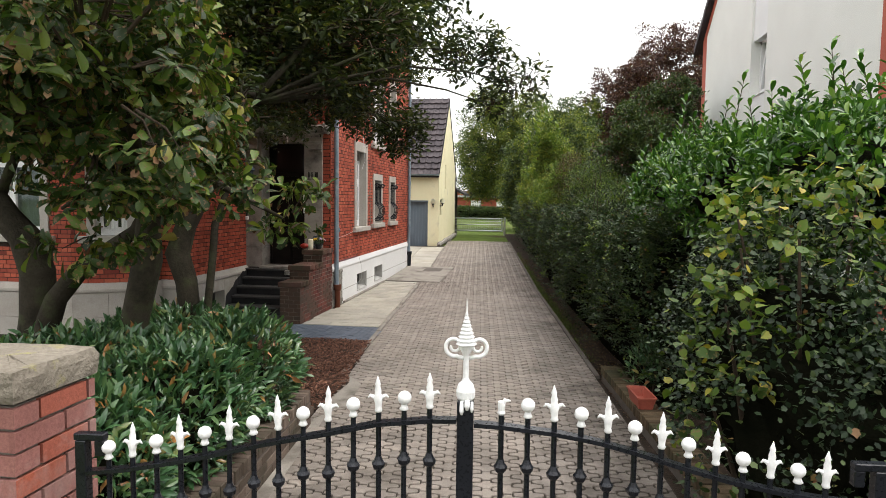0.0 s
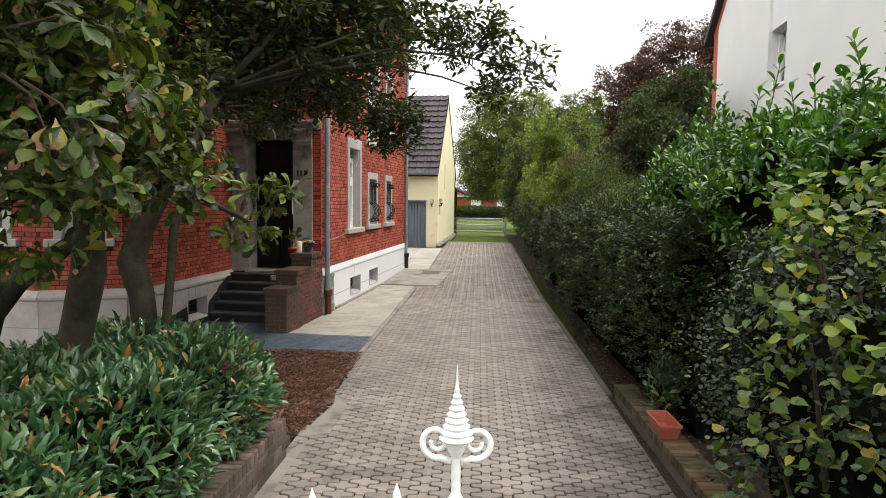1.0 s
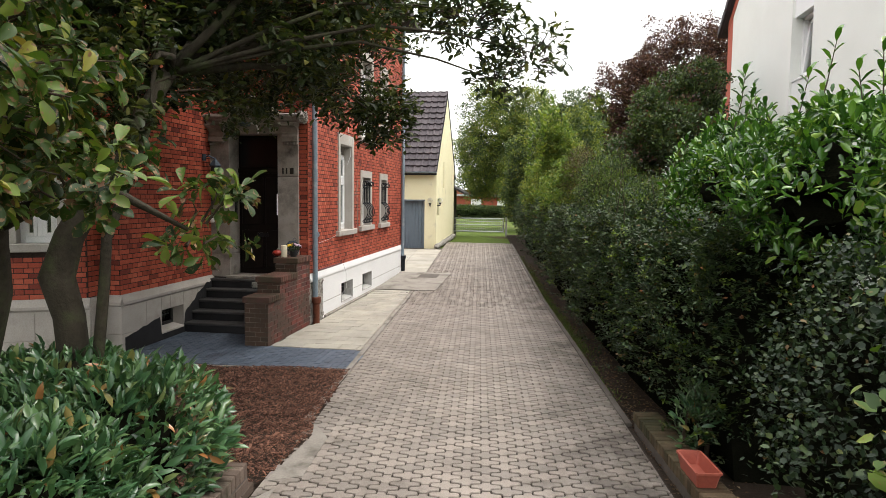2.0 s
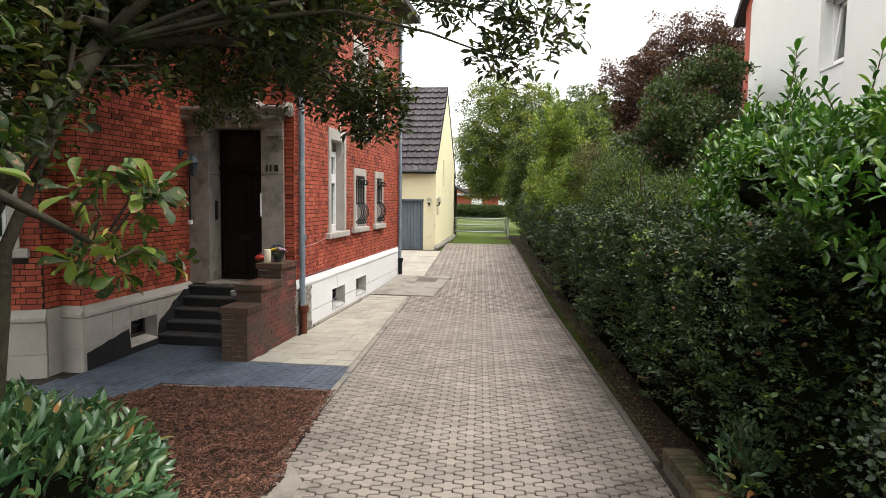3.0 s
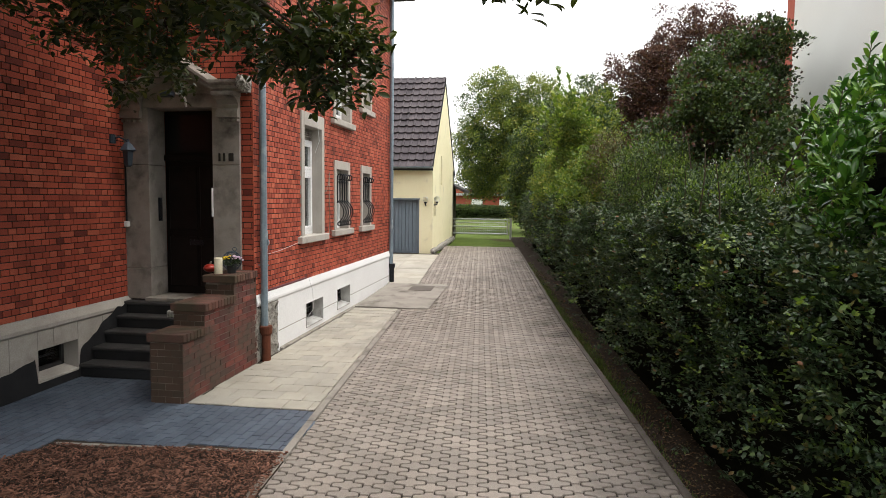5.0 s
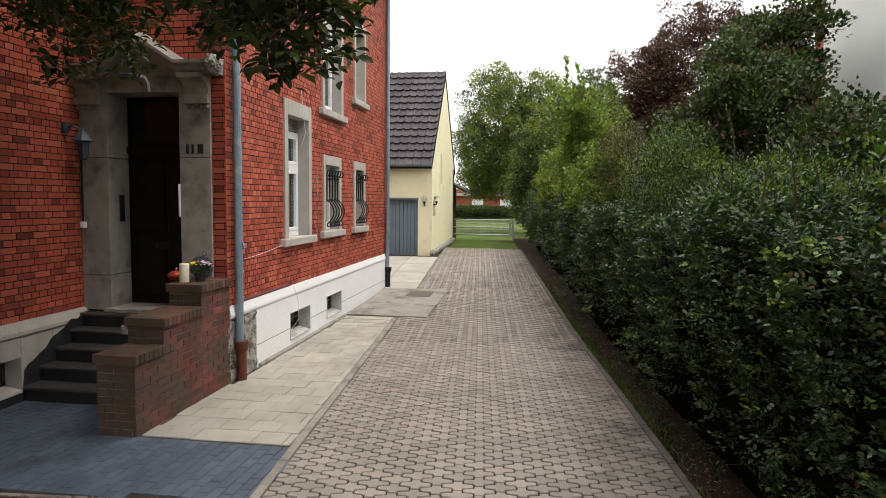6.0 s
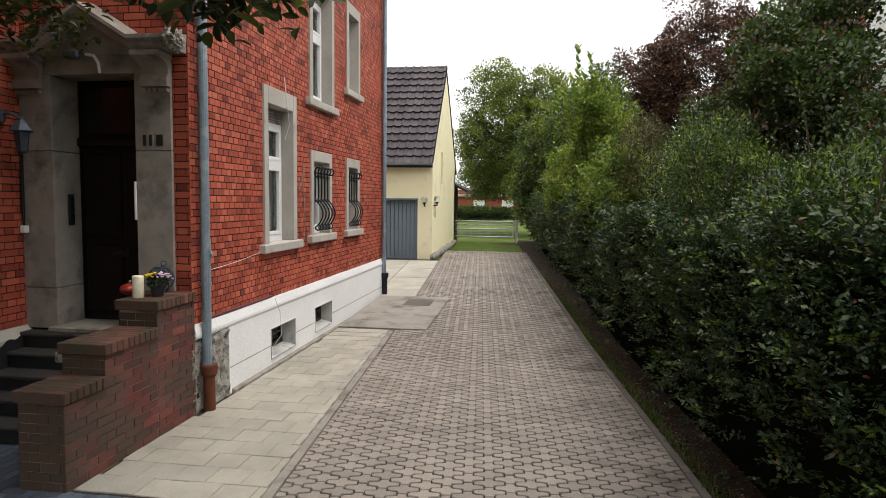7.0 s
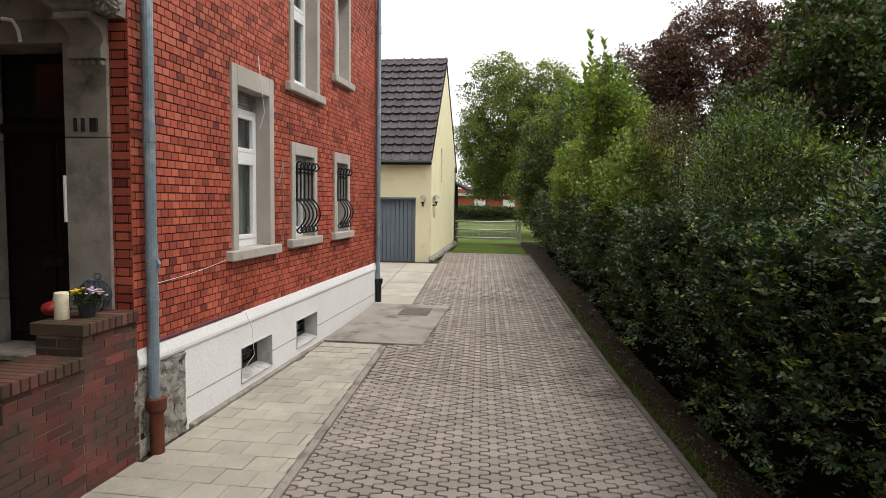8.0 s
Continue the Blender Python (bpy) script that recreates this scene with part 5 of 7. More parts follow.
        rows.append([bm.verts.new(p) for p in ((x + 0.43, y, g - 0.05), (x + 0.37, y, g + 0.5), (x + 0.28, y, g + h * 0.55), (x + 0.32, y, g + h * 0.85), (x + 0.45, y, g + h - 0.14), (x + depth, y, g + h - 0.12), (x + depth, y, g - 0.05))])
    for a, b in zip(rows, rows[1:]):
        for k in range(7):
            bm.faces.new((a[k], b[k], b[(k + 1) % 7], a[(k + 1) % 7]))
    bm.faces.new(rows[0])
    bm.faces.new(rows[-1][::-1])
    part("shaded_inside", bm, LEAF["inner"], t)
    for (material, share, stretch, form) in mats:
        P, A, F, S = [], [], [], []

        def spray(at, way, reach, n, sz):
            """Leaves set on both sides of short level twigs."""
            m = len(at)
            way = unit(way)
            side = unit(np.cross(way, np.array([0, 0, 1.0]) + 0.35 * RNG.normal(size=(m, 3))))
            up = np.cross(side, way)
            f = (np.arange(n)[None, :] + RNG.random((m, n))) / n
            hand = np.where((np.arange(n)[None, :] + RNG.integers(0, 2, (m, 1))) % 2 == 0, 1.0, -1.0)
            p = at[:, None, :] + way[:, None, :] * (f * reach[:, None])[..., None] + 0.012 * RNG.normal(size=(m, n, 3))
            p[..., 2] -= 0.10 * reach[:, None] * f ** 2
            a = 0.55 * way[:, None, :] + hand[..., None] * side[:, None, :] + 0.35 * RNG.normal(size=(m, n, 3))
            u = up[:, None, :] + 0.38 * RNG.normal(size=(m, n, 3))
            P.append(p.reshape(-1, 3))
            A.append(a.reshape(-1, 3))
            F.append(u.reshape(-1, 3))
            S.append(sz * RNG.uniform(0.65, 1.25, m * n))

        y = ys[0]
        while y < ys[-1]:
            y1 = min(y + 0.5, ys[-1])
            n = 12
            dn, sz, h, g = density(y) * share / n, size(y) * stretch, height(y), gz(y)
            # the face
            m = int(dn * 0.5 * h)
            py = RNG.uniform(y, y1, m)
            f = RNG.uniform(0.01, 1, m) ** 0.6
            # thin and set back near the ground, so the near-black hull shows as shade
            kept = RNG.random(m) < np.clip(0.12 + f / 0.9, 0, 1)
            py, f = py[kept], f[kept]
            m = len(f)
            bulge = rough * lumps(RNG, np.c_[py * 1.0, f * h, 0 * f], 2.2, seed)
            under = 0.12 * np.clip((0.62 - f) / 0.62, 0, 1) ** 1.2 + 0.30 * np.clip((f - 0.72) / 0.28, 0, 1) ** 2 + 0.04
            x = np.interp(py, ys, xs) + bulge + under + (0.12 + 0.2 * np.clip(0.7 - f, 0, 1)) * RNG.random(m) ** 2
            way = np.c_[-1 + 0.35 * RNG.normal(size=m), 0.55 * RNG.normal(size=m), 0.15 + 0.5 * f + 0.3 * RNG.normal(size=m)]
            spray(np.c_[x, py, g + f * h], way, sz * RNG.uniform(1.8, 3.8, m), n, sz)
            # the top
            m = int(dn * 0.5 * depth * 0.7)
            py, dx = RNG.uniform(y, y1, m), RNG.uniform(0, depth, m)
            z = g + h + rough * lumps(RNG, np.c_[py, dx, 0 * dx], 2.6, seed + 1) - 0.10 * RNG.random(m) - 0.05 * np.exp(-dx / 0.1)
            way = np.c_[0.7 * RNG.normal(size=m) - 0.3, 0.7 * RNG.normal(size=m), 0.5 + 0.4 * RNG.random(m)]
            spray(np.c_[np.interp(py, ys, xs) + dx, py, z], way, sz * RNG.uniform(1.8, 4.2, m), n, sz)
            y = y1
        m = int(density(ys[0]) * share * depth * height(ys[0]) * 0.7 / 12)
        dx, f = RNG.uniform(0, depth, m), RNG.uniform(0.03, 1, m) ** 0.7
        at = np.c_[xs[0] + dx, ys[0] + 0.15 - 0.12 * RNG.random(m) + 0.1 * lumps(RNG, np.c_[dx, 0 * dx, f * 2], 3, 5), gz(ys[0]) + f * height(ys[0])]
        spray(at, np.c_[0.5 * RNG.normal(size=m), -np.ones(m), 0.3 + 0.3 * RNG.normal(size=m)], 0.04 * RNG.uniform(1.8, 3.8, m), 12, size(ys[0]) * stretch)
        P, A, F, S = (np.concatenate(q) for q in (P, A, F, S))
        leaves("foliage", P, A, F, S, 0.7 if form == "lobed" else 0.55, LEAF[material], t, form)
    return t


def bush(name, blobs, count, size, mats, label, category="shrub", shape="oval", width=0.5, shell=0.75, seed=11, up=0.6, stems=6, base=None, ragged=0.25, droop=0.0, core=True, clump=0.0, inner=0.55, tufts=None, bare=None):
    """A shrub or crown: leaves in the outer part of some rounded masses (centre, radii), on stems from the ground."""
    base = base or (blobs[0][0][0], blobs[0][0][1], gz(blobs[0][0][1]))
    t = thing(name, base, label, category)
    # near-black masses stand for the shade inside the foliage
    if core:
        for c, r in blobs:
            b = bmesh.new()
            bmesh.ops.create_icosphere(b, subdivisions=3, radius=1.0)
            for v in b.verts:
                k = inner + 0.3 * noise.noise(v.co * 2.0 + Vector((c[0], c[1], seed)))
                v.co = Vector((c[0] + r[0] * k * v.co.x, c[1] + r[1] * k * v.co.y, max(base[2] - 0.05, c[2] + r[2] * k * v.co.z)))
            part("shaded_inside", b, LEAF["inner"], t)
    vol = np.array([r[0] * r[1] + r[1] * r[2] + r[0] * r[2] for c, r in blobs])
    for material, share, stretch in mats:
        n = int(count * share)
        tuft = tufts[0] if tufts else max(40, n // 12)
        clump = clump or (1.0 if tufts else 0.0)
        pick = RNG.integers(0, tuft, n) if clump else np.arange(n)
        m = tuft if clump else n
        d0, k0, w0 = directions(m, 0.15), shell + (1 - shell) * RNG.random(m) ** 0.6, RNG.choice(len(blobs), m, p=vol / vol.sum())
        d, k = d0[pick], k0[pick]
        which = w0[pick]
        C, R = np.array([b[0] for b in blobs], float)[which], np.array([b[1] for b in blobs], float)[which]
        k = k * (1 + ragged * lumps(RNG, d * 2.0 + C, 1.6, seed)) + (0 if clump else ragged * 0.25 * np.abs(RNG.normal(0, 1, n)) * (RNG.random(n) < 0.2))
        P = C + R * d * k[:, None]
        if clump:
            if tufts:
                # rounded tufts, open below
                e = directions(n, 0.45)
                rad = tufts[1] * RNG.uniform(0.5, 1.3, tuft)[pick]
                P = P + e * (rad * (0.25 + 0.85 * RNG.random(n) ** 0.6))[:, None] * np.array([1, 1, 0.75])
                d = e
            else:
                P = P + clump * size * RNG.normal(size=(n, 3)) * np.array([1, 1, 0.75])
        P[:, 2] = np.maximum(P[:, 2], base[2] + 0.04)
        if bare:
            # few leaves near the ground
            keep = RNG.random(n) < np.clip((P[:, 2] - bare[0]) / (bare[1] - bare[0]), 0.08, 1)
            P, d, n = P[keep], d[keep], int(keep.sum())
        A = unit(d + 0.7 * RNG.normal(size=(n, 3)))
        A[:, 2] += up - droop
        F = unit(0.45 * d + np.array([0, 0, 0.95]) + 0.45 * RNG.normal(size=(n, 3)))
        leaves("foliage", P, A, F, size * stretch * RNG.uniform(0.65, 1.2, n), width, LEAF[material], t, shape)
    if stems:
        for i in range(stems):
            bm = bmesh.new()
            c, r = blobs[i % len(blobs)]
            a, b = Vector(base) + Vector((RNG.uniform(-0.15, 0.15), RNG.uniform(-0.15, 0.15), -0.05)), Vector(c) + Vector((r[0] * RNG.uniform(-0.5, 0.5), r[1] * RNG.uniform(-0.5, 0.5), r[2] * RNG.uniform(0.1, 0.7)))
            mid = (a + b) / 2 + Vector((RNG.uniform(-0.1, 0.1), RNG.uniform(-0.1, 0.1), 0))
            tube(bm, [a, mid, b], [0.03, 0.02, 0.006], 6)
            part("stem", bm, M["twig"], t)
    return t


# the clipped hedge along the drive
HEDGE = [(6.8, drive_right(6.8) + 0.22), (10, drive_right(10) + 0.11), (16, drive_right(16) + 0.13), (24, drive_right(24) + 0.28), (31.5, drive_right(31.5) + 0.3)]
hedge("privet_hedge", HEDGE, lambda y: 2.12 + 0.06 * math.sin(y * 1.3) + 0.05 * math.sin(y * 3.1), 1.3,
      lambda y: 3000 if y < 13 else 2000 if y < 18 else 900, lambda y: 0.040 if y < 13 else 0.046 if y < 18 else 0.066,
      [("privet", 0.52, 1.0, "small"), ("hawthorn", 0.36, 1.15, "lobed"), ("bright", 0.06, 1.1, "lobed"), ("oak", 0.06, 1.3, "plain")], "dense clipped dark green privet hedge along the drive", rough=0.19)
bush("young_laurel", [((2.70, 7.25, 0.36), (0.18, 0.2, 0.3)), ((2.76, 7.4, 0.52), (0.12, 0.14, 0.22))], 260, 0.11, [("laurel_low", 1.0, 1.0)], "young dark laurel plant at the foot of the hedge", shape="oval", width=0.36, seed=20, base=(2.72, 7.3, 0.0), core=False, up=0.9, stems=3, shell=0.5)
# shrubs rising behind the hedge
bush("mixed_hedge_bush", [((2.95, 3.3, 1.15), (0.7, 1.6, 1.15)), ((3.2, 4.75, 1.2), (0.72, 1.15, 1.12)), ((3.5, 2.2, 1.2), (0.9, 1.2, 1.2))], 52000, 0.034, [("hawthorn", 0.25, 1.1), ("hedge_ivy", 0.75, 1.0)],
     "dark hawthorn bush at the gate", shape="lobed", width=0.85, seed=5, base=(3.2, 3.6, 0), up=0.1, shell=0.8, tufts=(1300, 0.14), ragged=0.2, inner=0.66, bare=(0.5, 2.3))
bush("hazel_bush", [((2.54, 3.2, 2.1), (0.28, 0.5, 0.30)), ((2.95, 3.4, 2.34), (0.5, 0.8, 0.18)), ((2.36, 2.85, 1.66), (0.14, 0.35, 0.36)), ((2.68, 2.5, 2.0), (0.3, 0.4, 0.34)), ((2.34, 3.05, 1.1), (0.12, 0.35, 0.42)), ((3.35, 3.6, 2.45), (0.5, 0.8, 0.18))], 1000, 0.056, [("hazel", 1.0, 1.0)],
     "hazel shoots with large yellow-green leaves", shape="heart", width=0.95, seed=6, base=(3.0, 3.3, 0), up=-0.1, droop=0.25, core=False, shell=0.8, tufts=(210, 0.12), stems=8)
laurel = bush("cherry_laurel", [((3.5, 6.6, 2.5), (0.7, 1.4, 0.6)), ((3.35, 8.5, 2.5), (0.6, 1.3, 0.6)), ((3.8, 4.9, 2.5), (0.7, 1.1, 0.65)), ((4.3, 6.6, 2.6), (0.9, 2.2, 0.75)), ((3.8, 10.0, 2.75), (0.55, 0.9, 0.7))], 24000, 0.10, [("laurel", 1.0, 1.0)],
     "glossy bright green cherry laurel with upright shoots", shape="broad", width=0.40, seed=8, base=(3.7, 6.6, 0), up=0.4, tufts=(1700, 0.10), shell=0.8)


def shoots(owner, tips, length, count, size, material, width=0.40, form="broad"):
    """Upright leafy shoots that end at the given tips."""
    P, A, F = [], [], []
    for tip in tips:
        tip = Vector(tip)
        foot = tip - Vector((RNG.uniform(-0.22, 0.22) * length, RNG.uniform(-0.22, 0.22) * length, length * RNG.uniform(0.7, 1.15)))
        bm = bmesh.new()
        tube(bm, [foot, foot.lerp(tip, 0.5) + Vector((0.02, 0.01, 0)), tip], [0.008, 0.006, 0.003], 5)
        part("shoot", bm, M["twig"], owner)
        for k in range(count):
            f = (k + 0.5) / count
            a = 2.4 * k + RNG.uniform(-0.4, 0.4)
            P.append(foot.lerp(tip, f))
            A.append((math.cos(a), math.sin(a), 0.5 + 0.9 * f))
            F.append((-0.6 * math.cos(a), -0.6 * math.sin(a), 1.0))
    leaves("shoot_leaves", np.array(P), np.array(A), np.array(F), size * RNG.uniform(0.75, 1.15, len(P)), width, LEAF[material], owner, form)


shoots(laurel, [(3.25, 8.1, 3.72), (3.45, 8.5, 3.55), (3.55, 7.3, 3.55), (3.6, 6.9, 3.78), (3.75, 6.5, 3.6), (3.75, 5.8, 3.72), (3.9, 5.5, 3.78), (4.0, 5.2, 3.6), (3.1, 8.9, 3.3), (3.3, 7.7, 3.35), (3.45, 6.2, 3.4), (3.7, 5.0, 3.5),
                (4.0, 4.6, 3.65), (4.2, 6.0, 3.7), (4.3, 7.2, 3.7), (2.95, 9.6, 3.1), (3.9, 4.2, 3.5), (3.6, 5.5, 3.3), (2.9, 9.0, 3.15), (3.6, 10.2, 3.7), (3.9, 10.0, 3.9), (3.75, 9.7, 3.6), (4.0, 10.4, 3.8), (3.5, 9.8, 3.45)], 0.75, 17, 0.125, "laurel")
bush("tall_shrub", [((4.05, 16.2, 3.3), (1.05, 1.5, 1.5)), ((4.5, 14.0, 2.6), (0.9, 1.3, 1.0)), ((4.7, 17.8, 4.0), (0.9, 1.5, 1.4)), ((4.25, 16.8, 4.55), (0.6, 0.8, 0.75)), ((3.6, 16.0, 4.1), (0.45, 0.7, 0.6)), ((4.8, 16.6, 4.9), (0.5, 0.6, 0.6)), ((3.3, 16.9, 3.2), (0.6, 0.9, 0.7))], 80000, 0.062, [("dark", 0.75, 1.1), ("oak", 0.15, 1.1), ("copper", 0.1, 1.1)],
     "tall dark green hazel behind the hedge", shape="plain", width=0.8, inner=0.45, seed=9, base=(4.4, 16.2, 0), ragged=0.3, shell=0.5, tufts=(560, 0.25), core=False)
bush("light_green_shrub", [((2.7, 15.3, 2.5), (0.7, 1.3, 0.9)), ((3.1, 12.4, 2.25), (0.7, 1.1, 0.55))], 30000, 0.05, [("bright", 0.4, 1.0), ("hawthorn", 0.35, 1.0), ("dark", 0.25, 1.0)], "light green shrub rising out of the hedge", shape="plain", inner=0.38, width=0.45, seed=10, base=(3.0, 14, 0), tufts=(420, 0.19), core=False, shell=0.4)
bush("rusty_shrub", [((2.3, 18.2, 2.9), (0.55, 0.9, 0.9))], 5000, 0.05, [("brownbush", 1.0, 1.0)], "thin rusty brown shrub", seed=12, base=(2.5, 18.2, 0), core=False, shell=0.3)
bush("overgrown_shrub", [((3.5, 19.2, 2.1), (0.9, 2.2, 1.2)), ((3.7, 22.5, 2.4), (1.1, 2.2, 1.4)), ((2.9, 26.0, 2.3), (1.0, 2.0, 1.3)), ((4.3, 12.0, 1.9), (0.9, 2.0, 0.9))], 40000, 0.06, [("dark", 0.4, 1.0), ("back", 0.3, 1.0), ("bright", 0.3, 1.0)],
     "overgrown dark green shrubs behind the hedge", shape="small", width=0.7, seed=19, base=(3.5, 20.5, 0.1), tufts=(420, 0.24), core=False, shell=0.4)
maple = bush("mid_maple", [((1.95, 21.8, 2.9), (0.75, 1.3, 1.3)), ((1.7, 21.4, 4.0), (0.45, 0.6, 0.9)), ((1.5, 24.5, 2.6), (0.8, 1.8, 1.2)), ((1.9, 18.9, 2.4), (0.6, 1.2, 0.8))], 60000, 0.07, [("bright", 0.55, 1.0), ("back", 0.45, 1.0)], "young maple with light green foliage", "tree", width=0.75, shape="small", inner=0.45, seed=13, base=(2.1, 21.5, 0.1), ragged=0.3, shell=0.5, tufts=(460, 0.22), core=False)
shoots(maple, [(1.3, 21.4, 5.7), (1.55, 21.2, 5.5), (1.2, 21.6, 5.1), (1.75, 21.7, 5.2), (1.0, 21.3, 4.7), (1.9, 20.9, 4.9), (0.95, 21.9, 4.9), (1.5, 22.0, 5.3), (1.4, 21.0, 5.0), (1.65, 21.5, 4.8)], 1.5, 36, 0.15, "bright", 0.85, "lobed")
sprouts = bush("hedge_sprouts", [((2.6, 11.5, 2.25), (0.5, 1.6, 0.3))], 1500, 0.05, [("privet", 0.8, 1.0), ("bright", 0.2, 1.0)], "loose young shoots above the clipped hedge", seed=14, base=(2.8, 11.5, 0), core=False, width=0.45)
shoots(sprouts, [(2.5 + RNG.uniform(-0.25, 0.4), y, 2.55 + RNG.uniform(0, 0.7)) for y in np.linspace(9.6, 17.5, 15)], 0.6, 16, 0.05, "dark")


def tree(name, base, trunk_top, r0, blobs, count, size, mats, label, seed, shape="oval", width=0.6, limbs=7, shell=0.55, ragged=0.35, core=True, up=0.1, tufts=None):
    """A tree: tapered trunk, limbs into the masses of the crown, and the crown's leaves."""
    t = bush(name, blobs, count, size, mats, label, "tree", shape, width, shell, seed, up, 0, base, ragged, core=core, tufts=tufts, inner=0.5)
    rng = random.Random(seed)
    a, b = Vector(base), Vector(trunk_top)
    bm = bmesh.new()
    pts = [a - Vector((0, 0, 0.1)), a.lerp(b, 0.1), a.lerp(b, 0.4) + Vector((rng.uniform(-0.1, 0.1), rng.uniform(-0.1, 0.1), 0)), a.lerp(b, 0.75), b]
    tube(bm, pts, [r0 * 1.35, r0 * 1.05, r0 * 0.9, r0 * 0.75, r0 * 0.55], 10)
    part("trunk", bm, M["bark"], t, smooth=True)
    for i in range(limbs):
        c, r = blobs[i % len(blobs)]
        e = Vector(c) + Vector([r[k] * rng.uniform(-0.6, 0.6) for k in range(3)])
        s = a.lerp(b, rng.uniform(0.6, 1.0))
        bm = bmesh.new()
        m = s.lerp(e, 0.5) + Vector((0, 0, 0.15 * (e - s).length * rng.uniform(0.3, 1)))
        tube(bm, [s, s.lerp(m, 0.5) + Vector((0, 0, 0.05)), m, e], [r0 * 0.45, r0 * 0.35, r0 * 0.22, 0.02], 7)
        part("limb", bm, M["bark"], t, smooth=True)
    return t


# trees far behind
tree("maple_tree", (0.4, 41, 0.57), (0.4, 41, 4), 0.25, [((-1.6, 41, 6.5), (2.2, 2.4, 3.1)), ((0.9, 41, 5.4), (2.2, 2.6, 3.7)), ((3.0, 40, 4.4), (2.2, 2.4, 3.4)), ((0.3, 39.5, 3.6), (1.6, 1.8, 1.8)), ((-2.4, 42, 5.0), (1.7, 1.8, 2.2)), ((-2.6, 44, 3.6), (1.6, 1.5, 1.3)), ((-1.0, 44.5, 3.3), (1.6, 1.4, 1.1))], 160000, 0.105,
     [("back", 0.75, 1.0), ("dark", 0.25, 1.0)], "large green maple beyond the field gate", 21, width=0.75, ragged=0.25, shape="lobed", shell=0.4, tufts=(900, 0.42), core=False, limbs=12)
tree("dark_tree", (1.6, 33, 0.5), (1.6, 33, 3), 0.2, [((1.3, 33.5, 3.8), (1.7, 2.2, 2.6)), ((0.5, 34, 2.8), (1.1, 1.6, 1.9)), ((2.6, 31, 4.2), (1.6, 2.0, 2.6))], 70000, 0.11, [("dark", 0.75, 1.0), ("back", 0.25, 1.1)],
     "dark green tree at the end of the hedge", 22, width=0.6, ragged=0.25, shape="small", shell=0.45, tufts=(520, 0.36), core=False, limbs=10)
tree("copper_beech", (13.2, 60, 0.6), (13.2, 60, 7), 0.5, [((13.2, 60, 12.0), (5.8, 4.5, 5.6)), ((9.2, 60, 11.2), (3.5, 3.2, 3.2)), ((8.2, 60, 7.5), (3.0, 3.0, 3.0)), ((17.5, 60, 11.0), (4.5, 3.5, 5))], 110000, 0.2, [("copper", 1.0, 1.0)],
     "large dark copper beech with red-brown leaves", 23, width=0.7, ragged=0.25, shape="small", shell=0.45, tufts=(900, 0.75), core=False, limbs=12)
tree("far_tree", (6.0, 60, 0.6), (6, 60, 4), 0.3, [((6, 60, 6.5), (4.5, 3, 4.0)), ((1.5, 62, 5), (4, 3, 3.2))], 30000, 0.26, [("back", 0.6, 1.0), ("dark", 0.4, 1.0)], "distant pale green tree in the haze", 24, width=0.8, shape="small", shell=0.5, tufts=(320, 0.75), core=False)
far_hedge = bush("far_hedge", [((-5.5, 66, 1.1), (6, 0.8, 0.62))], 9000, 0.2, [("dark", 1.0, 1.0)], "dark hedge across the lawn", "hedge", seed=25, base=(-5.5, 66, 0.5), stems=0)
# the laurel bed at the front
bush("low_laurel", [((-1.5, 5.0, 0.60), (0.65, 0.8, 0.62)), ((-2.2, 5.2, 0.62), (0.75, 0.8, 0.64)), ((-1.45, 3.8, 0.58), (0.68, 0.95, 0.62)), ((-2.3, 4.0, 0.62), (0.75, 1.0, 0.62)), ((-1.35, 2.7, 0.55), (0.6, 0.7, 0.6))], 19000, 0.125,
     [("laurel_low", 1.0, 1.0)], "low spreading laurel with dark leathery leaves, some withered", "shrub", width=0.33, seed=31, base=(-1.9, 4.4, 0), up=0.5, shell=0.8, ragged=0.15)

# ---- the front trees ----
mag = thing("magnolia_tree", (-2.2, 4.6, 0), "spreading magnolia with dark stems and brown-edged leaves", "tree")


def stem(pts, radii, n=10):
    bm = bmesh.new()
    tube(bm, pts, radii, n)
    return part("trunk", bm, M["bark"], mag, smooth=True)


stem([(-3.75, 5.2, -0.1), (-3.70, 5.2, 0.67), (-3.64, 5.2, 1.14), (-3.63, 5.2, 1.6), (-3.76, 5.2, 1.95), (-3.97, 5.2, 2.15), (-4.3, 5.3, 2.5), (-4.6, 5.5, 3.2)], [0.24, 0.19, 0.17, 0.165, 0.15, 0.14, 0.12, 0.06])
stem([(-3.62, 5.18, 0.75), (-3.5, 5.12, 1.0), (-3.35, 5.1, 1.34), (-3.09, 5.1, 1.63), (-2.81, 5.1, 1.81), (-2.4, 5.0, 2.05), (-1.9, 4.6, 2.5)], [0.12, 0.12, 0.105, 0.095, 0.085, 0.06, 0.03])
stem([(-2.25, 4.55, -0.1), (-2.21, 4.55, 0.9), (-2.17, 4.55, 1.1), (-2.07, 4.55, 1.5), (-1.99, 4.55, 1.82), (-1.98, 4.55, 2.1), (-1.9, 4.5, 2.5), (-1.6, 4.2, 3.2)], [0.17, 0.122, 0.118, 0.12, 0.125, 0.105, 0.08, 0.04])
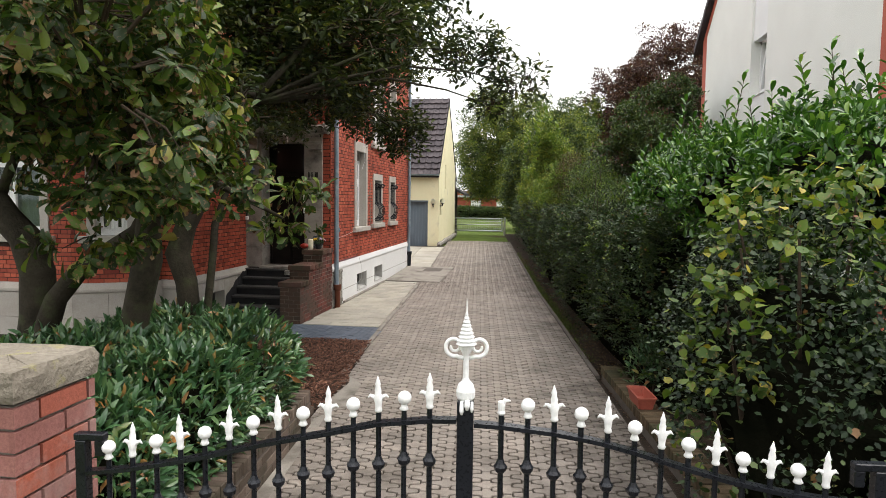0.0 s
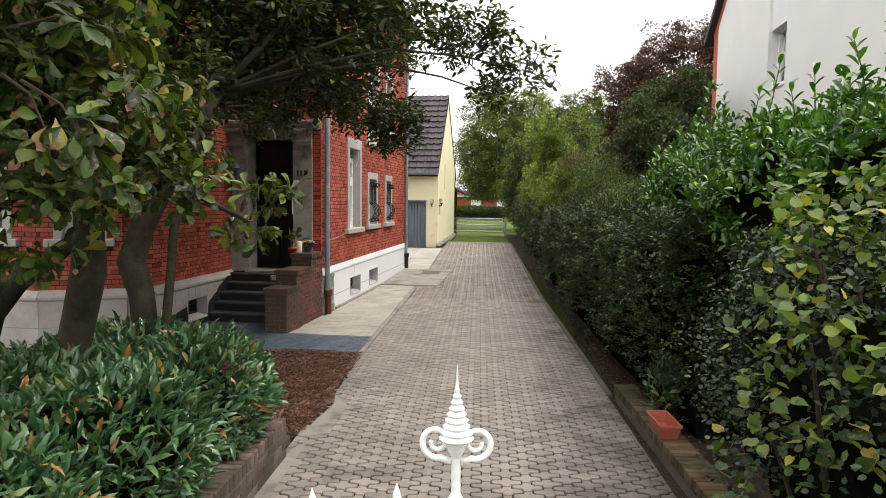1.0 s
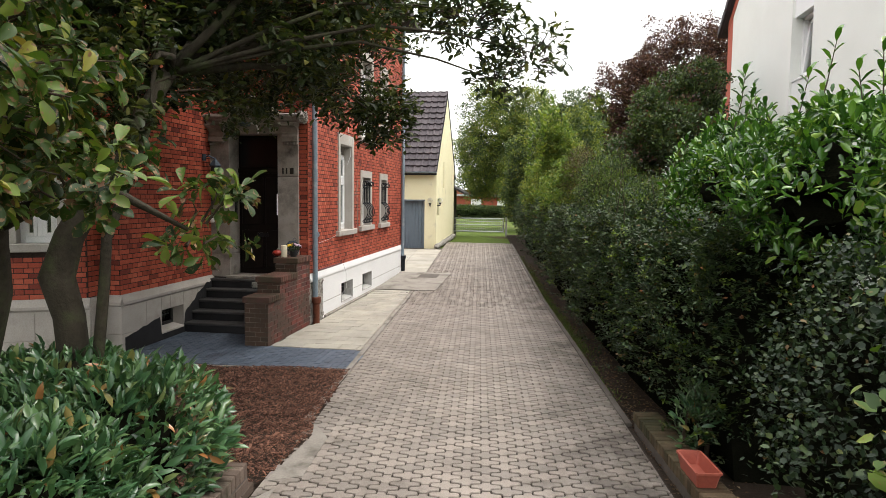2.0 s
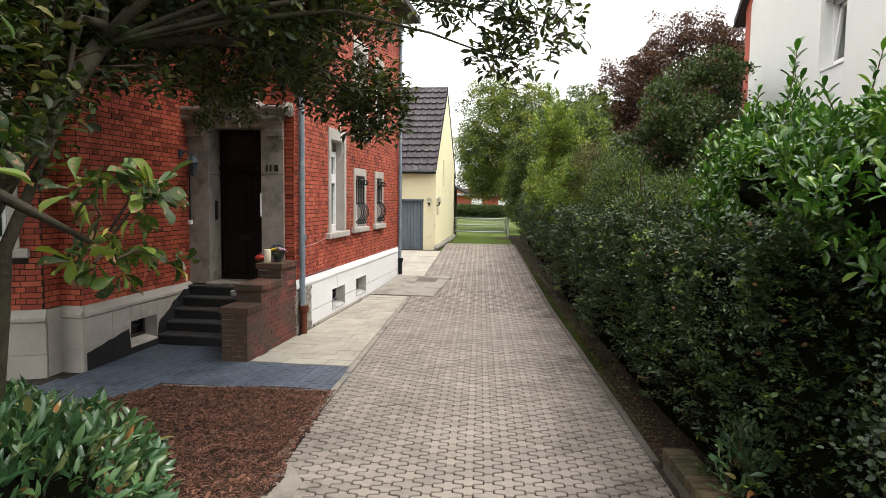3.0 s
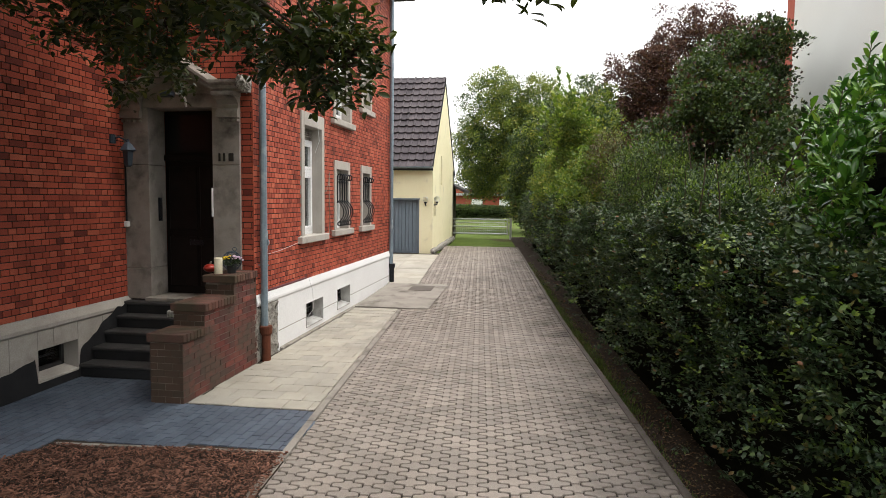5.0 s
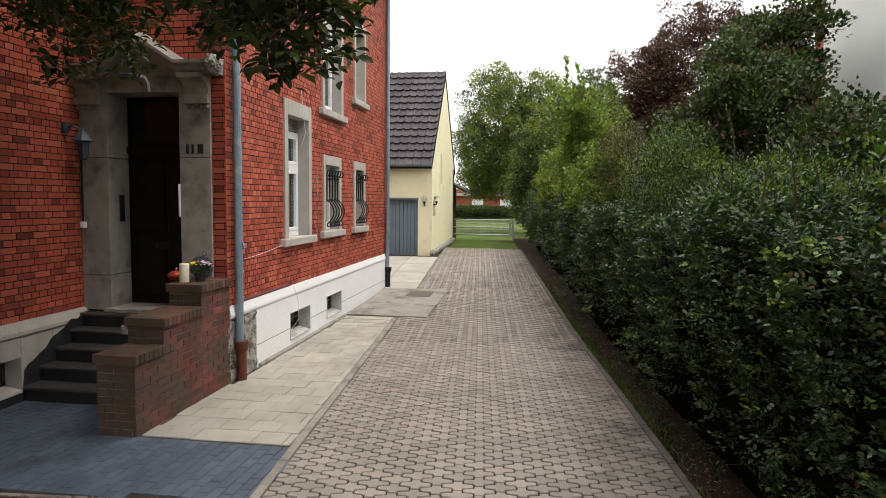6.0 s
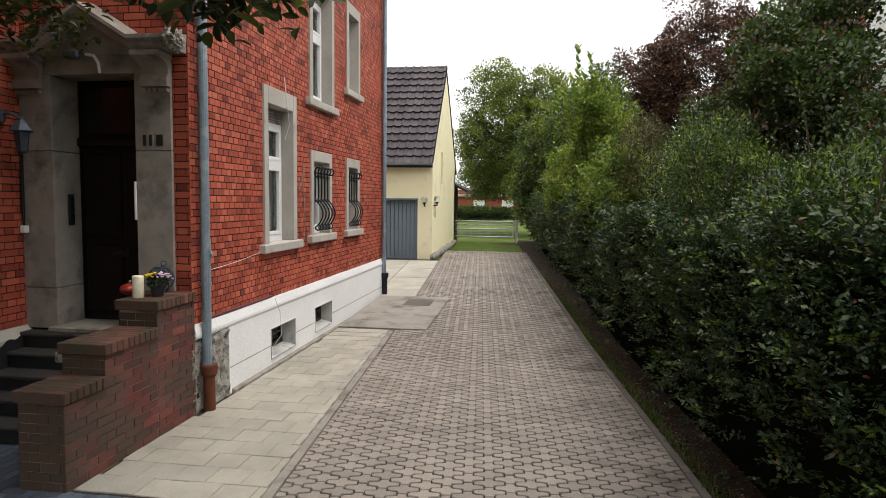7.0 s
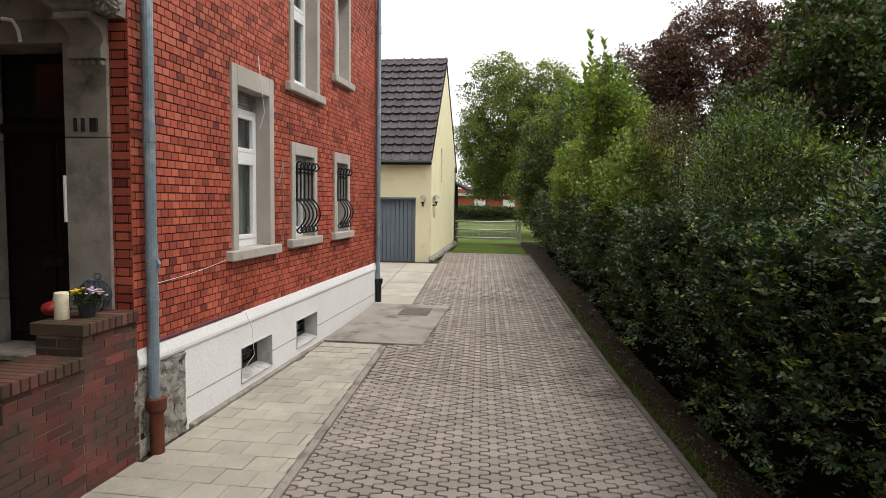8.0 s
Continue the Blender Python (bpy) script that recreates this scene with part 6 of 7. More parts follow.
stem([(-2.0, 5.3, -0.1), (-2.01, 5.3, 0.84), (-2.02, 5.3, 1.13), (-2.06, 5.3, 1.53), (-2.15, 5.3, 1.81), (-2.08, 5.35, 2.1), (-1.93, 5.5, 2.5), (-1.8, 6.2, 3.4), (-1.6, 7.2, 4.2)], [0.14, 0.11, 0.105, 0.105, 0.12, 0.10, 0.085, 0.06, 0.04])
stem([(-1.90, 5.3, -0.1), (-1.88, 5.3, 0.85), (-1.85, 5.3, 1.19), (-1.78, 5.3, 1.76), (-1.75, 5.3, 2.1), (-1.6, 5.6, 2.9)], [0.05, 0.042, 0.04, 0.038, 0.036, 0.02])
MAG = [((-0.95, 2.5, 3.15), (0.65, 0.7, 0.55)), ((-1.55, 3.4, 2.95), (0.72, 1.1, 0.8)), ((-2.6, 4.6, 3.25), (1.1, 1.2, 0.85)), ((-1.2, 4.4, 2.45), (0.4, 0.6, 0.24)), ((-3.9, 6.0, 3.65), (1.2, 1.3, 0.9)), ((-1.9, 2.8, 3.65), (1.2, 1.0, 0.75)),
       ((-0.82, 4.75, 2.2), (0.36, 0.5, 0.24)), ((-1.42, 3.4, 2.28), (0.42, 0.5, 0.26)), ((-2.05, 3.6, 2.28), (0.2, 0.3, 0.12)), ((-1.75, 2.7, 2.9), (0.6, 0.6, 0.4))]
OAK = [((-1.7, 7.4, 4.3), (1.5, 1.4, 0.9)), ((-0.75, 8.6, 3.95), (0.65, 1.2, 0.75)), ((-2.4, 9.6, 4.3), (1.3, 1.2, 0.75)), ((-1.35, 9.9, 4.2), (0.8, 1.0, 0.75)), ((-2.6, 7.0, 4.6), (1.8, 1.6, 1.1)),
       ((-3.3, 10.6, 3.95), (0.8, 0.9, 0.6)), ((-0.75, 9.0, 3.35), (0.4, 0.5, 0.38)), ((-3.6, 11.6, 4.0), (0.55, 0.5, 0.45)), ((-0.6, 6.8, 4.5), (0.9, 1.1, 0.6)), ((-2.5, 6.6, 3.7), (0.9, 0.8, 0.6)), ((-1.9, 5.9, 3.35), (0.75, 0.8, 0.5)), ((-1.75, 5.6, 2.95), (0.5, 0.5, 0.38))]
# sprays at the ends of the long boughs over the drive
BOUGHS = [((0.78, 7.97, 3.62), (0.30, 0.30, 0.26)), ((1.12, 8.0, 3.92), (0.36, 0.36, 0.26)), ((0.5, 7.9, 4.3), (0.5, 0.5, 0.3)), ((-0.7, 9.0, 3.4), (0.4, 0.45, 0.35))]


def crown(tree_ob, blobs, clusters, per, size, material, shape, width, seed, spread=0.16, withered=0.0, sprays=0):
    """Leaf rosettes at the ends of twigs, with the twigs; sprays gathers the rosettes into that many separate boughs."""
    rng = np.random.default_rng(seed)
    vol = np.array([r[0] * r[1] * r[2] for c, r in blobs])
    which = rng.choice(len(blobs), clusters, p=vol / vol.sum())
    C, R = np.array([b[0] for b in blobs], float)[which], np.array([b[1] for b in blobs], float)[which]
    d = unit(rng.normal(size=(clusters, 3)))
    tips = C + R * d * (0.35 + 0.65 * rng.random((clusters, 1)) ** 0.5)
    if sprays:
        own = rng.integers(0, sprays, clusters)
        C, R = C[own], R[own]
        d = unit(d[own] * 0.6 + unit(rng.normal(size=(clusters, 3))) * np.array([1, 1, 0.6]))
        tips = tips[own] + d * (0.25 * rng.random((clusters, 1)) ** 0.5) * np.array([1.2, 1.2, 0.7])
    far = tips[:, 1] > 1.75
    tips, d, C = tips[far], d[far], C[far]
    clusters = len(tips)
    P = np.repeat(tips, per, 0) + spread * 0.35 * np.clip(rng.normal(size=(clusters * per, 3)), -1.9, 1.9)
    A = unit(rng.normal(size=(clusters * per, 3)) * np.array([1, 1, 0.5]) + 0.35 * np.repeat(d, per, 0))
    F = unit(np.array([0, 0, 1.0]) + 0.45 * rng.normal(size=(clusters * per, 3)))
    if sprays:
        # leaves stand out round the twig's end and hang a little
        D = np.repeat(d, per, 0)
        A = unit(np.cross(D, rng.normal(size=(clusters * per, 3))) + 0.55 * D + np.array([0, 0, -0.22]))
        F = unit(0.7 * D + np.array([0, 0, 0.9]) + 0.3 * rng.normal(size=(clusters * per, 3)))
    S = size * rng.uniform(0.65, 1.2, len(P))
    leaves("foliage", P, A, F, S, width, LEAF[material], tree_ob, shape)
    if withered:
        k = rng.random(len(P)) < withered
        tip = P[k] + A[k] * (0.80 * S[k])[:, None] - F[k] * (0.05 * S[k])[:, None]
        leaves("withered_edge", tip, A[k] - 0.5 * F[k] + 0.25 * rng.normal(size=(int(k.sum()), 3)), F[k] + 0.6 * rng.normal(size=(int(k.sum()), 3)), S[k] * rng.uniform(0.22, 0.4, int(k.sum())), 0.9, LEAF["withered"], tree_ob, "lobed")
    bm = bmesh.new()
    for i in range(0, clusters, 3 if clusters > 1000 else 1):
        p = Vector(tips[i])
        q = p + (Vector(C[i]) - p) * 0.55 + Vector((0, 0, -0.06))
        tube(bm, [q, (p + q) / 2 + Vector((0.03, 0, 0.03)), p], [0.009, 0.006, 0.003], 5, cap=False)
    tagged(part("branchwork", bm, M["twig"], tree_ob), kind="stuff")


crown(mag, MAG, 2200, 8, 0.135, "magnolia", "obovate", 0.46, 41, 0.08, withered=0.3, sprays=230)
for c, r in MAG:
    bm = bmesh.new()
    s = Vector((-1.95, 4.55, 2.2)) if c[0] > -3 else Vector((-4.1, 5.25, 2.3))
    e = Vector(c)
    tube(bm, [s, s.lerp(e, 0.5) + Vector((0, 0, 0.3)), e], [0.06, 0.04, 0.012], 7)
    part("limb", bm, M["bark"], mag, smooth=True)
# the crown above, mostly out of view, added to shade the wall and path
crown(mag, [((-2.4, 3.6, 4.7), (1.8, 1.8, 0.7)), ((-3.2, 5.6, 4.9), (1.6, 1.6, 0.8)), ((-4.8, 4.6, 4.6), (1.9, 2.2, 1.3)), ((-6.0, 6.6, 5.0), (2.0, 1.8, 1.3))], 560, 22, 0.14, "magnolia", "obovate", 0.5, 43)
oak = thing("street_tree", (-2.0, 5.3, 0), "tree with dark foliage hanging over the drive", "tree")
crown(oak, OAK, 640, 38, 0.102, "oak", "broad", 0.46, 42, 0.27)
crown(oak, BOUGHS, 150, 14, 0.10, "oak", "broad", 0.40, 45, 0.22)
# higher foliage, mostly out of view, placed to shade the wing wall and entrance
crown(oak, [((-2.5, 8.6, 6.3), (2.2, 2.2, 1.1)), ((-1.6, 7.6, 6.1), (1.3, 1.6, 0.9)), ((-4.0, 8.2, 6.0), (1.5, 2.0, 1.0)), ((-1.2, 10.3, 6.0), (1.6, 1.2, 0.9)), ((-3.1, 10.7, 5.7), (1.5, 1.2, 0.7)), ((-3.2, 7.2, 5.6), (2.0, 1.6, 0.7))], 720, 30, 0.15, "oak", "plain", 0.5, 44, 0.8)
for k, (c, r) in enumerate(OAK + BOUGHS):
    bm = bmesh.new()
    thin = 0.75 if k < len(OAK) else 0.45
    s = Vector((-1.8, 6.2, 3.4))
    e = Vector(c) + Vector((0.15, 0, -0.05))
    bend = s.lerp(e, 0.5) + Vector((0, 0, 0.35))
    tube(bm, [s, s.lerp(bend, 0.5) + Vector((0.05, 0.04, 0.06)), bend, bend.lerp(e, 0.5) + Vector((-0.04, 0.05, 0.07)), e], [thin * q for q in (0.055, 0.046, 0.034, 0.022, 0.008)], 7)
    part("limb", bm, M["bark"], oak, smooth=True)

# ---- the front gate ----
HEAD = radians(4.5)
GATE = Vector((1.18, 1.44, 0))


def on_gate(u, z, d=0.0):
    """A place in the gate's plane: u to the right of the centre post, d towards the drive."""
    return GATE + Vector((u * math.cos(HEAD) - d * math.sin(HEAD), u * math.sin(HEAD) + d * math.cos(HEAD), z))


TURN_G = Matrix.Rotation(HEAD, 4, "Z")


def spear(kind):
    """One head for an upright: a ball or a flame."""
    bm = bmesh.new()
    if kind == "ball":
        lathe(bm, (0, 0, 0), [(0.012, 0), (0.016, 0.004), (0.012, 0.012), (0.01, 0.02)] + [(0.024 * math.sin(a), 0.043 - 0.024 * math.cos(a)) for a in np.linspace(0.45, math.pi, 9)], 14)
    else:
        lathe(bm, (0, 0, 0), [(0.011, 0), (0.014, 0.006), (0.011, 0.014), (0.013, 0.032), (0.017, 0.05), (0.011, 0.064), (0.012, 0.075), (0.008, 0.09), (0.010, 0.098), (0.005, 0.112), (0.001, 0.125)], 10)
        for s in (-1, 1):
            tube(bm, [(0, 0, 0.035), (s * 0.014, 0, 0.052), (s * 0.027, 0, 0.058), (s * 0.036, 0, 0.050)], [0.008, 0.008, 0.006, 0.002], 7)
    me = bpy.data.meshes.new(kind)
    bmesh.ops.recalc_face_normals(bm, faces=bm.faces)
    for f in bm.faces:
        f.smooth = True
    bm.to_mesh(me)
    bm.free()
    me.materials.append(M["white_iron"])
    return me


HEADS = {"ball": spear("ball"), "flame": spear("flame")}


def rail_z(u):
    """The swung top rail: low at the hinge, high at the middle."""
    rows = [(0, 1.628), (0.13, 1.624), (0.3, 1.606), (0.5, 1.561), (0.69, 1.522), (0.886, 1.473), (1.036, 1.44), (1.188, 1.411), (1.38, 1.388), (1.5, 1.38)] if u < 0 else [(0, 1.617), (0.13, 1.611), (0.3, 1.594), (0.45, 1.569), (0.583, 1.535), (0.745, 1.488), (0.88, 1.453), (1.05, 1.42), (1.2, 1.40), (1.5, 1.375)]
    return float(np.interp(abs(u), [r[0] for r in rows], [r[1] for r in rows]))


def gate_leaf(side):
    t = thing("gate_leaf", on_gate(side * 1.44, 0), "black wrought-iron gate leaf with white finials", "gate", "front gate leaves")
    for lift, r in ((0.0, 0.016), (-0.32, 0.010)):
        bm = bmesh.new()
        us = [side * (0.03 + 1.33 * i / 40) for i in range(41)]
        pts = [on_gate(u, rail_z(u) + lift) for u in us]
        rows = []
        for p in pts:
            rows.append([bm.verts.new(p + TURN_G @ Vector((0, d, h))) for d, h in ((-0.02, -0.007), (0.02, -0.007), (0.02, 0.007), (-0.02, 0.007))])
        for a, b in zip(rows, rows[1:]):
            for k in range(4):
                bm.faces.new((a[k], a[(k + 1) % 4], b[(k + 1) % 4], b[k]))
        part("top_rail" if lift == 0 else "middle_rail", bm, M["iron"], t)
    bm = bmesh.new()
    tube(bm, [on_gate(side * 0.03, 0.18), on_gate(side * 1.36, 0.18)], 0.018, 4)
    part("bottom_rail", bm, M["iron"], t)
    bm = bmesh.new()
    b = boxes((-0.02, 0.02, -0.02, 0.02, 0.10, rail_z(side * 1.36) + 0.12), bevel=0.003)
    join(bm, b, Matrix.Translation(on_gate(side * 1.36, 0)) @ TURN_G)
    b = boxes((-0.055, 0.055, -0.018, 0.018, rail_z(side * 1.36) + 0.12, rail_z(side * 1.36) + 0.145), (-0.055 if side > 0 else 0.02, -0.02 if side > 0 else 0.055, -0.016, 0.016, rail_z(side * 1.36) + 0.065, rail_z(side * 1.36) + 0.12), bevel=0.003)
    join(bm, b, Matrix.Translation(on_gate(side * 1.33, 0)) @ TURN_G)
    part("hinge_stile", bm, M["iron"], t)
    for i in range(14 if side < 0 else 13):
        u = side * (0.122 + (0.0893 if side > 0 else 0.088) * i)
        z = rail_z(u)
        bm = bmesh.new()
        tube(bm, [on_gate(u, 0.18), on_gate(u, z + 0.045)], 0.0095, 8)
        lathe(bm, on_gate(u, z - 0.165 + 0.01 * (i % 2)), [(0.010, 0), (0.020, 0.01), (0.024, 0.025), (0.016, 0.035), (0.010, 0.05)], 8)
        bar = part("upright", bm, M["iron"], t)
        kind = "ball" if i % 2 else "flame"
        if side > 0 and i == 0:
            bm = bmesh.new()
            p = on_gate(u, z + 0.04)
            lathe(bm, p, [(0.011, 0), (0.014, 0.006), (0.011, 0.014), (0.013, 0.032), (0.012, 0.045)], 10)
            tube(bm, [p + Vector((0, 0, 0.03)), p + Vector((0.012, 0, 0.05)), p + Vector((0.03, 0, 0.048))], [0.009, 0.008, 0.003], 7)
            part("finial", bm, M["white_iron"], bar, "broken white finial")
            continue
        ob = new("finial", HEADS[kind])
        ob.parent = bar
        ob.matrix_local = Matrix.Translation(on_gate(u, z + 0.04) - t.location) @ TURN_G @ Matrix.Rotation(random.uniform(-0.04, 0.04), 4, "Y")
    return t


gate_leaf(-1)
gate_leaf(1)
post = thing("gate_centre_post", on_gate(0, 0), "black iron centre post with a white spiral finial", "gate post")
b = bmesh.new()
join(b, boxes((-0.028, 0.028, -0.028, 0.028, 0.0, 1.70), bevel=0.004), Matrix.Translation(on_gate(0, 0)) @ TURN_G)
part("post", b, M["iron"], post)
bm = bmesh.new()
c = on_gate(0, 0)
lathe(bm, c, [(0.022, 1.695), (0.031, 1.708), (0.033, 1.73), (0.026, 1.752), (0.014, 1.765), (0.010, 1.775), (0.010, 1.85), (0.020, 1.87), (0.026, 1.885)], 14)
prof = []
for k in range(9):
    r = 0.036 * (1 - k / 9.5)
    prof += [(r * 0.78, 1.885 + 0.0125 * k), (r, 1.891 + 0.0125 * k)]
prof += [(0.003, 2.0), (0.001, 2.045)]
lathe(bm, c, prof, 16)
part("spiral_finial", bm, M["white_iron"], post, "white spiral finial", smooth=False)
for s in (-1, 1):
    bm = bmesh.new()
    pts = [(0.010, 1.842), (0.028, 1.846)]
    for k in range(27):
        a, r = -1.9 + 0.32 * k, 0.034 * (1 - k / 38)
        pts.append((0.041 + r * math.cos(a), 1.882 + r * 1.05 * math.sin(a)))
    tube(bm, [on_gate(s * u, z) for u, z in pts], [0.0075 - 0.003 * k / len(pts) for k in range(len(pts))], 8)
    part("scroll", bm, M["white_iron"], post, smooth=True)

for k, (u, d, z0, z1, w) in enumerate(((-0.012, -0.030, 1.655, 1.70, 0.008), (0.006, -0.031, 1.672, 1.705, 0.010), (0.022, -0.030, 1.664, 1.70, 0.006))):
    bm = bmesh.new()
    tube(bm, [on_gate(u, z0, d), on_gate(u, z0 + 0.012, d), on_gate(u, z1, d + 0.006)], [w * 0.5, w, w * 0.8], 7)
    part("paint_drip", bm, M["white_iron"], post, smooth=True)

# brick gate pillar with its cap
pillar = thing("gate_pillar", (-0.65, 1.37, 0), "red brick gate pillar under a weathered sandstone cap", "pillar")
PX0, PX1, PY0, PY1 = -1.05, -0.338, 1.21, 1.62
part("core", boxes((PX0 + 0.02, PX1 - 0.02, PY0 + 0.02, PY1 - 0.02, -0.1, 1.65)), M["mortar_brown"], pillar)
course = 0.083
for (f, u0, u1) in ((Face("y", PX1 - 0.012, 1), PY0, PY1), (Face("x", PY0 + 0.012, -1), PX0, PX1)):
    bricks(pillar, f, u0, u1, 0.0, 1.66, [], 0.25, course, 0.014, M["pillar"], M["pillar"], (-9, 9, 0, 2), 51, 0.012)
bm = bmesh.new()
n = 16
grid = []
for k, z in enumerate((1.665, 1.69, 1.74, 1.772, 1.78)):
    row = []
    outline = []
    for i in range(40):
        a = i / 40 * 4
        s, f = int(a), a % 1
        cx, cy = [(-1 + 2 * f, -1), (1, -1 + 2 * f), (1 - 2 * f, 1), (-1, 1 - 2 * f)][s]
        o = 0.012 - (0.006, 0.0, 0.0, 0.012, 0.2)[k] + 0.012 * noise.noise((cx * 5, cy * 5, 1.7 * k))
        row.append(bm.verts.new(((PX0 + PX1) / 2 + cx * ((PX1 - PX0) / 2 + o), (PY0 + PY1) / 2 + cy * ((PY1 - PY0) / 2 + o), z + 0.012 * noise.noise((cx * 6, cy * 6, k + 3)) * (k > 0))))
    grid.append(row)
for a, b in zip(grid, grid[1:]):
    for i in range(40):
        bm.faces.new((a[i], a[(i + 1) % 40], b[(i + 1) % 40], b[i]))
bm.faces.new(grid[0][::-1])
bm.faces.new(grid[-1])
part("capstone", bm, M["capstone"], pillar, "lichened sandstone cap")
right_post = thing("gate_side_post", (2.72, 1.56, 0), "black iron side post of the gate", "gate post")
part("post", boxes((2.64, 2.76, 1.50, 1.62, 0, 1.58), bevel=0.008), M["iron"], right_post)

# ---- small things at the door ----
basket_at = Vector((-3.30, 12.70, 1.315))
pumpkin = thing("pumpkin", (-3.50, 12.47, 1.315), "small red pumpkin on the cheek wall", "pumpkin")
bm = bmesh.new()
n = 40
rings = []
for j in range(15):
    a = math.pi * j / 14
    rings.append([bm.verts.new((-3.50 + 0.085 * math.sin(a) * (1 + 0.07 * abs(math.sin(4 * b))) * math.cos(b), 12.47 + 0.085 * math.sin(a) * (1 + 0.07 * abs(math.sin(4 * b))) * math.sin(b), 1.315 + 0.058 - 0.058 * math.cos(a))) for b in (2 * math.pi * k / n for k in range(n))])
for r, s in zip(rings, rings[1:]):
    for k in range(n):
        bm.faces.new((r[k], r[(k + 1) % n], s[(k + 1) % n], s[k]))
part("fruit", bm, M["pumpkin"], pumpkin, smooth=True)
bm = bmesh.new()
tube(bm, [(-3.50, 12.47, 1.425), (-3.495, 12.465, 1.45), (-3.48, 12.46, 1.46)], [0.012, 0.009, 0.011], 7)
part("stalk", bm, M["mortar_light"], pumpkin)
candle = thing("pillar_candle", (-3.31, 12.33, 1.315), "thick ivory pillar candle on the cheek wall", "candle")
bm = bmesh.new()
lathe(bm, (-3.31, 12.33, 1.315), [(0.052, 0), (0.054, 0.004), (0.054, 0.205), (0.050, 0.215), (0.042, 0.212), (0.03, 0.2), (0.0, 0.196)], 24)
part("wax", bm, M["candle"], candle, smooth=True)
bm = bmesh.new()
tube(bm, [(-3.31, 12.33, 1.51), (-3.309, 12.331, 1.525)], 0.002, 5)
part("wick", bm, M["iron"], candle)
fpot = thing("flower_pot", (-3.18, 12.45, 1.315), "black pot of yellow and lilac chrysanthemums", "flower pot")
bm = bmesh.new()
lathe(bm, (-3.18, 12.45, 1.315), [(0.055, 0), (0.07, 0.11), (0.075, 0.112), (0.075, 0.13), (0.066, 0.13), (0.062, 0.115), (0, 0.11)], 20)
part("pot", bm, M["pot"], fpot)
d = directions(420, 0.4)
leaves("foliage", np.array([-3.18, 12.45, 1.47]) + d * np.array([0.10, 0.10, 0.06]) * RNG.random((420, 1)) ** 0.4, d + 0.5 * directions(420), directions(420, 0.8), 0.03, 0.6, LEAF["privet"], fpot)
for name, off, n, mat_ in (("yellow_bloom", (-0.055, -0.035), 26, "petal_y"), ("lilac_bloom", (0.05, 0.0), 34, "petal_p")):
    for k in range(n):
        x, y = -3.18 + off[0] + RNG.normal(0, 0.034), 12.45 + off[1] + RNG.normal(0, 0.034)
        z = 1.535 + RNG.uniform(-0.018, 0.018) - 1.5 * ((x + 3.18) ** 2 + (y - 12.45) ** 2)
        bm = bmesh.new()
        lathe(bm, (x, y, z), [(0.006, -0.006), (0.014, 0.0), (0.016, 0.004), (0.008, 0.009), (0.001, 0.008)], 8)
        part(name, bm, M[mat_], fpot)
basket = thing("wire_basket", tuple(basket_at), "dark woven wire lantern basket", "basket")
bm = bmesh.new()
for s in (-1, 1):
    for k in range(14):
        a0 = 2 * math.pi * k / 14
        tube(bm, [basket_at + Vector((0.135 * math.sin(0.35 + 2.3 * f) * math.cos(a0 + s * 1.1 * f), 0.135 * math.sin(0.35 + 2.3 * f) * math.sin(a0 + s * 1.1 * f), 0.26 * f)) for f in np.linspace(0, 1, 9)], 0.0035, 4, cap=False)
part("weave", bm, M["lamp_metal"], basket)
bm = bmesh.new()
tube(bm, [basket_at + Vector((0.058 * math.cos(a), 0.058 * math.sin(a), 0.262)) for a in np.linspace(0, 2 * math.pi, 17)], 0.008, 6, cap=False)
part("rim", bm, M["lamp_metal"], basket)
bm = bmesh.new()
tube(bm, [basket_at + Vector((0.055 + 0.03 * math.sin(a), -0.03, 0.27 + 0.05 * (1 - math.cos(a)) / 2 + 0.01)) for a in np.linspace(0, 6.0, 14)], 0.005, 5)
part("handle", bm, M["lamp_metal"], basket)

# cables on the side wall
cable = thing("wall_cable", (-3.02, 14, 1.5), "thin pale cable sagging along the brick wall", "cable")
bm = bmesh.new()
tube(bm, [SIDE.point(u, 1.50 + 0.10 * (u - 13.08) / 1.45 - 0.02 * math.sin((u - 13.08) * 2.1), 0.012) for u in np.linspace(13.08, 14.53, 12)], 0.0028, 5)
part("cable_run", bm, M["frame_white"], cable)
bm = bmesh.new()
tube(bm, [SIDE.point(16.12, 1.66, 0.013), SIDE.point(16.16, 1.9, 0.016), SIDE.point(16.12, 2.5, 0.014), SIDE.point(16.14, 2.78, 0.016), SIDE.point(16.1, 2.82, 0.03), SIDE.point(16.04, 2.6, 0.03), SIDE.point(15.92, 2.45, 0.02), SIDE.point(15.86, 2.48, 0.02)], 0.006, 5)
part("cable_loop", bm, M["mortar_light"], cable)
bm = bmesh.new()
tube(bm, [SIDE.point(15.35, 4.0, 0.03), SIDE.point(15.40, 3.6, 0.05), SIDE.point(15.50, 3.35, 0.04), SIDE.point(15.55, 3.15, -0.05)], 0.005, 5)
part("cable_drop", bm, M["frame_white"], cable)
bm = bmesh.new()
tube(bm, [SIDE.point(14.86, 0.95, 0.07), SIDE.point(14.96, 0.75, 0.10), SIDE.point(15.08, 0.40, 0.07), SIDE.point(15.0, 0.2, -0.05)], 0.004, 5)
part("cable_drop", bm, M["frame_white"], cable)
bm = bmesh.new()
SIDE.block(bm, 13.06, 14.86, 0.955, 0.985, 0.002, 0.03, bevel=0.004)
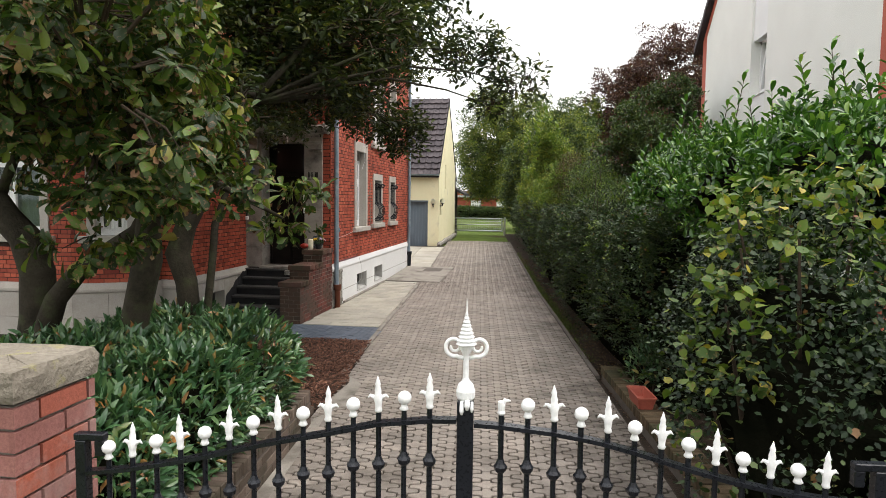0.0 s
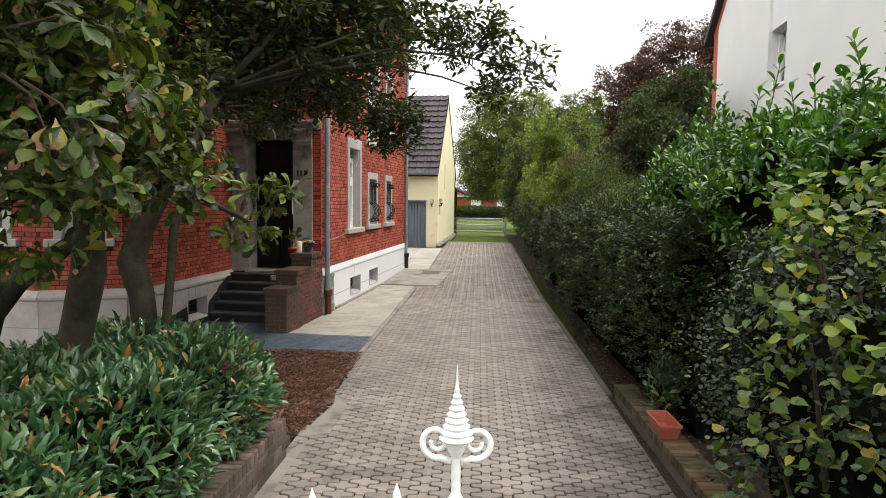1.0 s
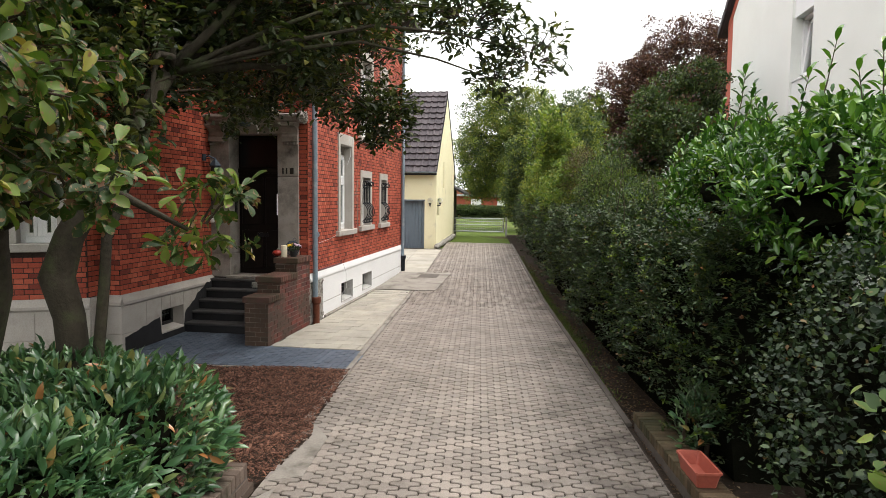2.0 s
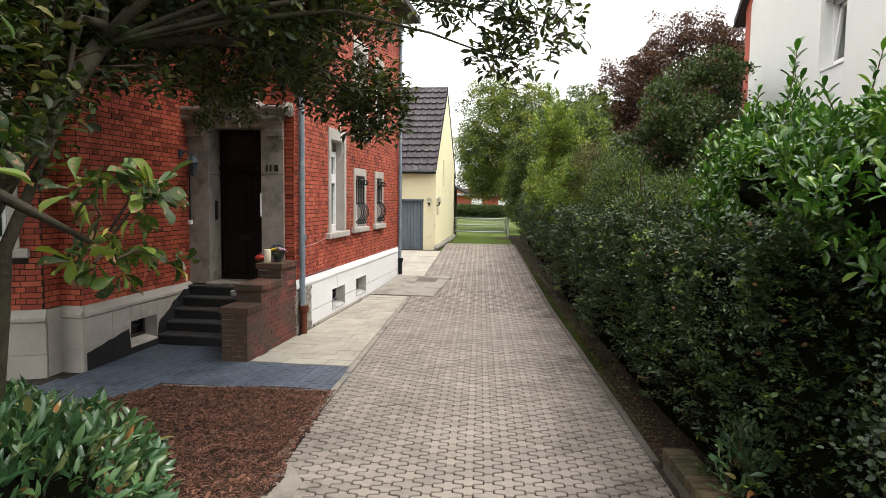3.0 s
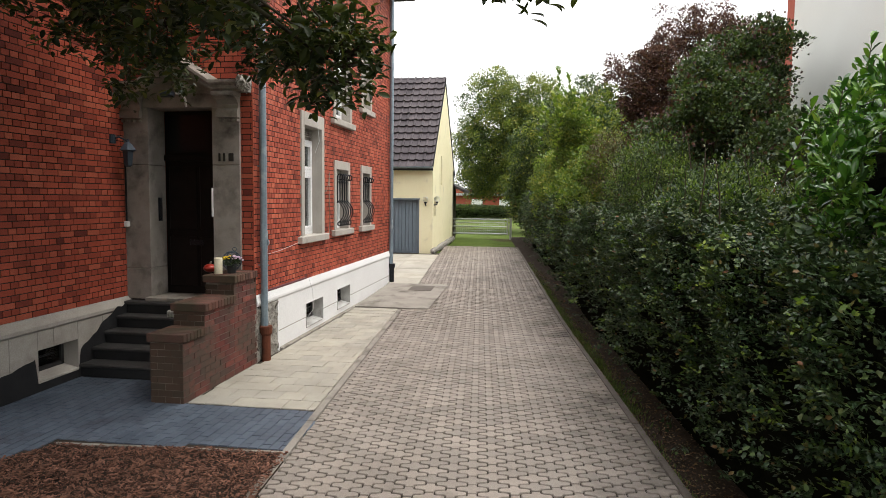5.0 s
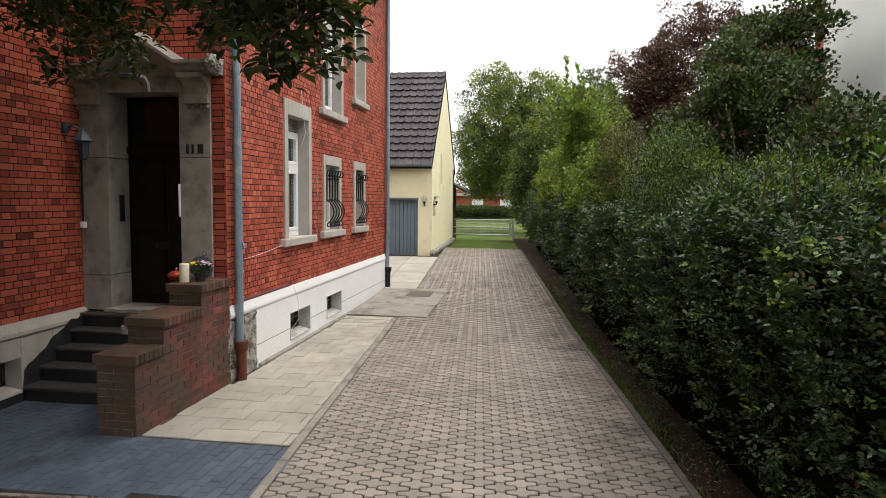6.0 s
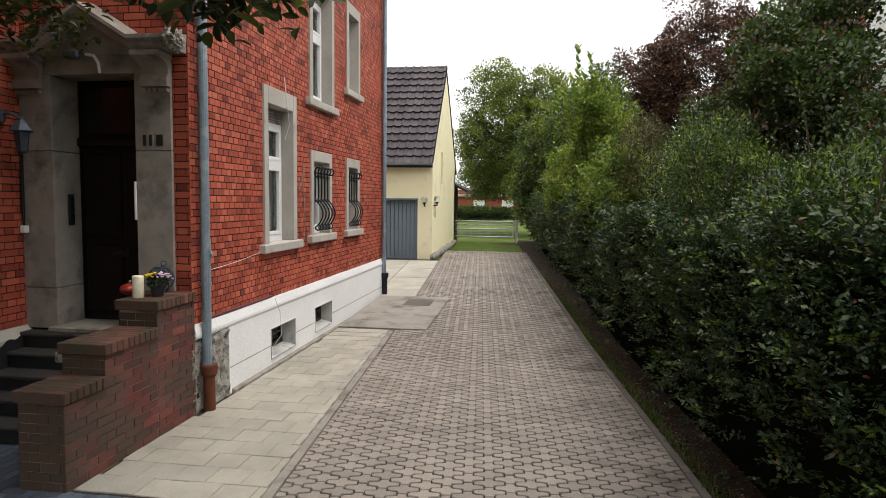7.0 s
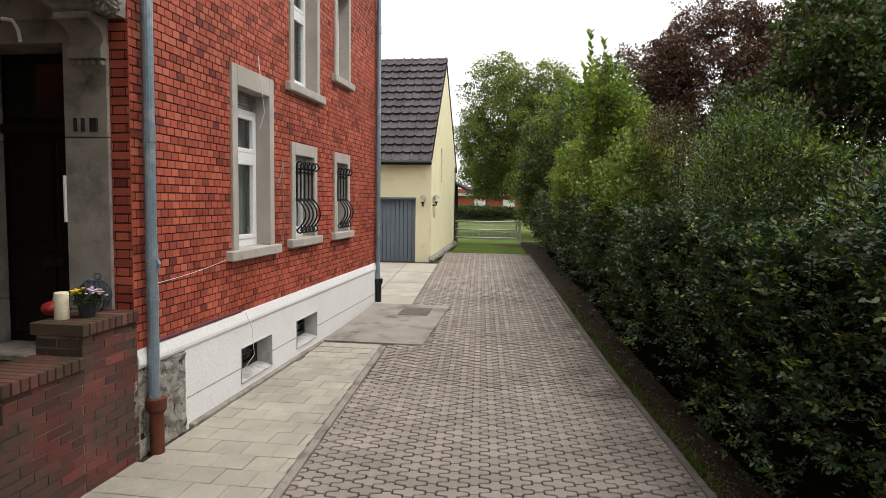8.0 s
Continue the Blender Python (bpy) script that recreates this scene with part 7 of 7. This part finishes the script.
tagged(part("cable_duct", bm, brick_mat("mauve_plastic", "piece", [(0, (0.13, 0.05, 0.06)), (1, (0.13, 0.05, 0.06))], 0.5)), "thin mauve cable duct on the plinth", "cable duct")
wrap = thing("tape_wrap", (-2.963, 13.0, 1.62), "grey tape wound round the rain pipe", "tape")
for k in range(9):
    bm = bmesh.new()
    tube(bm, [(-2.963, 13.0, 1.62 + 0.027 * k), (-2.963, 13.0, 1.645 + 0.027 * k)], 0.0535 + 0.0015 * (k % 3), 14)
    part("turn_of_tape", bm, M["zinc"], wrap)
bm = bmesh.new()
tube(bm, [(-2.91, 13.0, 1.74), (-2.895, 13.0, 1.70), (-2.90, 13.0, 1.66)], [0.014, 0.02, 0.012], 7)
part("loose_end", bm, M["zinc"], wrap)

# concrete pad with its cover, by the far end of the house
pad = thing("concrete_pad", (-2.2, 19.2, gz(19.2)), "worn concrete pad with a flush grey cover", "pad", kind="structure")
bm = bmesh.new()
rows = []
for y in np.linspace(17.6, 20.8, 9):
    rows.append([bm.verts.new((x, y, gz(y) + 0.02)) for x in (-2.97, -1.37 - 0.006 * (y - 17.6))])
for a, b in zip(rows, rows[1:]):
    bm.faces.new((a[0], a[1], b[1], b[0]))
ext = bmesh.ops.extrude_face_region(bm, geom=list(bm.faces))
bmesh.ops.translate(bm, verts=[v for v in ext["geom"] if isinstance(v, bmesh.types.BMVert)], vec=(0, 0, -0.06))
part("slab", bm, M["concrete"], pad)
bm = bmesh.new()
sweep(bm, [(-2.25, 19.75, gz(19.75) + 0.024), (-1.68, 19.75, gz(19.75) + 0.024), (-1.68, 20.45, gz(20.45) + 0.024), (-2.25, 20.45, gz(20.45) + 0.024)], (0, 0, 0), (0, 0, 1), 0.004)
part("cover", bm, M["kerb"], pad, "dark grey cover")

# planter box and the low edging walls
planter = thing("planter_box", (2.56, 6.5, 0.18), "empty terracotta plastic planter box", "planter")
bm = bmesh.new()
b = bmesh.new()
rows = []
for w, l, z in ((0.075, 0.20, 0.0), (0.095, 0.235, 0.115), (0.105, 0.245, 0.115), (0.105, 0.245, 0.132), (0.088, 0.225, 0.132), (0.066, 0.19, 0.03)):
    rows.append([b.verts.new((x * w, y * l, z)) for x, y in ((-1, -0.93), (-0.8, -1), (0.8, -1), (1, -0.93), (1, 0.93), (0.8, 1), (-0.8, 1), (-1, 0.93))])
for r, s in zip(rows, rows[1:]):
    for k in range(8):
        b.faces.new((r[k], r[(k + 1) % 8], s[(k + 1) % 8], s[k]))
b.faces.new(rows[0][::-1])
b.faces.new(rows[-1])
join(bm, b, Matrix.Translation((2.56, 6.48, 0.185)) @ Matrix.Rotation(0.12, 4, "Z"))
b.free()
part("box", bm, M["terracotta"], planter)


def edging_wall(name, a, b, height, width, course_mat, label, cap=0.083):
    """A low wall from a to b (plan), finished with bricks on edge."""
    a, b = Vector((*a, 0)), Vector((*b, 0))
    d = (b - a).normalized()
    side = Vector((-d.y, d.x, 0))
    t = thing(name, tuple((a + b) / 2), label, "edging", kind="structure")
    m = Matrix((( d.x, side.x, 0, a.x), (d.y, side.y, 0, a.y), (0, 0, 1, 0), (0, 0, 0, 1)))
    long = (b - a).length
    bm = bmesh.new()
    join(bm, boxes((0.012, long - 0.012, 0.012, width - 0.012, -0.08, height - 0.075)), m)
    part("core", bm, M["kerb"], t)
    one = boxes((0, cap - 0.010, 0, width, 0, 0.105), bevel=0.006)
    me = bpy.data.meshes.new("edging_brick")
    bmesh.ops.recalc_face_normals(one, faces=one.faces)
    one.to_mesh(me)
    one.free()
    me.materials.append(course_mat)
    for i in range(int(long / cap)):
        ob = new("edging_brick", me)
        ob.parent = t
        ob.matrix_local = Matrix.Translation(-t.location) @ m @ pose(i * cap, random.uniform(-0.004, 0.004), height - 0.105 + random.uniform(-0.003, 0.003), random.uniform(-0.8, 0.8), random.uniform(-1, 1), 0)
    k = 0
    z = 0.0
    while z < height - 0.18:
        n = int(long / 0.25)
        b2 = boxes((0, 0.238, 0, width - 0.01, 0, 0.072), bevel=0.004)
        me2 = bpy.data.meshes.new("edging_course")
        bmesh.ops.recalc_face_normals(b2, faces=b2.faces)
        b2.to_mesh(me2)
        b2.free()
        me2.materials.append(course_mat)
        for i in range(n):
            ob = new("course_brick", me2)
            ob.parent = t
            ob.matrix_local = Matrix.Translation(-t.location) @ m @ pose(i * 0.25 + (0.12 if k % 2 else 0), 0.005, z)
        z += 0.084
        k += 1
    return t


edging_wall("bed_edging", (-0.62, 2.0), (-0.92, 5.74), 0.37, 0.24, M["grey_brick"], "low dull grey-brown brick edging wall of the laurel bed")
edging_wall("hedge_edging", (2.28, 8.1), (2.98, 2.2), 0.18, 0.26, M["yellow_brick"], "low mossy yellow brick edging under the hedge")

# ---- mulch ----
BED = [(-1.32, 9.76), (-3.55, 9.60), (-4.12, 8.35), (-5.0, 6.2), (-5.2, 2.2), (-1.0, 2.2), (-1.15, 5.8), (-1.02, 6.25), (-0.98, 7.35), (-1.08, 7.6)]


def inside(x, y, poly):
    hit = False
    for (a, b), (c, d) in zip(poly, poly[1:] + poly[:1]):
        if (b > y) != (d > y) and x < a + (y - b) * (c - a) / (d - b):
            hit = not hit
    return hit


bed = thing("mulch_bed", (-2.4, 8, 0), "bed of red-brown bark mulch", "mulch", kind="structure")
bm = bmesh.new()
prism(bm, BED, -0.08, 0.0)
part("base", bm, M["soil"], bed)
rng = np.random.default_rng(17)
pts = []
while len(pts) < 52000:
    x, y = rng.uniform(-5.2, -0.95), rng.uniform(5.8, 9.8)
    if inside(x, y, BED) and rng.random() < (1.0 if y > 6.4 else 0.5):
        pts.append((x, y))
pts = np.array(pts)
n = len(pts)
size = rng.lognormal(-4.72, 0.5, n)[:, None] * np.array([1.0, 0.34, 0.12]) * rng.uniform(0.7, 1.3, (n, 3))
cube = np.array([(x, y, z) for x in (-1, 1) for y in (-1, 1) for z in (-1, 1)], float)
ct = np.array([(0, 1, 3), (0, 3, 2), (4, 6, 7), (4, 7, 5), (0, 4, 5), (0, 5, 1), (2, 3, 7), (2, 7, 6), (1, 5, 7), (1, 7, 3)])
yaw, tip = rng.uniform(0, 6.3, n), rng.normal(0, 0.35, n)
v = cube[None] * size[:, None, :]
v = np.stack([v[..., 0] * np.cos(tip)[:, None] - v[..., 2] * np.sin(tip)[:, None], v[..., 1], v[..., 0] * np.sin(tip)[:, None] + v[..., 2] * np.cos(tip)[:, None]], -1)
v = np.stack([v[..., 0] * np.cos(yaw)[:, None] - v[..., 1] * np.sin(yaw)[:, None], v[..., 0] * np.sin(yaw)[:, None] + v[..., 1] * np.cos(yaw)[:, None], v[..., 2]], -1)
v += np.c_[pts, 0.012 + 0.025 * rng.random(n) + 0.02 * lumps(rng, np.c_[pts, 0 * pts[:, 0]], 2.0, 3)][:, None, :]
tagged(soup("bark_chips", v.reshape(-1, 3), (ct[None] + 8 * np.arange(n)[:, None, None]).reshape(-1, 3), M["bark_chip"], bed), kind="stuff")
# dry leaves under the hedge and along the edges
n = 6500
y = rng.uniform(6.5, 24, n)
x = np.array([drive_right(a) for a in y]) + 0.06 + np.abs(rng.normal(0, 0.28, n))
keep = x < np.array([drive_right(a) for a in y]) + 0.8
P = np.c_[x, y, np.array([gz(a) for a in y]) - 0.015 + 0.01 * rng.random(n)][keep]
m = 4200
gy = rng.uniform(11.5, 22, m)
patch = lumps(rng, np.c_[gy * 1.2, 0 * gy, 0 * gy], 1.7, 12) + 0.5 * rng.normal(size=m) > 0.25
gy = gy[patch]
gx = np.array([drive_right(a) for a in gy]) + 0.09 + np.abs(rng.normal(0, 0.07, len(gy)))
tagged(leaves("grass_tuft", np.c_[gx, gy, np.array([gz(a) for a in gy]) - 0.03], np.c_[0.5 * rng.normal(size=(len(gy), 2)), np.ones(len(gy))], rng.normal(size=(len(gy), 3)), rng.uniform(0.03, 0.075, len(gy)), 0.16, LEAF["grass"], None), "short tufts of grass on the soil beside the drive", "grass", kind="stuff")
litter_mat = leaf_mat("dry_fallen_leaf", [(0, (0.05, 0.028, 0.016)), (0.6, (0.11, 0.06, 0.03)), (0.9, (0.17, 0.11, 0.055)), (1, (0.24, 0.20, 0.14))], 0.8, 0.05, 0.3)
litter = tagged(leaves("leaf_litter", P, np.c_[rng.normal(size=(len(P), 2)), 0.15 * rng.normal(size=len(P))], np.c_[0.3 * rng.normal(size=(len(P), 2)), np.ones(len(P))], rng.uniform(0.015, 0.042, len(P)), 0.6, litter_mat, None), "dry brown fallen leaves under the hedge", "leaf litter", kind="stuff")
n = 1500
y = rng.uniform(9, 26, n)
x = np.array([drive_right(a) for a in y]) + 0.03 + np.abs(rng.normal(0, 0.10, n))
tagged(leaves("edge_grass", np.c_[x, y, np.array([gz(a) for a in y]) - 0.03], np.c_[0.5 * rng.normal(size=(n, 2)), np.ones(n)], rng.normal(size=(n, 3)), rng.uniform(0.03, 0.08, n), 0.12, LEAF["grass"], None), "thin grass along the kerb", "grass", kind="stuff")

# ---- kerbs ----


def kerb_line(name, line, y0, y1, w0, w1, top, material, label, length=0.98):
    t = thing(name, (line(y0), y0, 0), label, "kerb", kind="structure")
    y = y0
    while y < y1 - 0.1:
        e = min(y + length, y1)
        bm = bmesh.new()
        dz = random.uniform(-0.003, 0.003)
        p = [(line(a) + w, a, gz(a) + top + dz) for a, w in ((y + 0.004, w0), (y + 0.004, w1), (e - 0.004, w1), (e - 0.004, w0))]
        lo = [bm.verts.new((a, b, c - 0.14)) for a, b, c in p]
        hi = [bm.verts.new(q) for q in p]
        bm.faces.new(hi)
        bm.faces.new(lo[::-1])
        for i in range(4):
            bm.faces.new((lo[i], lo[(i + 1) % 4], hi[(i + 1) % 4], hi[i]))
        bmesh.ops.bevel(bm, geom=[e_ for e_ in bm.edges if all(v in hi for v in e_.verts)], offset=0.006, segments=1, affect="EDGES")
        part("kerb_stone", bm, material, t)
        y = e
    return t


kerb_line("kerb_right", drive_right, 8.2, 30.8, 0.0, 0.07, 0.015, M["kerb"], "dark sunken kerb along the hedge")
kerb_line("kerb_left", drive_left, 7.7, 17.55, -0.104, -0.024, 0.006, M["concrete"], "flush concrete edging beside the drive")
bm = bmesh.new()
prism(bm, [(-3.55, 9.60), (-3.56, 9.64), (-1.33, 9.80), (-1.33, 9.76)], -0.08, 0.012)
tagged(part("bed_border", bm, M["concrete"]), "thin concrete border of the mulch bed", "border", kind="structure")
# bare concrete patch at the drive's edge
bm = bmesh.new()
prism(bm, [(-1.0, 6.2), (-0.72, 6.35), (-0.80, 7.25), (-0.97, 7.5), (-1.06, 7.62), (-1.10, 7.45), (-0.97, 7.3)], -0.06, 0.003)
tagged(part("concrete_patch", bm, M["concrete"]), "bare concrete patch at the drive's edge", "patch", kind="structure")
for y0, y1 in ((0.3, 6.2),):
    bm = bmesh.new()
    prism(bm, [(-0.95, 5.9), (-0.60, 1.8), (-0.45, 1.8), (-0.86, 6.1)], -0.06, 0.002)
    tagged(part("concrete_edge", bm, M["concrete"]), "stained concrete edge beside the low wall", "patch", kind="structure")

# ---- pieces of the pavements and walls ----
random.seed(5)


def flag(name, sx, sy, thick, material, bevel=0.004):
    bm = boxes((-sx / 2, sx / 2, -sy / 2, sy / 2, -thick, 0), bevel=bevel)
    bmesh.ops.recalc_face_normals(bm, faces=bm.faces)
    me = bpy.data.meshes.new(name)
    bm.to_mesh(me)
    bm.free()
    me.materials.append(material)
    return me


slab_me = flag("path_slab", 0.298, 0.292, 0.045, M["slab"])
slab_cut = {}
row = 0
y = 11.14
while y < 17.6:
    left, right = (-3.01 if y < 12.9 else -2.955), drive_left(y) - 0.118
    x = -3.4 + (0.15 if row % 2 else 0.0) - 0.079 * (y - 11)
    while x < right:
        a, b = max(x, left), min(x + 0.298, right)
        if b - a > 0.03:
            w = round(b - a, 2)
            if w >= 0.29:
                me = slab_me
            else:
                me = slab_cut.setdefault(w, flag("path_slab", w, 0.292, 0.045, M["slab"]))
            ob = new("path_slab", me)
            ob.parent = yard
            ob.matrix_local = pose((a + b) / 2, y, gz(y) + random.uniform(-0.003, 0.003), random.uniform(-0.5, 0.5), random.uniform(-0.5, 0.5), 0.4)
        x += 0.303
    y += 0.299
    row += 1
big_me = flag("large_slab", 0.94, 0.94, 0.05, M["slab"])
for r in range(7):
    y = 21.32 + 0.96 * r
    for c in range(4):
        x = drive_left(y) - 0.50 - 0.96 * c
        if x > -5.5:
            ob = new("large_slab", big_me)
            ob.parent = yard
            ob.matrix_local = pose(x, y, gz(y) + 0.004 + random.uniform(-0.003, 0.003), 1.72, random.uniform(-0.3, 0.3), 4.5)
front_path = tagged(part("front_path", prism(bmesh.new(), [(-1.36, 9.80), (-1.46, 11.04), (-3.0, 11.0), (-3.42, 11.0), (-3.42, 11.82), (-4.93, 11.82), (-4.93, 9.98), (-5.24, 9.98), (-5.24, 9.68), (-6.34, 9.10), (-8.5, 9.10), (-8.5, 6.9), (-4.85, 6.7), (-4.15, 8.35), (-3.57, 9.63)], -0.09, -0.012), M["slab_bed"]),
                    "front path of blue-grey pavers and pale slabs", "path", kind="structure")
BLUE = [(-1.33, 9.82), (-1.43, 11.02), (-3.42, 10.96), (-3.42, 11.80), (-4.93, 11.80), (-4.93, 9.87), (-5.25, 8.95), (-6.3, 6.9), (-4.95, 6.7), (-4.2, 8.3), (-3.6, 9.66)]
slate_me = flag("slate_paver", 0.094, 0.194, 0.05, M["slate"], 0.003)
rest = bmesh.new()
count = 0
todo = []
i = 0
x = -6.3
while x < -1.4:
    y = 6.75 + (0.1 if i % 2 else 0)
    while y < 11.85:
        if inside(x, y - 0.095, BLUE) and inside(x, y + 0.095, BLUE):
            todo.append((x, y, 0))
        elif inside(x, y - 0.095, BLUE) and inside(x, y, BLUE):
            todo.append((x, y - 0.05, 1))
        elif inside(x, y + 0.095, BLUE) and inside(x, y, BLUE):
            todo.append((x, y + 0.05, 1))
        y += 0.2
    x += 0.1
    i += 1
todo.sort(key=lambda p: abs(p[0] + 3.0) + abs(p[1] - 10.4))
half_me = flag("slate_paver", 0.094, 0.094, 0.05, M["slate"], 0.003)
for k, (x, y, half) in enumerate(todo):
    m = pose(x, y, random.uniform(-0.002, 0.002), random.uniform(-0.6, 0.6), random.uniform(-0.8, 0.8), random.uniform(-0.5, 0.5))
    if k < 300:
        ob = new("slate_paver", half_me if half else slate_me)
        ob.parent = front_path
        ob.matrix_local = m
    else:
        box_m = bmesh.new()
        box_m.from_mesh(half_me if half else slate_me)
        join(rest, box_m, m)
        box_m.free()
tagged(part("slate_pavers", rest, M["slate"], front_path), kind="stuff")
for i in range(12):
    for j in range(5):
        x, y = -5.0 - 0.305 * i - 0.15 * (j % 2), 9.38 - 0.30 * j
        if not inside(x, y, BLUE) and y > 6.9 and y < min(9.5, 9.5 - 0.5 * (-5.2 - x) - 0.12) and (x > -6.3 or y < 8.85):
            ob = new("path_slab", slab_me)
            ob.parent = front_path
            ob.matrix_local = pose(x, y, random.uniform(-0.003, 0.003), 0, 0, random.uniform(-1, 1))

# interlocking pavers of the drive
CP, RP, BUMP, GAP = 0.171, 0.168, 0.043, 0.0069


def paver_outline(inset):
    """A bone-shaped stone: narrow at both ends, wide across the middle, with rounded shoulders."""
    w0, w1, h, q, e = CP / 2 - BUMP - inset, CP / 2 + BUMP - inset, RP / 2 - 1.3 * inset, RP / 4, 1.3 * inset
    right = [(w0 - 0.004, -h), (w0, -h + 0.006), (w0 - 0.002, -q - 0.017 + e), (w0 + 0.012, -q - 0.005 + e), (w1 - 0.012, -q + 0.005 + e), (w1 + 0.002, -q + 0.017 + e),
             (w1 + 0.002, q - 0.017 - e), (w1 - 0.012, q - 0.005 - e), (w0 + 0.012, q + 0.005 - e), (w0 - 0.002, q + 0.017 - e), (w0, h - 0.006), (w0 - 0.004, h)]
    return right + [(-x, y) for x, y in reversed(right)]


def paver_arrays():
    v, t = [], []
    k = len(paver_outline(GAP))
    for inset, z in ((GAP + 0.003, 0.0), (GAP, -0.006), (GAP, -0.04)):
        v += [(x, y, z) for x, y in paver_outline(inset)]
    half = k // 2
    for i in range(half - 1):
        a, b, c, d = i, i + 1, k - 2 - i, k - 1 - i
        t += [(a, b, c), (a, c, d)]
    for r in (0, 1):
        for i in range(k):
            j = (i + 1) % k
            a, b, c, d = r * k + i, r * k + j, (r + 1) * k + j, (r + 1) * k + i
            t += [(a, d, c), (a, c, b)]
    return np.array(v), np.array(t)


pv, pt = paver_arrays()
k1 = len(pv) // 3
# the far stones go without their chamfer
pt_far = pt[(pt < k1).all(1)].tolist() + [[a if a < k1 else a + k1 for a in q] for q in pt[(pt < 2 * k1).all(1) & (pt >= k1).any(1)].tolist()]
pt_far = np.array(pt_far)
along = Vector((-0.0915, 1, 0)).normalized()
across = Vector((along.y, -along.x, 0))
spots = []
for c in range(-18, 20):
    for r in range(-62, 134):
        p = Vector((0.45, 9.0, 0)) + across * (c * CP) + along * ((r + (0.5 if c % 2 else 0)) * RP)
        if -0.9 < p.y < 30.8 and drive_left(p.y) - 0.12 < p.x < drive_right(p.y) + 0.12 and not (p.x < -1.42 - 0.006 * (p.y - 17.6) and 17.62 < p.y < 20.78):
            spots.append(p)
spots.sort(key=lambda p: abs(p.x - 0.3) * 0.8 + abs(p.y - 11.6))
turn = Matrix(((across.x, along.x, 0, 0), (across.y, along.y, 0, 0), (0, 0, 1, 0), (0, 0, 0, 1)))
me = bpy.data.meshes.new("paver")
me.from_pydata([tuple(q) for q in pv], [], [tuple(int(i) for i in q) for q in pt])
me.materials.append(M["paver_piece"])
V, count, FAR, far_count = [], 0, [], 0
base = np.array(turn.to_3x3())
for k, p in enumerate(spots):
    tilt = (random.uniform(-0.7, 0.7) + (1.72 if p.y > 18 else 0), random.uniform(-0.7, 0.7), 0)
    z = gz(p.y) + random.uniform(-0.002, 0.002)
    m = Matrix.Translation((p.x, p.y, z)) @ turn @ pose(0, 0, 0, *tilt)
    if k < 300 and drive_left(p.y) + 0.13 < p.x < drive_right(p.y) - 0.13:
        ob = new("paver", me)
        ob.parent = drive
        ob.matrix_local = m
    else:
        a = np.array(m)
        if p.y > 15.5 or p.y < 1.0:
            FAR.append(pv @ a[:3, :3].T + a[:3, 3])
            far_count += 1
        else:
            V.append(pv @ a[:3, :3].T + a[:3, 3])
            count += 1
V = np.concatenate(V + FAR)
# stones cut along both edges
V[:, 0] = np.clip(V[:, 0], np.array([drive_left(q) for q in V[:, 1]]) - 0.008, np.array([drive_right(q) for q in V[:, 1]]) - 0.002)
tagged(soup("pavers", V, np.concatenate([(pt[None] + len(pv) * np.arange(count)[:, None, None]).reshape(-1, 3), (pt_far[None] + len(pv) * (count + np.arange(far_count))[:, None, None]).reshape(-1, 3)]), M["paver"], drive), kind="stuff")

# bricks of the house
HB, CB, JB = 0.124, 0.0765, 0.0125
side_holes = [(a - 0.0, b + 0.0, c - 0.06, d) for a, b, c, d in holes_side] + [(w[1][0] - w[2] - 0.13, w[1][1] + w[2] + 0.11, w[1][2] - 0.12, w[1][2]) for w in SIDE_WINDOWS]
bricks(wall_side, SIDE, 12.855, 21.15, 0.955, TOP, side_holes, HB, CB, JB, M["brick"], M["brick_piece"], (13.15, 14.6, 1.3, 3.4), 61)
bricks(wall_front, FRONT, -4.97, -3.045, 0.0, TOP, [(-4.98, -3.225, 0.0, 3.84), (-5.25, -3.08, 3.77, 3.95)], 0.245, CB, JB, M["brick"], M["brick_piece"], (-3.3, -3.0, 1.2, 4), 62, cross=True)
bricks(wall_wing, WING, 10.055, 12.855, 0.897, TOP, [], 0.245, CB, JB, M["brick"], M["brick_piece"], (10.2, 12.6, 0.9, 4.2), 63, cross=True)
bricks(wall_bay, BAY, -12.0, -6.365, 0.897, TOP, [(-8.43, -6.76, 1.64, 3.85), (-8.52, -6.67, 1.5, 1.7)], 0.245, CB, JB, M["brick"], M["brick_piece"], (-8.0, -6.4, 0.9, 2.2), 64, cross=True)
bricks(wall_nook, NOOK, -5.28, -4.975, 0.897, TOP, [], 0.15, CB, JB, M["brick"], M["brick_piece"], (0, 0, 0, 0), 65)
bricks(wall_cant, CANT, 0.0, CANT_L, 0.897, TOP, [(0.24, 0.99, 1.64, 3.85), (0.15, 1.08, 1.5, 1.7)], 0.245, CB, JB, M["brick"], M["brick_piece"], (0, 1.2, 0.9, 1.6), 67, cross=True)
wall_cant.matrix_basis = CANT_M
bricks(wall_nook, RETURN, 9.765, 10.045, 0.897, TOP, [], 0.145, CB, JB, M["brick"], M["brick_piece"], (0, 0, 0, 0), 66)
